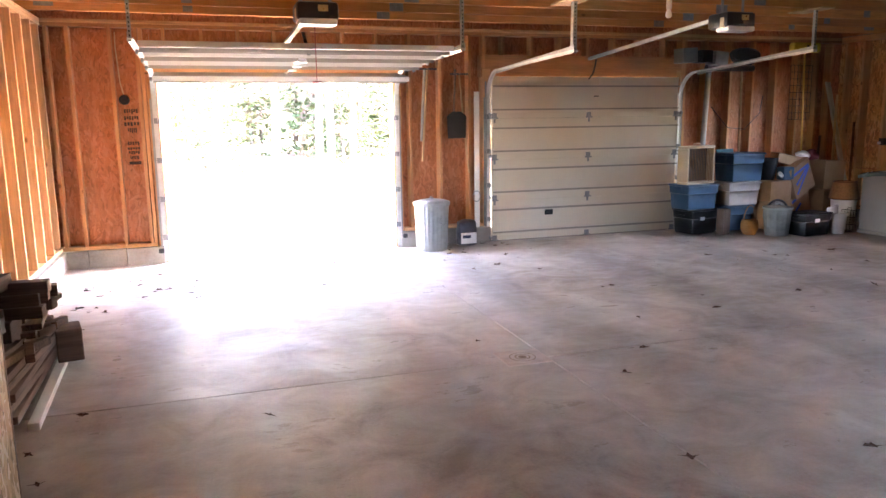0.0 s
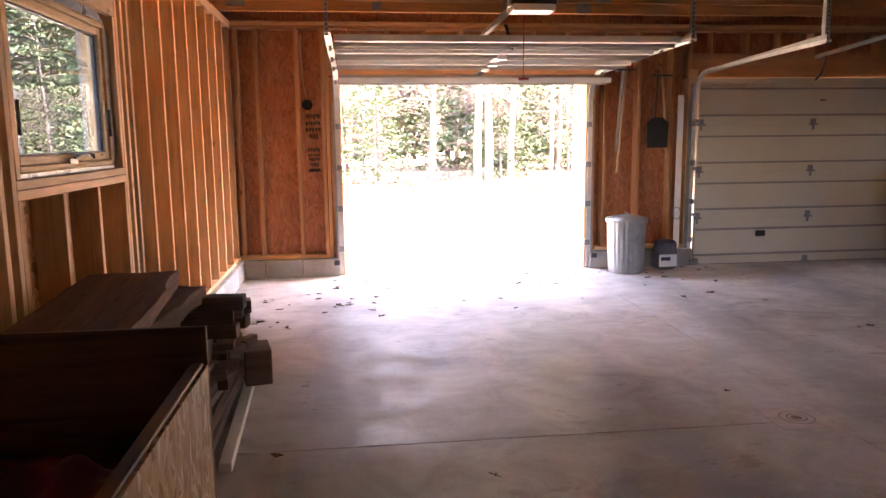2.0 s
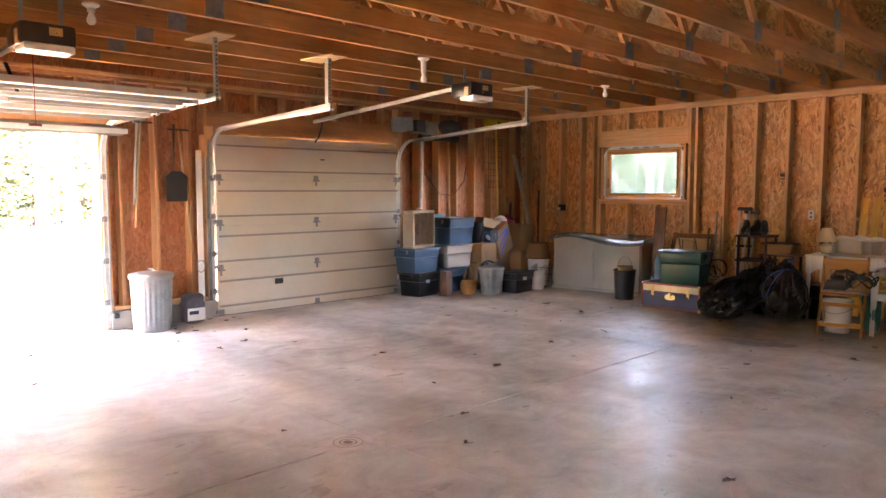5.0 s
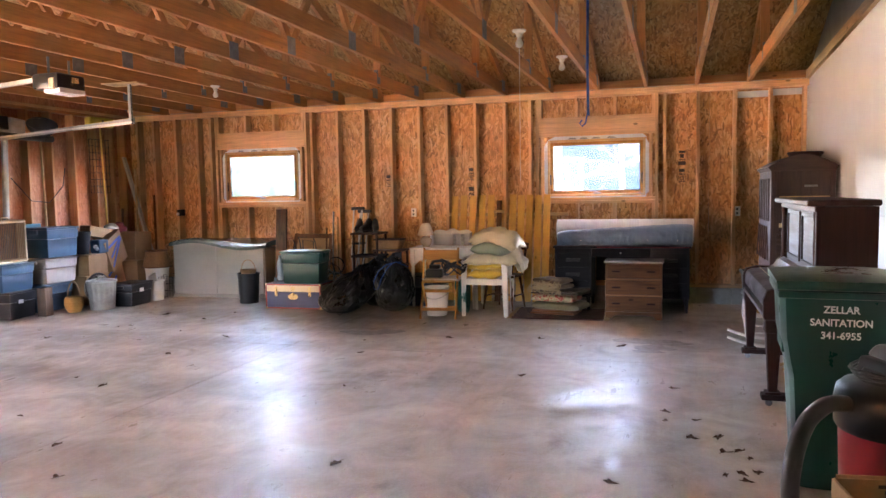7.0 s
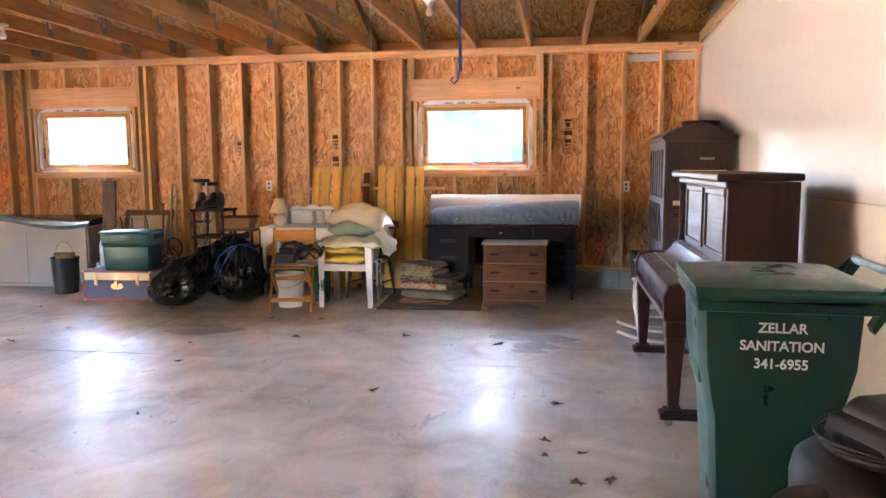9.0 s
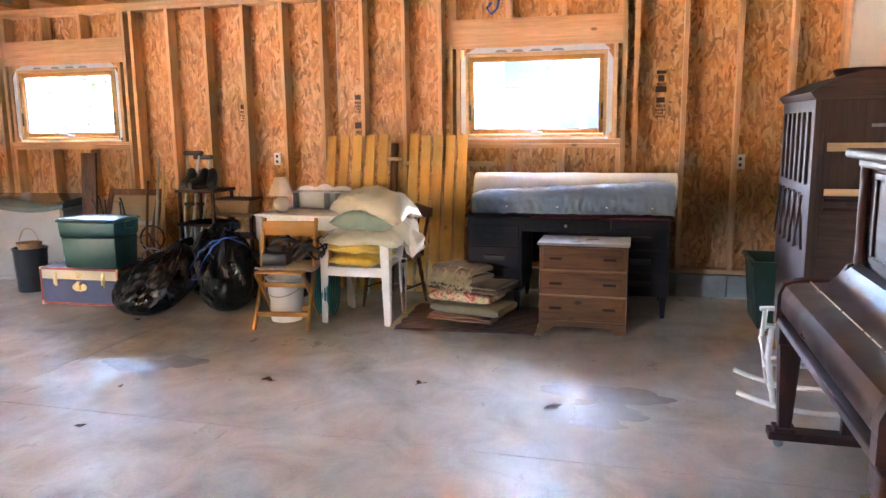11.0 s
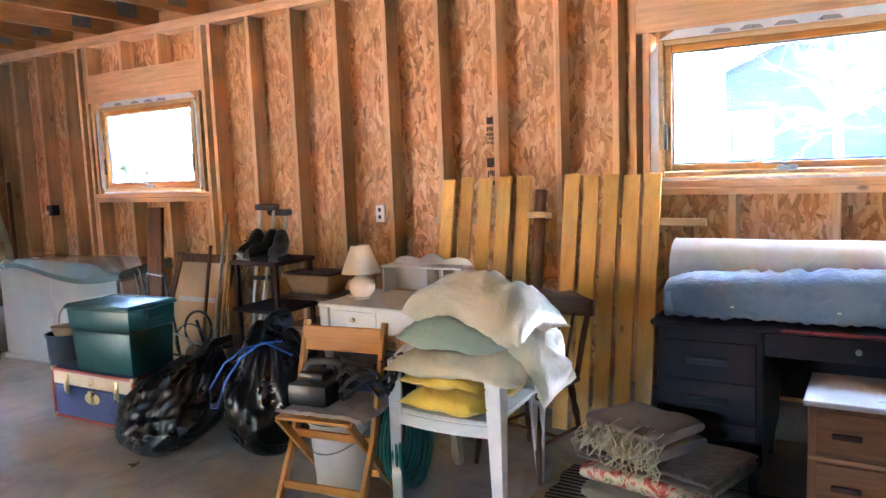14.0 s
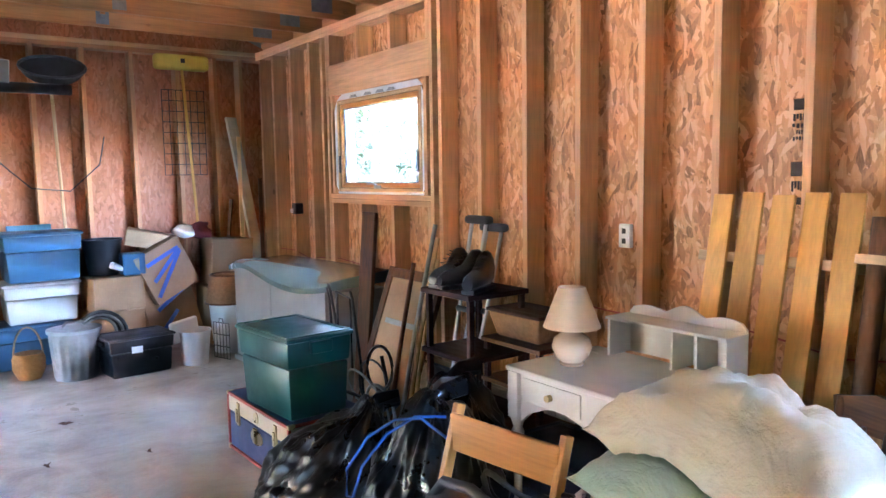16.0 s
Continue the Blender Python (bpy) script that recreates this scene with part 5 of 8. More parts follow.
for k in range(n + 1):
    v = -SW / 2 - 0.04 + (SW + 0.08) * k / n
    f = -0.09 * math.cos(v / SW * math.pi) - 0.03
    z = SH + wave(v)
    cols.append([bm.verts.new(p) for p in ((f, v, z - 0.03), (f - 0.005, v, z + 0.01), (f + 0.04, v, z + 0.035), (SD * 0.3, v, z * 0.75 + (SH + 0.05) * 0.25 + 0.03), (SD * 0.6, v, z * 0.3 + (SH + 0.055) * 0.7), (SD + 0.01, v, SH + 0.045), (SD + 0.01, v, SH - 0.04))])
for p, q in zip(cols, cols[1:]):
    for j in range(7):
        bm.faces.new((p[j], q[j], q[(j + 1) % 7], p[(j + 1) % 7]))
bm.faces.new(cols[0])
bm.faces.new(cols[-1][::-1])
bmesh.ops.recalc_face_normals(bm, faces=bm.faces)
# even dark green; any paleness on top is reflection from its gloss
part("lid", bm, plain("glossy_green_resin", (0.10, 0.13, 0.12), 0.2, 0, 0.05, 1.5, 0.0), sb, "glossy dark green lid", smooth=40)


def bucket(label, mat, x, y, r0, r1, h, cat="bucket", z=0.0, ribs=0, handle="galv", up=False, rim=True, name="bucket"):
    b = thing(name, label, cat, x, y, z)
    bm = B()
    prof = [(0.0001, 0.0), (r0, 0.0), (r0 + 0.004, 0.02)]
    prof += [(r0 + (r1 - r0) * k / 6, h * k / 6) for k in range(1, 7)]
    prof += [(r1 + 0.008, h), (r1 + 0.008, h + 0.012), (r1 - 0.004, h + 0.012), (r1 - 0.006, h - 0.02), (r0 - 0.004, 0.02), (0.0001, 0.018)]
    vs = lathe(bm, prof, 96 if ribs else 28)
    if ribs:
        for v in vs:
            t = v.co.z / h
            if 0.12 < t < 0.88:
                a = math.atan2(v.co.y, v.co.x)
                f = 1 + 0.022 * math.cos(a * ribs)
                v.co.x *= f
                v.co.y *= f
    part("body", bm, mat, b, smooth=45)
    if handle:
        bm = B()
        pts = []
        for k in range(13):
            a = math.pi * k / 12
            pts.append((0.0 if not up else 0.01, -math.cos(a) * (r1 + 0.01), h - 0.03 + (r1 * 1.1 * math.sin(a) if up else -0.02 - 0.1 * math.sin(a))) if up else (-(r1 + 0.012) * math.sin(a), -math.cos(a) * (r1 + 0.012), h - 0.03 - 0.09 * math.sin(a)))
        tube(bm, pts, 0.004, 6)
        part("handle", bm, handle, b, smooth=60)
    return b


bucket("black plastic bucket holding a cane basket", "black", 8.74, 6.42, 0.125, 0.15, 0.40, handle=None)
bk = thing("basket", "small cane basket with hoop handle set in a black bucket", "basket", 8.74, 6.42, 0.36)
bm = B()
lathe(bm, [(0.0001, 0.0), (0.08, 0.0), (0.11, 0.09), (0.115, 0.1), (0.10, 0.1), (0.0001, 0.05)], 22)
part("body", bm, "wicker", bk, smooth=40)
bm = B()
tube(bm, [(0, 0.11 * math.cos(math.pi * k / 12), 0.09 + 0.14 * math.sin(math.pi * k / 12)) for k in range(13)], 0.005, 6)
part("handle", bm, "wicker", bk)

# trunk
tk = thing("trunk", "navy blue footlocker with brass latches and red edging", "trunk", 8.30, 5.50, 0, 2)
TWd, TD, TH = 0.76, 0.43, 0.33
bm = B()
box(bm, 0.004, TD, -TWd / 2, TWd / 2, 0.02, TH * 0.66, 0.004)
part("body", bm, "navytrunk", tk)
bm = B()
box(bm, 0.0, TD, -TWd / 2, TWd / 2, TH * 0.67, TH, 0.006)
lid = part("lid", bm, "navytrunk", tk)
bm = B()
box(bm, -0.003, 0.001, -TWd / 2 + 0.012, TWd / 2 - 0.012, TH * 0.70, TH * 0.94)
box(bm, 0.012, TD - 0.01, -TWd / 2 - 0.003, -TWd / 2 + 0.001, TH * 0.70, TH * 0.94)
part("band", bm, "cream", lid, "pale worn band")
bm = B()
for z in (0.018, TH - 0.008):
    for sy in (-TWd / 2, TWd / 2):
        bar(bm, (0.0, sy, z), (TD, sy, z), 0.014, 0.014)
    bar(bm, (0.0, -TWd / 2, z), (0.0, TWd / 2, z), 0.014, 0.014)
for sy in (-TWd / 2, TWd / 2):
    bar(bm, (0.0, sy, 0.02), (0.0, sy, TH), 0.014, 0.014)
part("edging", bm, "orange", tk, "red edging")
for y in (-TWd * 0.31, TWd * 0.31):
    bm = B()
    box(bm, -0.012, 0.0, y - 0.018, y + 0.018, TH * 0.52, TH * 0.9, 0.005)
    box(bm, -0.02, -0.006, y - 0.012, y + 0.012, TH * 0.58, TH * 0.8, 0.004)
    part("latch", bm, "brass", tk, "brass latch", smooth=40)
bm = B()
vs = [(0.07 * math.cos(2 * math.pi * k / 20) * (1.0 if abs(math.cos(2 * math.pi * k / 20)) > 0.5 else 0.8), TH * 0.5 + 0.038 * math.sin(2 * math.pi * k / 20)) for k in range(20)]
outline(bm, vs, -0.006, "x", -0.001)
box(bm, -0.022, -0.005, -0.018, 0.018, TH * 0.42, TH * 0.66, 0.006)
rod(bm, (-0.006, 0, TH * 0.82), (-0.002, 0, TH * 0.82), 0.03, seg=20)
part("lock", bm, "brass", tk, "brass hasp lock", smooth=40)
for y in (-TWd / 2, TWd / 2):
    for z in (0.02, TH):
        bm = B()
        box(bm, -0.008, 0.03, y - 0.012, y + 0.012, z - 0.02 if z > 0.1 else 0.0, z + 0.003 if z > 0.1 else 0.035, 0.005)
        part("corner", bm, "brass", tk, "brass corner", smooth=40)
tote("dark green plastic tote with lid on a blue footlocker", "green", 8.475, 5.40, TH + 0.0025, 5, 0.56, 0.38, 0.42)

# folded metal frame of unknown use, and tubing, behind the tote
fr = thing("luggage_rack", "folded black metal frame with loops of tubing", "metal frame", 8.85, 5.35, 0.0)
bm = B()
for y, top, lean in ((0.42, 0.86, 0.02), (0.32, 0.90, -0.02), (0.10, 0.88, 0.0)):
    tube(bm, [(0.02, y - 0.1, 0.02), (0.02, y - 0.04, 0.5), (lean, y, top - 0.04), (lean, y + 0.02, top)], 0.008, 8)
for y0, y1 in ((0.12, 0.28),):
    tube(bm, [(0, y0, 0.45), (0, y0, 0.84), (0, y1, 0.86), (0, y1, 0.45)], 0.008, 8)
part("frame", bm, "black", fr, smooth=60)
rng = random.Random(8)
for k in range(4):
    bm = B()
    c = Vector((0.05 + rng.uniform(-0.08, 0.05), -0.12 + rng.uniform(-0.14, 0.08), 0.42 + rng.uniform(-0.12, 0.1)))
    r = rng.uniform(0.12, 0.2)
    ax = rng.uniform(-0.5, 0.5)
    tube(bm, [c + Vector((ax * r * math.cos(a), r * math.sin(a), r * 0.9 * math.cos(a))) for a in [2 * math.pi * j / 20 for j in range(21)]], rng.choice((0.006, 0.009)), 6)
    part("tubing", bm, rng.choice(("black", "darkgrey", "galv")), fr, smooth=60)
for k in range(10):
    bm = B()
    p = Vector((rng.uniform(-0.05, 0.1), rng.uniform(-0.32, 0.1), rng.uniform(0.15, 0.5)))
    bar(bm, p, p + Vector((rng.uniform(-0.08, 0.08), rng.uniform(-0.2, 0.2), rng.uniform(-0.15, 0.2))), 0.02, 0.012, bevel=0.003)
    part("rod", bm, rng.choice(("black", "darkgrey")), fr)
bj = thing("water_bottles", "clear plastic bottles with blue labels beside the tote", "bottle", 8.66, 5.86, 0.0)
for k in range(3):
    bm = B()
    lathe(bm, [(0.0001, 0), (0.04, 0), (0.043, 0.05), (0.038, 0.1), (0.043, 0.18), (0.04, 0.25), (0.018, 0.31), (0.016, 0.34), (0.0001, 0.34)], 16, (0.02 * k, -0.06 + 0.09 * k, TH * 0 + 0.02 + 0.3 * (k == 1)))
    part("bottle", bm, plain("bottle_plastic", (0.35, 0.5, 0.6), 0.15), bj, smooth=60)
bx("crate", "whiteplastic", bj, -0.08, 0.12, -0.12, 0.18, 0.0, 0.3, 0.01)

# brown plank, framed board and pale board leaning on the wall
pk = thing("plank", "brown stained plank standing against the studs", "plank", 9.33, 6.28, 0.0)
bx("board", "brown_z", pk, 0, 0.03, -0.085, 0.085, 0.0, 1.27, 0.004, m=pose(0, 0, 0, 0, 5, 0))
fb = thing("framed_board", "brown wooden panel in a dark frame leaning on the wall", "panel", 9.16, 5.78, 0.0)
m = pose(0, 0, 0, 0, 20, 0)
bx("panel", "card", fb, 0.01, 0.025, -0.24, 0.26, 0.02, 0.90, 0.002, m=m)
bm = B()
for a in ((0, 0.035, -0.30, -0.24, 0.0, 0.97), (0, 0.035, 0.26, 0.32, 0.0, 0.97), (0, 0.034, -0.24, 0.26, 0.90, 0.965), (0, 0.034, -0.24, 0.26, 0.0, 0.05)):
    box(bm, *a, 0.004, m)
part("frame", bm, "brown_z", fb)
bx("tape", "galv", fb, 0.004, 0.0095, -0.24, 0.2, 0.60, 0.635, 0.002, m=m)

# crutches and poles
for k, (y, yt, h, mt, lx) in enumerate(((4.92, 5.28, 1.02, "pale_z", 0.4), (4.98, 5.22, 1.15, "pale_z", 0.38), (5.05, 5.30, 1.22, "galv", 0.42), (5.15, 5.34, 1.0, "brown_z", 0.3))):
    p = thing("pole", "long thin pole leaning against the studs", "pole", 8.98, y + 0.19, 0.0, group="leaning poles")
    bm = B()
    tube(bm, [(0, 0, 0.01), (lx * 0.5, (yt - y) * 0.45, h * 0.5), (lx, (yt - y) * 0.75, h)], 0.013, 8)
    part("shaft", bm, mt, p, smooth=60)
for k, (x, y, top) in enumerate(((9.22, 5.07, 1.24), (9.26, 4.99, 1.20))):
    c = thing("crutch", "aluminium underarm crutch with grey rubber pad", "crutch", x, y, 0.0)
    for s in (-1, 1):
        bm = B()
        tube(bm, [(0, 0.01 * s, 0.1), (0.03, 0.012 * s, 0.35), (0.08, 0.045 * s, 0.62), (0.16, 0.06 * s, 0.95), (0.22, 0.062 * s, top)], 0.011, 8)
        part("rail", bm, "track", c, smooth=60)
    bm = B()
    rod(bm, (0.01, 0, 0.0), (0.02, 0, 0.4), 0.011)
    part("leg", bm, "track", c)
    bx("pad", "darkgrey", c, 0.19, 0.25, -0.1, 0.1, top, top + 0.045, 0.018, "grey rubber pad", smooth=50)
    bm = B()
    rod(bm, (0.11, -0.055, 0.78), (0.11, 0.055, 0.78), 0.016)
    part("grip", bm, "darkgrey", c, "grey hand grip")

# dark step stand with shoes, and small shelf with a basket
sd = thing("step_stand", "dark wooden step stand with three treads", "stand", 9.02, 4.80, 0.0)
sd.scale = (1.0, 0.85, 1.055)
for x, y in ((0.0, -0.2), (0.0, 0.2), (0.32, -0.2), (0.32, 0.2)):
    bx("leg", "dark_z", sd, x, x + 0.03, y - 0.015, y + 0.015, 0.0, 0.88, 0.004)
for z in (0.30, 0.58, 0.87):
    bx("tread", "dark_y", sd, -0.02, 0.36, -0.235, 0.235, z, z + 0.025, 0.005)
bm = B()
for y in (-0.2, 0.2):
    bar(bm, (0.0, y, 0.12), (0.33, y, 0.12), 0.02, 0.03)
part("stretcher", bm, "dark_x", sd)


def boot(x, y, z, rz, lean):
    b = thing("boot", "black leather skate boot with dark laces", "boot", x, y, z, rz, "boots on the stand")
    bm = B()
    secs = [(-0.13, 0.03, 0.05), (-0.09, 0.045, 0.075), (0.0, 0.048, 0.10), (0.05, 0.046, 0.17), (0.09, 0.04, 0.17), (0.11, 0.03, 0.15)]
    rings = []
    for px, w, h in secs:
        rings.append([bm.verts.new((px, w * math.cos(a), 0.02 + h / 2 + h / 2 * math.sin(a))) for a in [2 * math.pi * j / 12 for j in range(12)]])
    for a, c in zip(rings, rings[1:]):
        for j in range(12):
            bm.faces.new((a[j], a[(j + 1) % 12], c[(j + 1) % 12], c[j]))
    bm.faces.new(rings[0][::-1])
    bm.faces.new(rings[-1])
    part("upper", bm, "black", b, smooth=60)
    bx("sole", "darkgrey", b, -0.13, 0.12, -0.035, 0.035, 0.0, 0.022, 0.006)
    bm = B()
    tube(bm, [(0.03 - 0.012 * k, 0.03 * (-1) ** k, 0.12 + 0.0 * k + 0.012 * (6 - k) * 0.8) for k in range(8)], 0.003, 5)
    part("laces", bm, "darkgrey", b)
for y, rz in ((4.93, 10), (4.82, -12), (4.69, 25)):
    boot(9.14, y, 0.945, rz, 0)
sh = thing("small_shelf", "small dark wooden shelf unit", "shelf", 9.22, 4.56, 0.0)
sh.scale = (1.0, 1.0, 1.13)
for x, y in ((0.0, -0.19), (0.0, 0.19), (0.26, -0.19), (0.26, 0.19)):
    bx("leg", "dark_z", sh, x, x + 0.028, y - 0.014, y + 0.014, 0.0, 0.60, 0.004)
for z in (0.22, 0.42, 0.60):
    bx("shelf", "brown_y", sh, -0.01, 0.3, -0.215, 0.215, z, z + 0.02, 0.004)
bk2 = thing("basket", "dark woven basket with lid on a small shelf", "basket", 9.36, 4.57, 0.702)
bm = B()
frustum(bm, 0.0, 0.13, 0.18, 0.30, 0.24, 0.38, 0.02)
part("body", bm, "wicker", bk2, smooth=40)
bx("rim", "dark_y", bk2, -0.125, 0.125, -0.195, 0.195, 0.128, 0.145, 0.006)


def sack(label, x, y, rx, ry, h, seed, neck=(0, 0), lean=(0, 0)):
    """A knotted refuse sack, slumped, with pleats that run to its neck."""
    t = thing("trash_bag", label, "trash bag", x, y, 0.0, 0, "black trash bags")
    bm = B()
    bmesh.ops.create_icosphere(bm, subdivisions=6, radius=1.0)
    off = Vector((seed, 0, 0))
    for v in bm.verts:
        p = v.co.copy()
        z = (p.z + 1) / 2
        w = 1.12 - 0.62 * z ** 1.8
        a = math.atan2(p.y, p.x)
        big = noise.noise(p * 1.6 + off) * 0.22
        u = Vector((math.cos(a) * 2.6, math.sin(a) * 2.6, p.z * 0.9 + seed))
        pleat = abs(noise.noise(u * 1.6)) * 0.16 + abs(noise.noise(u * 3.2)) * 0.05
        q = Vector((p.x * 5, p.y * 5, p.z * 7 + seed))
        crush = (abs(noise.noise(q * 0.7)) * 0.11 + abs(noise.noise(q * 1.5)) * 0.03) * (1.2 - z)
        f = 1 + big - pleat * (0.25 + z) - crush
        v.co.x = p.x * rx * w * f + lean[0] * z
        v.co.y = p.y * ry * w * f + lean[1] * z
        v.co.z = max(0.004, (z ** 0.9) * h * 1.10 * (1 + big * 0.5 - pleat * 0.35 - crush * 0.6) - 0.03)
    part("sack", bm, "bag", t, smooth=80)
    bm = B()
    kn = [(lean[0] + 0.0, lean[1], h * 0.90), (lean[0] + 0.02, lean[1] + 0.02, h * 0.98), (lean[0] + 0.05, lean[1] + 0.01, h * 1.04), (lean[0] + 0.12, lean[1] - 0.03, h * 1.06)]
    tube(bm, kn, 0.055, 14, 0.035)
    for v in bm.verts:
        v.co += Vector((1, 1, 0.5)) * 0.03 * noise.noise(v.co * 28)
    part("knot", bm, "bag", t, "twisted bag neck", smooth=35)
    return t
s1 = sack("full black plastic trash bag slumped on the floor", 8.21, 4.82, 0.28, 0.34, 0.52, 1.0, lean=(0.26, -0.22))
sack("full black plastic trash bag behind two others", 8.88, 4.55, 0.26, 0.30, 0.60, 5.0)
s2 = sack("full black plastic trash bag tied with blue rope", 8.50, 4.19, 0.29, 0.28, 0.66, 9.0, lean=(0.03, 0.0))
bm = B()
for off in (0.0,):
    tube(bm, [(-0.06, -0.22, 0.56 + off), (-0.10, -0.08, 0.62 + off), (-0.14, 0.04, 0.59 + off), (-0.22, 0.11, 0.52), (-0.29, 0.15 + off, 0.40), (-0.30, 0.14, 0.30 - off), (-0.30, 0.09 - off, 0.31), (-0.28, 0.05, 0.44), (-0.20, 0.0, 0.56 + off), (-0.10, -0.04, 0.615), (0.0, -0.10, 0.61 + off)], 0.0055, 8)
part("tie", bm, "rope", s2, "blue rope tie", smooth=60)

# blue plastic tote behind
tote("dark blue plastic tote half hidden behind the desk", "navy", 9.05, 3.98, 0.0, 0, 0.55, 0.4, 0.40)

# folding chair
fc = thing("folding_chair", "varnished oak folding chair with slatted back", "chair", 7.975, 3.45, 0.0, 8)
W2 = 0.205
for s in (-1, 1):
    y = s * W2
    bm = B()
    bar(bm, (0.0, y, 0.0), (0.17, y, 0.30), 0.022, 0.04, bevel=0.004)
    bar(bm, (0.17, y, 0.295), (0.33, y, 0.805), 0.022, 0.038, bevel=0.004)
    part("back_leg", bm, "oak_z", fc)
    bm = B()
    bar(bm, (0.40, y * 0.88, 0.0), (0.02, y * 0.88, 0.43), 0.02, 0.036, bevel=0.004)
    part("front_leg", bm, "oak_z", fc)
bx("backrest", "oak_y", fc, 0.285, 0.302, -W2 + 0.0, W2 - 0.0, 0.668, 0.785, 0.006, m=pose(0, 0, 0, 0, 0, 0))
for k in range(5):
    bx("seat_slat", "oak_y", fc, 0.005 + 0.07 * k, 0.065 + 0.07 * k, -W2 + 0.02, W2 - 0.02, 0.425, 0.44, 0.004)
for x, z in ((0.06, 0.11), (0.33, 0.09), (0.17, 0.31)):
    bx("stretcher", "oak_y", fc, x - 0.009, x + 0.009, -W2 + 0.005, W2 - 0.005, z - 0.018, z + 0.018, 0.003)
cl = thing("cloth", "crumpled striped cloth draped over a chair seat", "cloth", 8.15, 3.44, 0.4415, 8)
bm = B()
bmesh.ops.create_grid(bm, x_segments=26, y_segments=26, size=0.5)
for v in bm.verts:
    x, y = v.co.x * 0.36, v.co.y * 0.42
    z = 0.012 + 0.015 * abs(noise.noise(Vector((x * 12, y * 12, 3))))
    if y < -0.16:
        z -= (-0.16 - y) * 1.2 * 0.3
    if abs(x) > 0.165:
        z -= (abs(x) - 0.165) * 0.8
    v.co = Vector((x, y, max(z, -0.05) + (0.02 if abs(x) > 0.16 else 0)))
part("cloth", bm, cloth("faded_print_cloth", (0.60, 0.50, 0.46)), cl, smooth=70)
gd = thing("sander", "black corded electric tool resting on a chair seat", "power tool", 8.10, 3.52, 0.475, 8)
bm = B()
box(bm, -0.08, 0.08, -0.10, 0.10, 0.0, 0.10, 0.02)
box(bm, -0.05, 0.06, -0.07, 0.06, 0.10, 0.15, 0.02)
part("body", bm, "black", gd, smooth=40)
bm = B()
tube(bm, [(-0.02, 0.05, 0.13), (-0.02, 0.0, 0.19), (-0.02, -0.1, 0.20), (-0.02, -0.16, 0.18)], 0.017, 8)
part("handle", bm, "darkgrey", gd, smooth=60)
for k in range(5):
    bm = B()
    r = 0.10 + 0.015 * k
    tube(bm, [(0.02 + 0.02 * k + r * 0.6 * math.cos(a), -0.22 + r * math.sin(a), 0.03 + 0.02 * k + 0.05 * (1 + math.sin(a * 2 + k))) for a in [2 * math.pi * j / 18 for j in range(19)]], 0.009, 6)
    part("cord", bm, "darkgrey", gd, smooth=60)
# pail with coiled teal hose under and behind the chair
bucket("white plastic pail under the folding chair", "whiteplastic", 8.30, 3.56, 0.12, 0.145, 0.33, handle="galv")
hs = thing("garden_hose", "teal garden hose coiled on its side behind a chair", "hose", 8.42, 3.28, 0.0)
for k in range(7):
    bm = B()
    r = 0.20 - 0.004 * (k % 3)
    tube(bm, [(r * math.sin(a) * 0.8, -0.07 + 0.022 * k + 0.02 * math.sin(a), 0.225 + r * math.cos(a)) for a in [2 * math.pi * j / 28 for j in range(29)]], 0.011, 8)
    part("coil", bm, "hose", hs, smooth=60)

# white desk with hutch, and the lamp
dk = thing("desk", "white painted small desk with shaped apron and drawer", "desk", 8.78, 3.64, 0.0)
DW = 0.44
bm = B()
box(bm, 0.0, 0.52, -DW, DW, 0.745, 0.765, 0.006)
part("top", bm, "white", dk)
for x, y in ((0.03, -DW + 0.04), (0.03, DW - 0.04), (0.47, -DW + 0.04), (0.47, DW - 0.04)):
    bm = B()
    lathe(bm, [(0.014, 0), (0.018, 0.05), (0.016, 0.3), (0.022, 0.45), (0.026, 0.5), (0.018, 0.52), (0.03, 0.56)], 14, (x, y, 0))
    box(bm, x - 0.028, x + 0.028, y - 0.028, y + 0.028, 0.56, 0.745, 0.003)
    part("leg", bm, "white", dk, smooth=40)
bm = B()
apron = [(-DW + 0.07, 0.742), (-DW + 0.07, 0.55)] + [(-DW + 0.07 + (2 * DW - 0.14) * k / 16, 0.60 + 0.03 * math.sin(math.pi * k / 16) - 0.02 * math.cos(4 * math.pi * k / 16)) for k in range(1, 16)] + [(DW - 0.07, 0.55), (DW - 0.07, 0.742)]
outline(bm, apron, 0.018, "x", 0.02)
part("apron", bm, "white", dk)
bx("drawer", "white", dk, 0.012, 0.0195, 0.05, DW - 0.09, 0.64, 0.73, 0.003)
bm = B()
rod(bm, (0.012, 0.2, 0.685), (-0.008, 0.2, 0.685), 0.013, seg=14)
part("knob", bm, "brass", dk, "brass knob", smooth=50)
for s in (-1, 1):
    bx("side_apron", "white", dk, 0.06, 0.44, s * (DW - 0.035) - 0.008, s * (DW - 0.035) + 0.008, 0.60, 0.742, 0.002)
ht = thing("desk_hutch", "white desk hutch with scalloped top rail", "hutch", 9.20, 3.66, 0.7665)
HW = 0.265
bm = B()
top = [(-HW, 0.0), (HW, 0.0), (HW, 0.17)] + [(HW - 2 * HW * k / 24, 0.185 + 0.018 * abs(math.sin(math.pi * 3 * k / 24)) + 0.02 * math.exp(-((k - 12) / 3.0) ** 2)) for k in range(1, 24)] + [(-HW, 0.17)]
outline(bm, top, 0.012, "x", 0.13)
part("back", bm, "white", ht)
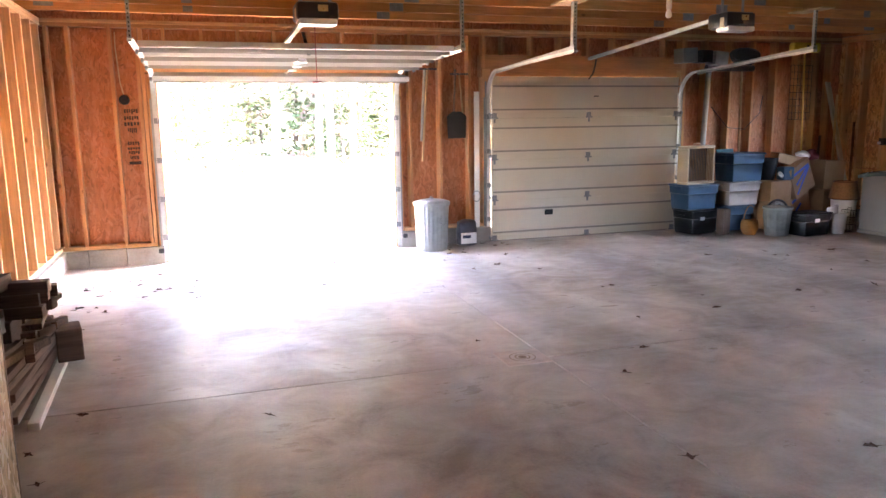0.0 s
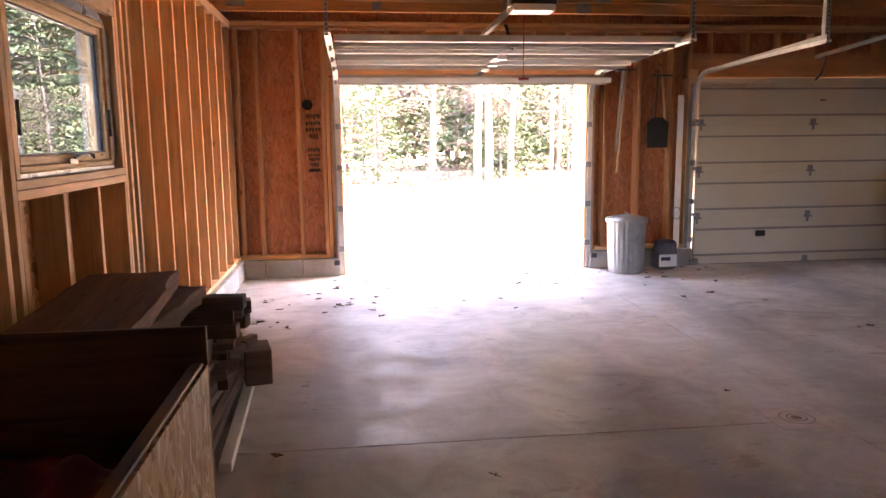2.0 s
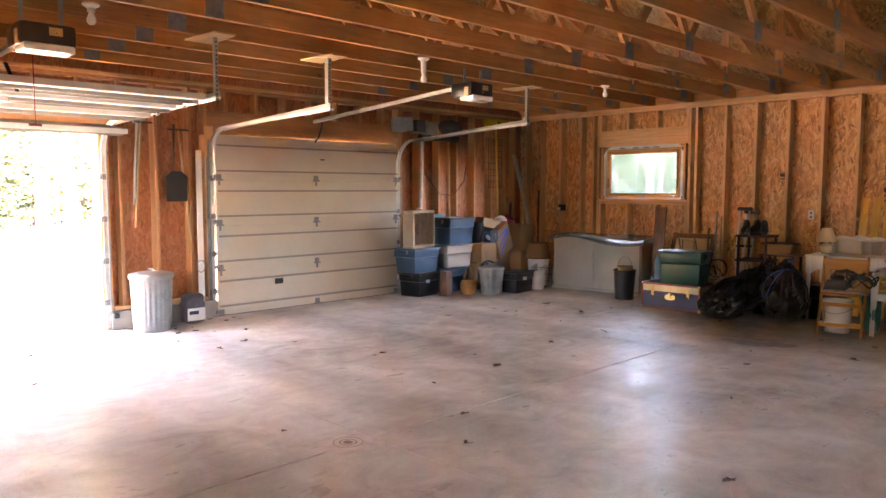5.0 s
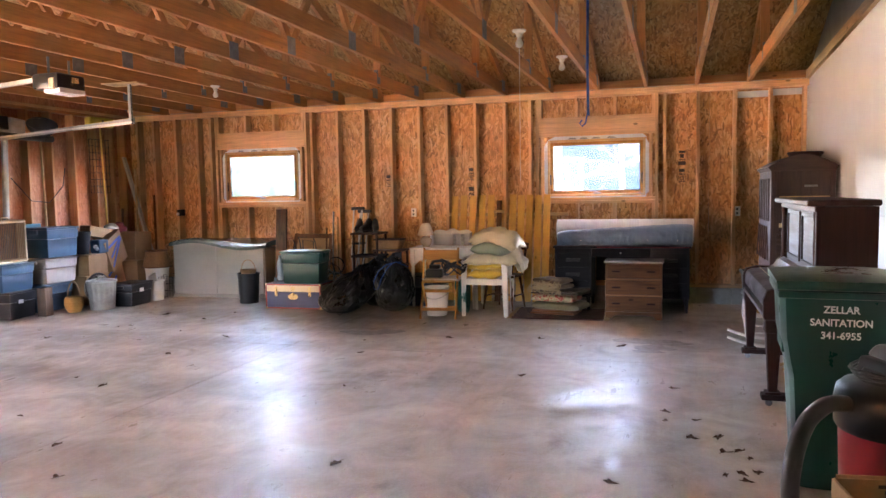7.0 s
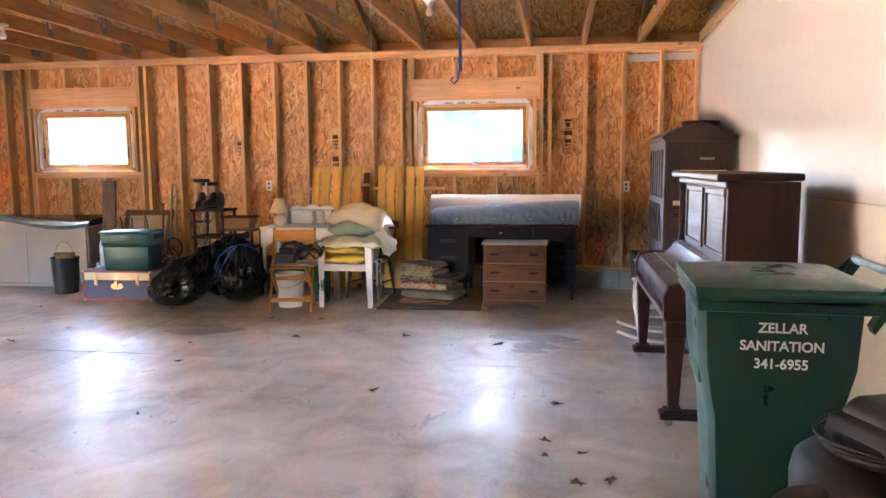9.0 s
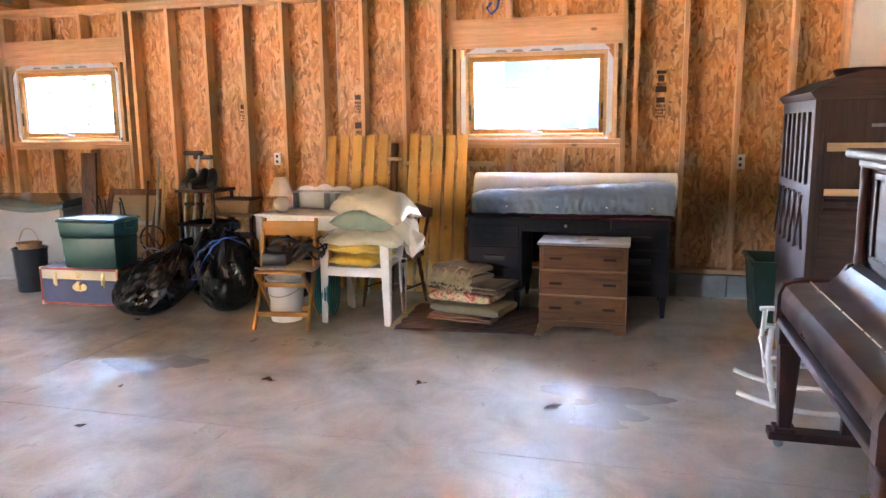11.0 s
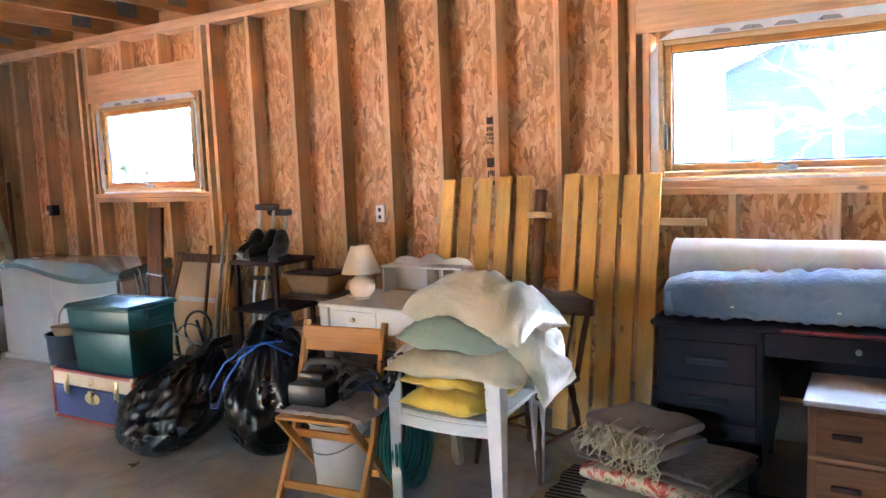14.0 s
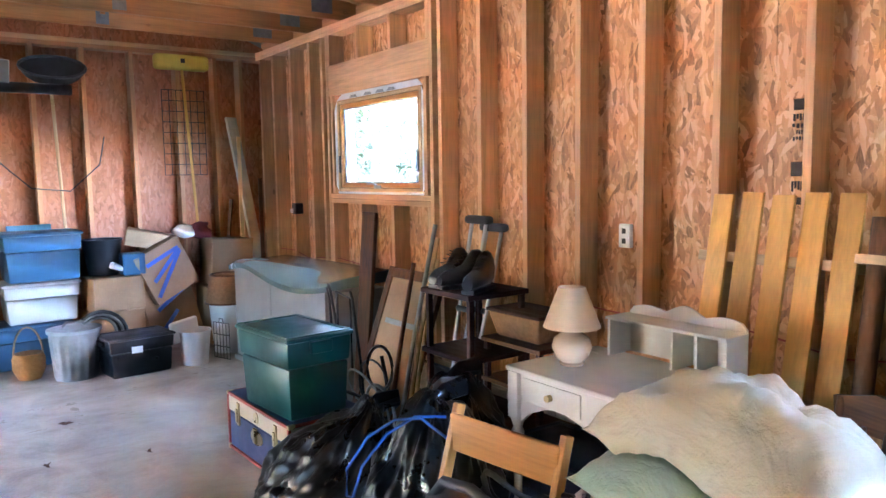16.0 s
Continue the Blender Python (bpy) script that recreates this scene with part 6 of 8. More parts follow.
for y in (-HW, -HW * 0.55, -HW * 0.15, HW):
    bx("divider", "white", ht, 0.0, 0.129, y - 0.006, y + 0.006, 0.0, 0.15, 0.002)
bx("shelf", "white", ht, -0.01, 0.129, -HW - 0.01, HW + 0.01, 0.15, 0.162, 0.003)
lp = thing("table_lamp", "cream ceramic table lamp with a fabric shade", "lamp", 8.98, 3.915, 0.7665)
bm = B()
lathe(bm, [(0.0001, 0), (0.045, 0), (0.05, 0.008), (0.045, 0.015), (0.065, 0.035), (0.078, 0.07), (0.07, 0.105), (0.035, 0.13), (0.018, 0.14), (0.02, 0.15), (0.012, 0.155), (0.0001, 0.155)], 28)
part("base", bm, "ceramic", lp, smooth=60)
bm = B()
rod(bm, (0, 0, 0.15), (0, 0, 0.24), 0.007)
part("stem", bm, "brass", lp)
bm = B()
lathe(bm, [(0.112, 0.15), (0.052, 0.305), (0.050, 0.305), (0.110, 0.15)], 32)
part("shade", bm, "shade", lp, smooth=60)
bm = B()
tube(bm, [(0.03, 0.03, 0.006), (0.0, 0.09, 0.005), (0.05, 0.15, 0.005), (0.18, 0.14, 0.006), (0.2, 0.05, 0.005)], 0.003, 6)
part("cord", bm, "white", lp)

# white resin chair with pillows
wc = thing("plastic_chair", "white moulded plastic armchair stacked with pillows", "chair", 8.25, 2.965, 0.0, 0)
for s in (-1, 1):
    bm = B()
    y = s * 0.255
    for (p, q, a, b) in (((0.02, y, 0.0), (0.03, y * 0.92, 0.44), 0.035, 0.05),):
        outline(bm, [(y - 0.022, 0.0), (y + 0.022, 0.0), (y * 0.94 + 0.035, 0.66), (y * 0.94 - 0.035, 0.66)], 0.012, "x", 0.01)
        outline(bm, [(0.01, 0.0), (0.045, 0.0), (0.085, 0.64), (0.012, 0.64)], 0.012 * s, "y", y + (0.01 * s))
    part("front_leg", bm, "whiteplastic", wc, smooth=40)
    bm = B()
    yb = s * 0.21
    outline(bm, [(0.50, 0.0), (0.54, 0.0), (0.50, 0.44), (0.42, 0.44)], 0.014 * s, "y", yb)
    outline(bm, [(yb - 0.03 * (s < 0), 0.0), (yb + 0.03 * (s > 0), 0.0), (yb + 0.05 * (s > 0), 0.44), (yb - 0.05 * (s < 0), 0.44)], 0.012, "x", 0.50)
    part("back_leg", bm, "whiteplastic", wc, smooth=40)
    bm = B()
    tube(bm, [(0.03, y, 0.645), (0.15, y * 1.06, 0.67), (0.32, y * 1.06, 0.67), (0.46, y * 0.95, 0.66)], 0.024, 10)
    part("armrest", bm, "whiteplastic", wc, smooth=60)
bm = B()
n = 16
pts = [(0.02 - 0.03 * math.cos((k / n - 0.5) * math.pi), -0.25 + 0.5 * k / n) for k in range(n + 1)] + [(0.50, 0.22), (0.50, -0.22)]
outline(bm, pts, 0.02, "z", 0.425)
bmesh.ops.bevel(bm, geom=bm.edges[:], offset=0.006, segments=2, affect="EDGES")
outline(bm, [(0.0 - 0.025 * math.cos((k / n - 0.5) * math.pi) + 0.012, -0.23 + 0.46 * k / n) for k in range(n + 1)] + [(0.03 - 0.025 * math.cos((k / n - 0.5) * math.pi), 0.23 - 0.46 * k / n) for k in range(n + 1)], -0.05, "z", 0.426)
part("seat", bm, "whiteplastic", wc, smooth=40)
bm = B()
pts = [(-0.22, 0.44), (0.22, 0.44), (0.25, 0.70), (0.2, 0.80), (0.0, 0.84), (-0.2, 0.80), (-0.25, 0.70)]
outline(bm, pts, 0.014, "x", 0.50)
part("backrest", bm, "whiteplastic", wc, smooth=40)


def pillow(name, label, mat, x, y, z, rz, w, d, h, seed, rx=0, ry=0, group="", rough=0.014, droop=0.0):
    t = thing(name, label, "pillow" if name == "pillow" else "cushion", x, y, z, rz, group)
    t.rotation_euler = Euler((radians(rx), radians(ry), radians(rz)))
    bm = B()
    cushion(bm, w, d, h, (0, 0, h / 2), 0, seed=seed, rough=rough, droop=droop)
    part("cover", bm, mat, t, smooth=80)
    return t
pillow("cushion", "yellow square seat cushion with tufted cover", "yellowcloth", 8.44, 2.96, 0.447, 2, 0.46, 0.42, 0.095, 1, group="yellow cushions")
pillow("cushion", "yellow square seat cushion with tufted cover", "yellowcloth", 8.44, 2.95, 0.54, -2, 0.44, 0.42, 0.085, 2, group="yellow cushions")
pillow("pillow", "long cream pillow in a wrinkled cotton case", "creamcloth", 8.42, 2.90, 0.615, 3, 0.46, 0.64, 0.12, 3, rough=0.02, droop=0.02)
pillow("pillow", "sage green pillow between cream ones", "sage", 8.38, 2.88, 0.725, 8, 0.42, 0.52, 0.15, 4, rough=0.012)
pillow("pillow", "large cream pillow slumped on top of the pile", "creamcloth", 8.42, 2.83, 0.85, -6, 0.44, 0.60, 0.17, 5, rx=7, rough=0.032, droop=0.05)
pillow("pillow", "pale pillow hanging over the chair's arm", "creamcloth", 8.50, 2.66, 0.66, 6, 0.42, 0.36, 0.11, 6, rx=66, rough=0.03)

# dark wooden chair behind
dc = thing("dining_chair", "dark stained wooden chair with turned legs", "chair", 8.76, 2.92, 0.0, -14)
dc.scale = (0.95, 1.0, 0.94)
bm = B()
outline(bm, [(0.0, -0.21), (0.0, 0.21), (0.4, 0.18), (0.4, -0.18)], 0.03, "z", 0.43)
bmesh.ops.bevel(bm, geom=bm.edges[:], offset=0.008, segments=2, affect="EDGES")
part("seat", bm, "brown_x", dc, smooth=40)
for x, y, dx, dy in ((0.05, -0.16, -0.05, -0.04), (0.05, 0.16, -0.05, 0.04), (0.36, -0.14, 0.06, -0.04), (0.36, 0.14, 0.06, 0.04)):
    bm = B()
    rs = (0.011, 0.013, 0.015, 0.018, 0.014, 0.02, 0.014, 0.02, 0.016)
    lathe(bm, [(0.0001, 0.0)] + [(r, 0.43 * k / 8) for k, r in enumerate(rs)] + [(0.0001, 0.43)], 12)
    for v in bm.verts:
        f0 = v.co.z / 0.43
        v.co.x += x + dx * (1 - f0)
        v.co.y += y + dy * (1 - f0)
    part("leg", bm, "brown_z", dc, smooth=50)
for a, b in (((0.02, -0.18, 0.18), (0.4, -0.165, 0.18)), ((0.02, 0.18, 0.18), (0.4, 0.165, 0.18)), ((0.2, -0.17, 0.18), (0.2, 0.17, 0.18))):
    bm = B()
    rod(bm, a, b, 0.01)
    part("stretcher", bm, "brown_x", dc, smooth=50)
for s in (-1, 1):
    bm = B()
    tube(bm, [(0.37, s * 0.17, 0.45), (0.40, s * 0.19, 0.65), (0.46, s * 0.20, 0.86)], 0.015, 10)
    part("back_post", bm, "brown_z", dc, smooth=50)
for k in range(4):
    bm = B()
    y = -0.105 + 0.07 * k
    rod(bm, (0.37, y * 0.9, 0.455), (0.445, y * 1.05, 0.79), 0.008)
    part("spindle", bm, "brown_z", dc, smooth=50)
bm = B()
pts = [(-0.22, 0.78), (-0.1, 0.765), (0.1, 0.765), (0.22, 0.78), (0.225, 0.86), (0.16, 0.875), (0.08, 0.90), (0.0, 0.885), (-0.08, 0.90), (-0.16, 0.875), (-0.225, 0.86)]
outline(bm, pts, 0.02, "x", 0.45)
part("crest_rail", bm, "brown_y", dc, smooth=40)

# slatted panels leaning on the wall
def slat_panel(label, y0, y1, n, lean=0.27):
    t = thing("slat_panel", label, "slatted panel", 9.66, (y0 + y1) / 2, 0.0, 0, "slatted bed panels")
    hw = (y1 - y0) / 2
    ang = -math.degrees(math.atan2(lean, 1.40))
    m = pose(-lean, 0, 0.012, 0, -ang, 0)
    L = 1.43
    rr = random.Random(int(y0 * 10))
    for k in range(n):
        yc = hw - (2 * hw) * (k + 0.5) / n
        bx("slat", "yellow_z", t, -0.018, 0.0, yc - 0.045, yc + 0.045, 0.0 + rr.uniform(0, 0.01), L + rr.uniform(-0.008, 0.008), 0.004, m=m)
    for z in (0.13, 0.62, 1.17):
        bx("batten", "pale_y", t, 0.001, 0.03, -hw - (0.22 if z > 1 and y0 < 3 else 0.02), hw + 0.03, z - 0.02, z + 0.02, 0.003, m=m)
    return t
slat_panel("yellow pine slatted panel leaning on the studs", 3.13, 3.77, 5)
slat_panel("yellow pine slatted panel leaning on the studs", 2.385, 2.955, 5)
st2 = thing("wooden_post", "turned wooden bed post between two slatted panels", "bed post", 9.40, 3.08, 0.0)
bm = B()
tube(bm, [(0.0, 0, 0.01), (0.22, 0, 1.34)], 0.035, 12)
part("post", bm, "brown_z", st2, smooth=50)
bm = B()
rod(bm, (0.19, 0, 1.18), (0.195, 0, 1.21), 0.07, seg=16)
part("collar", bm, "pale_y", st2, smooth=50)

# rugs folded in a pile
mt = thing("woven_mat", "striped dark woven rag mat on the floor", "rug", 8.62, 2.13, 0.0, 3)
def striped():
    m = Mat("rag_weave", 1.0, spec=0.1)
    wv = m.n("ShaderNodeTexWave", Scale=9.0, Distortion=1.5, Detail=2.0)
    wv.bands_direction = "X"
    m.ln(m.co, wv.inputs["Vector"])
    col = m.ramp(wv.outputs["Fac"], [(0.2, (0.05, 0.03, 0.035)), (0.55, (0.10, 0.05, 0.05)), (0.8, (0.28, 0.22, 0.18))])
    m.color(col).bump(m.noise(90, 2, 0.5), 0.6, 0.01)
    return m.m
bm = B()
bmesh.ops.create_grid(bm, x_segments=40, y_segments=40, size=0.5)
for v in bm.verts:
    x, y = v.co.x * 0.78, v.co.y * 1.04
    v.co = Vector((x, y + 0.01 * math.sin(x * 30), 0.012 + 0.008 * abs(noise.noise(Vector((x * 9, y * 5, 1))))))
r = bmesh.ops.extrude_face_region(bm, geom=bm.faces[:])
for v in [g for g in r["geom"] if isinstance(g, bmesh.types.BMVert)]:
    v.co.z = 0.001
part("weave", bm, striped(), mt, smooth=60)
bm = B()
rng = random.Random(3)
for k in range(70):
    x = -0.39 + 0.78 * k / 69
    for s in (-1, 1):
        y = s * 0.52
        tube(bm, [(x, y, 0.012), (x + rng.uniform(-0.01, 0.01), y + s * 0.03, 0.009), (x + rng.uniform(-0.02, 0.02), y + s * 0.06, 0.005)], 0.003, 4)
tagged(part("fringe", bm, "fringe", mt), kind="stuff")


def folded(label, mat, x, y, z, rz, w, d, h, layers, seed):
    """A folded rug: stacked folds with round front edges that sag and wander."""
    t = thing("folded_rug", label, "rug", x, y, z, rz, "pile of folded rugs")
    bm = B()
    hh = h / layers
    for l in range(layers):
        sy = w / 2 - 0.012 * l
        rings = []
        for k in range(25):
            v = -sy + 2 * sy * k / 24
            end = 1 - 0.35 * abs(2 * k / 24 - 1) ** 10
            ring = []
            for j in range(20):
                a = 2 * math.pi * j / 20
                c, s_ = math.cos(a), math.sin(a)
                cx = math.copysign(abs(c) ** 0.35, c) * d / 2
                cz = math.copysign(abs(s_) ** 0.7, s_) * hh / 2 * end
                nz = noise.noise(Vector((v * 6 + seed, cx * 5, l * 3.0)))
                ring.append(bm.verts.new((cx + 0.022 * noise.noise(Vector((v * 5, seed, l))), v + 0.015 * noise.noise(Vector((cx * 7, l, seed))), hh * (l + 0.5) + cz + 0.012 * nz * (l + cz / hh + 0.5))))
            rings.append(ring)
        for a_, b_ in zip(rings, rings[1:]):
            for j in range(20):
                bm.faces.new((a_[j], a_[(j + 1) % 20], b_[(j + 1) % 20], b_[j]))
        bm.faces.new(rings[0][::-1])
        bm.faces.new(rings[-1])
    bmesh.ops.recalc_face_normals(bm, faces=bm.faces)
    part("rug", bm, mat, t, smooth=60)
    return t


def flowered(name):
    """Cream cloth with rose flowers and green leaves."""
    m = Mat(name, 1.0, spec=0.2)
    a = m.noise(16, 3, 0.6, dist=1.5)
    col = m.ramp(a, [(0.4, (0.36, 0.06, 0.05)), (0.47, (0.45, 0.16, 0.12)), (0.5, (0.50, 0.42, 0.28)), (0.6, (0.48, 0.38, 0.24)), (0.66, (0.14, 0.16, 0.08))])
    w = m.noise(220, 2, 0.6)
    return m.color(col).bump(w, 0.4, 0.004).m


M["flowered"] = flowered("flowered_rug_cloth")
folded("orange patterned rug folded at the bottom of the pile", cloth("rust_rug", (0.30, 0.12, 0.05)), 8.60, 2.17, 0.021, -8, 0.52, 0.36, 0.05, 2, 1)
folded("khaki blanket rolled flat in the pile", "khaki", 8.60, 2.12, 0.072, -14, 0.58, 0.36, 0.085, 1, 2)
folded("rose flowered rug folded in the pile", "flowered", 8.62, 2.17, 0.160, -12, 0.50, 0.34, 0.085, 1, 3)
folded("brown rug folded in the pile", "brownrug", 8.64, 2.12, 0.247, -16, 0.60, 0.40, 0.06, 2, 4)
top = folded("brown rug with straw fringe folded on top", cloth("taupe_rug", (0.19, 0.13, 0.09)), 8.66, 2.22, 0.308, -24, 0.40, 0.30, 0.12, 2, 5)
bm = B()
for k in range(170):
    y = rng.uniform(-0.19, 0.19)
    z = 0.10 - 0.06 * rng.random()
    x = -0.15 + rng.uniform(0, 0.06)
    tube(bm, [(x + 0.04, y, z + 0.022), (x - 0.02, y + rng.uniform(-0.03, 0.03), z), (x - 0.05, y + rng.uniform(-0.06, 0.06), z - 0.05), (x - 0.05 + rng.uniform(-0.02, 0.03), y + rng.uniform(-0.06, 0.06), z - 0.10)], 0.004, 4)
tagged(part("fringe", bm, "fringe", top, "straw coloured fringe"), kind="stuff")
# old dark desk with mattress topper and rolled foam
od = thing("desk", "near-black pedestal desk with red edge and tapered legs", "desk", 8.92, 1.45, 0.0, 1)
OW, OD = 0.785, 0.70
bx("top", "ebony_y", od, -0.02, OD + 0.0, -OW - 0.02, OW + 0.02, 0.765, 0.79, 0.008)
bx("edge_strip", plain("red_edge", (0.20, 0.01, 0.02), 0.35), od, -0.026, -0.0205, -OW - 0.0, OW * 0.35, 0.775, 0.785, 0.001, "worn red edge")
for s in (1, -1):
    y0, y1 = sorted((s * OW, s * (OW - 0.44)))
    bx("pedestal", "ebony_z", od, 0.012, OD - 0.02, y0, y1, 0.17, 0.763, 0.006)
    for k in range(3):
        z0 = 0.19 + 0.175 * k
        dr = bx("drawer", "ebony_y", od, 0.0, 0.0115, y0 + 0.025, y1 - 0.025, z0, z0 + 0.165, 0.004)
        bm = B()
        box(bm, -0.014, -0.0005, (y0 + y1) / 2 - 0.08, (y0 + y1) / 2 + 0.08, z0 + 0.085, z0 + 0.10, 0.005)
        box(bm, -0.006, -0.0005, (y0 + y1) / 2 - 0.085, (y0 + y1) / 2 + 0.085, z0 + 0.062, z0 + 0.102, 0.002)
        part("pull", bm, "black", dr, "black recessed pull")
    for x in (0.035, OD - 0.06):
        for y in (y0 + 0.035, y1 - 0.035):
            bm = B()
            frustum(bm, 0.0, 0.17, 0.03, 0.03, 0.05, 0.05, 0.003, x, y)
            part("leg", bm, "ebony_z", od)
bx("centre_drawer", "ebony_y", od, 0.004, 0.4, -OW + 0.445, OW - 0.445, 0.66, 0.76, 0.005)
bm = B()
rod(bm, (0.003, 0, 0.71), (-0.008, 0, 0.71), 0.012, seg=12)
part("lock", bm, "galv", od, "small steel lock")
bx("modesty_panel", "ebony_y", od, OD - 0.05, OD - 0.035, -OW + 0.445, OW - 0.445, 0.3, 0.76, 0.002)
mp = thing("mattress_topper", "blue-grey fabric mattress folded on the dark desk", "mattress", 9.12, 1.425, 0.793, 1)
bm = B()
n, mseg = 120, 28
rings = []
for k in range(n + 1):
    y = -0.79 + 1.58 * k / n
    f = 1 - 0.16 * abs(2 * k / n - 1) ** 12
    hgt = 0.18 + 0.085 * (1 - k / n)
    ring = []
    for j in range(mseg):
        a = 2 * math.pi * j / mseg
        c, s_ = math.cos(a), math.sin(a)
        sq = (abs(c) ** 3 + abs(s_) ** 3) ** (-1 / 3)
        fold = 0.022 * abs(noise.noise(Vector((y * 16, a * 1.2, 2)))) + 0.012 * abs(noise.noise(Vector((y * 30, a * 0.8, 7))))
        ring.append(bm.verts.new(((c * sq * 0.17 - fold) * f + 0.0, y, hgt / 2 + (s_ * sq * hgt / 2 - fold) * (f if s_ > 0 else 1))))
    rings.append(ring)
for a, b in zip(rings, rings[1:]):
    for j in range(mseg):
        bm.faces.new((a[j], a[(j + 1) % mseg], b[(j + 1) % mseg], b[j]))
bm.faces.new(rings[0][::-1])
bm.faces.new(rings[-1])
bmesh.ops.recalc_face_normals(bm, faces=bm.faces)
part("cover", bm, "bluecloth", mp, smooth=70)
bm = B()
for y in (-0.62, -0.28, 0.1, 0.5):
    box(bm, -0.178, -0.168, y - 0.008, y + 0.006, 0.06, 0.066, 0.002)
part("tuft", bm, "whitecloth", mp, "small white tufting tie")
rl = thing("foam_roll", "rolled white foam pad behind the blue mattress", "foam roll", 9.44, 1.44, 0.803, 1)
bm = B()
rings = []
pts = []
for k in range(17):
    pts.append((0, -0.83 + 1.66 * k / 16, 0.147))
for k, p in enumerate(pts):
    rings.append([bm.verts.new((p[0] + 0.16 * math.cos(2 * math.pi * j / 28) * 0.95, p[1], p[2] + 0.145 * math.sin(2 * math.pi * j / 28) * (1 + 0.01 * math.sin(k)))) for j in range(28)])
for a, b in zip(rings, rings[1:]):
    for j in range(28):
        bm.faces.new((a[j], a[(j + 1) % 28], b[(j + 1) % 28], b[j]))
bm.faces.new(rings[0][::-1])
bm.faces.new(rings[-1])
bmesh.ops.recalc_face_normals(bm, faces=bm.faces)
part("roll", bm, "whitecloth", rl, smooth=60)
bm = B()
for s in (1,):
    tube(bm, [(0.15 * (1 - k / 30) * math.cos(k * 0.55), s * 0.832, 0.16 + 0.15 * (1 - k / 30) * math.sin(k * 0.55)) for k in range(29)], 0.004, 4)
part("spiral", bm, "khaki", rl, "rolled edge")

# three-drawer chest
ch = thing("chest_of_drawers", "brown wooden three-drawer chest with pale painted sheen on top", "chest of drawers", 8.40, 1.275, 0.0, 0)
CWd, CD, CH = 0.31, 0.36, 0.66
M["oakworn"] = wood("worn_rail_wood", (0.30, 0.15, 0.07), "y", 0.5, 0.4, knots=False)
# the top's pale grey is window light put into its colour
bx("top", plain("veneer_painted_sheen", (0.30, 0.26, 0.24), 0.3, 0, 0.4, 5, 0.05), ch, -0.015, CD + 0.0, -CWd - 0.015, CWd + 0.015, CH - 0.02, CH, 0.005, "top with window sheen painted pale")
bx("body", "brown_z", ch, 0.012, CD, -CWd, CWd, 0.085, CH - 0.021, 0.004)
for k in range(3):
    z0 = 0.10 + 0.182 * k
    dr = bx("drawer", "brown_y", ch, -0.006, 0.0115, -CWd + 0.026, CWd - 0.026, z0 + 0.004, z0 + 0.160, 0.005)
    if k:
        bx("rail", M["oakworn"], ch, 0.002, 0.0115, -CWd + 0.002, CWd - 0.002, z0 - 0.016, z0 - 0.003, 0.001, "worn pale rail between drawers")
    for s in (-1, 1):
        bm = B()
        box(bm, -0.024, -0.0065, s * 0.19 - 0.045, s * 0.19 + 0.045, z0 + 0.072, z0 + 0.092, 0.005)
        part("pull", bm, "dark_y", dr, "dark wooden pull")
bm = B()
ap = [(-CWd, 0.084), (-CWd, 0.0), (-CWd + 0.07, 0.0), (-CWd + 0.09, 0.03), (-CWd + 0.14, 0.045), (CWd - 0.14, 0.045), (CWd - 0.09, 0.03), (CWd - 0.07, 0.0), (CWd, 0.0), (CWd, 0.084)]
outline(bm, ap, 0.02, "x", 0.0)
for s in (-1, 1):
    box(bm, 0.021, CD, s * CWd - 0.009 * (1 + s), s * CWd + 0.009 * (1 - s), 0.0, 0.084, 0.002)
part("base", bm, "brown_y", ch)
# ---------- things along the door wall ----------
gc = bucket("ribbed galvanized steel trash can with domed lid", "galv", 3.14, 8.82, 0.19, 0.215, 0.58, cat="trash can", ribs=24, handle=None, name="trash_can")
bm = B()
lathe(bm, [(0.232, 0.565), (0.234, 0.60), (0.225, 0.612), (0.15, 0.632), (0.05, 0.642), (0.0001, 0.644)], 40)
lid = part("lid", bm, "galv", gc, smooth=40)
bm = B()
tube(bm, [(0, -0.06, 0.638), (0, -0.05, 0.665), (0, 0.05, 0.665), (0, 0.06, 0.638)], 0.006, 8)
part("lid_handle", bm, "galv", lid, smooth=50)
bm = B()
for x, y in ((-0.12, -0.19),):
    tube(bm, [(0.05, -0.222, 0.42), (0.02, -0.235, 0.37), (0.08, -0.235, 0.33), (0.12, -0.22, 0.38), (0.10, -0.215, 0.42)], 0.006, 6)
part("side_handle", bm, "plate", gc, smooth=50)

bg = thing("feed_bag", "crumpled plastic feed bag with dark top beside the can", "bag", 3.62, 8.86, 0.0)
bm = B()
bmesh.ops.create_icosphere(bm, subdivisions=4, radius=1.0)
for v in bm.verts:
    p = v.co.copy()
    z = (p.z + 1) / 2
    cr = abs(noise.noise(p * 3)) * 0.2
    w = 1.0 - 0.35 * max(0, z - 0.6)
    sq = (abs(p.x) ** 3 + abs(p.y) ** 3 + 1e-6) ** (1 / 3)
    v.co = Vector((p.x / max(0.55, sq) * 0.9 * 0.15 * w * (1 - cr), p.y / max(0.55, sq) * 0.9 * 0.11 * w * (1 - cr), max(0.0, z * 0.36 * (1 - cr * 0.4))))
part("bag", bm, plain("bag_print_dark", (0.06, 0.055, 0.07), 0.4, 0, 0.4, 8, 0.4), bg, smooth=60)
bx("label", "whiteplastic", bg, -0.11, 0.10, -0.108, -0.100, 0.05, 0.19, 0.004, "pale printed panel")
bx("print_bar", "navy", bg, -0.09, 0.02, -0.112, -0.1085, 0.12, 0.16, 0.001)

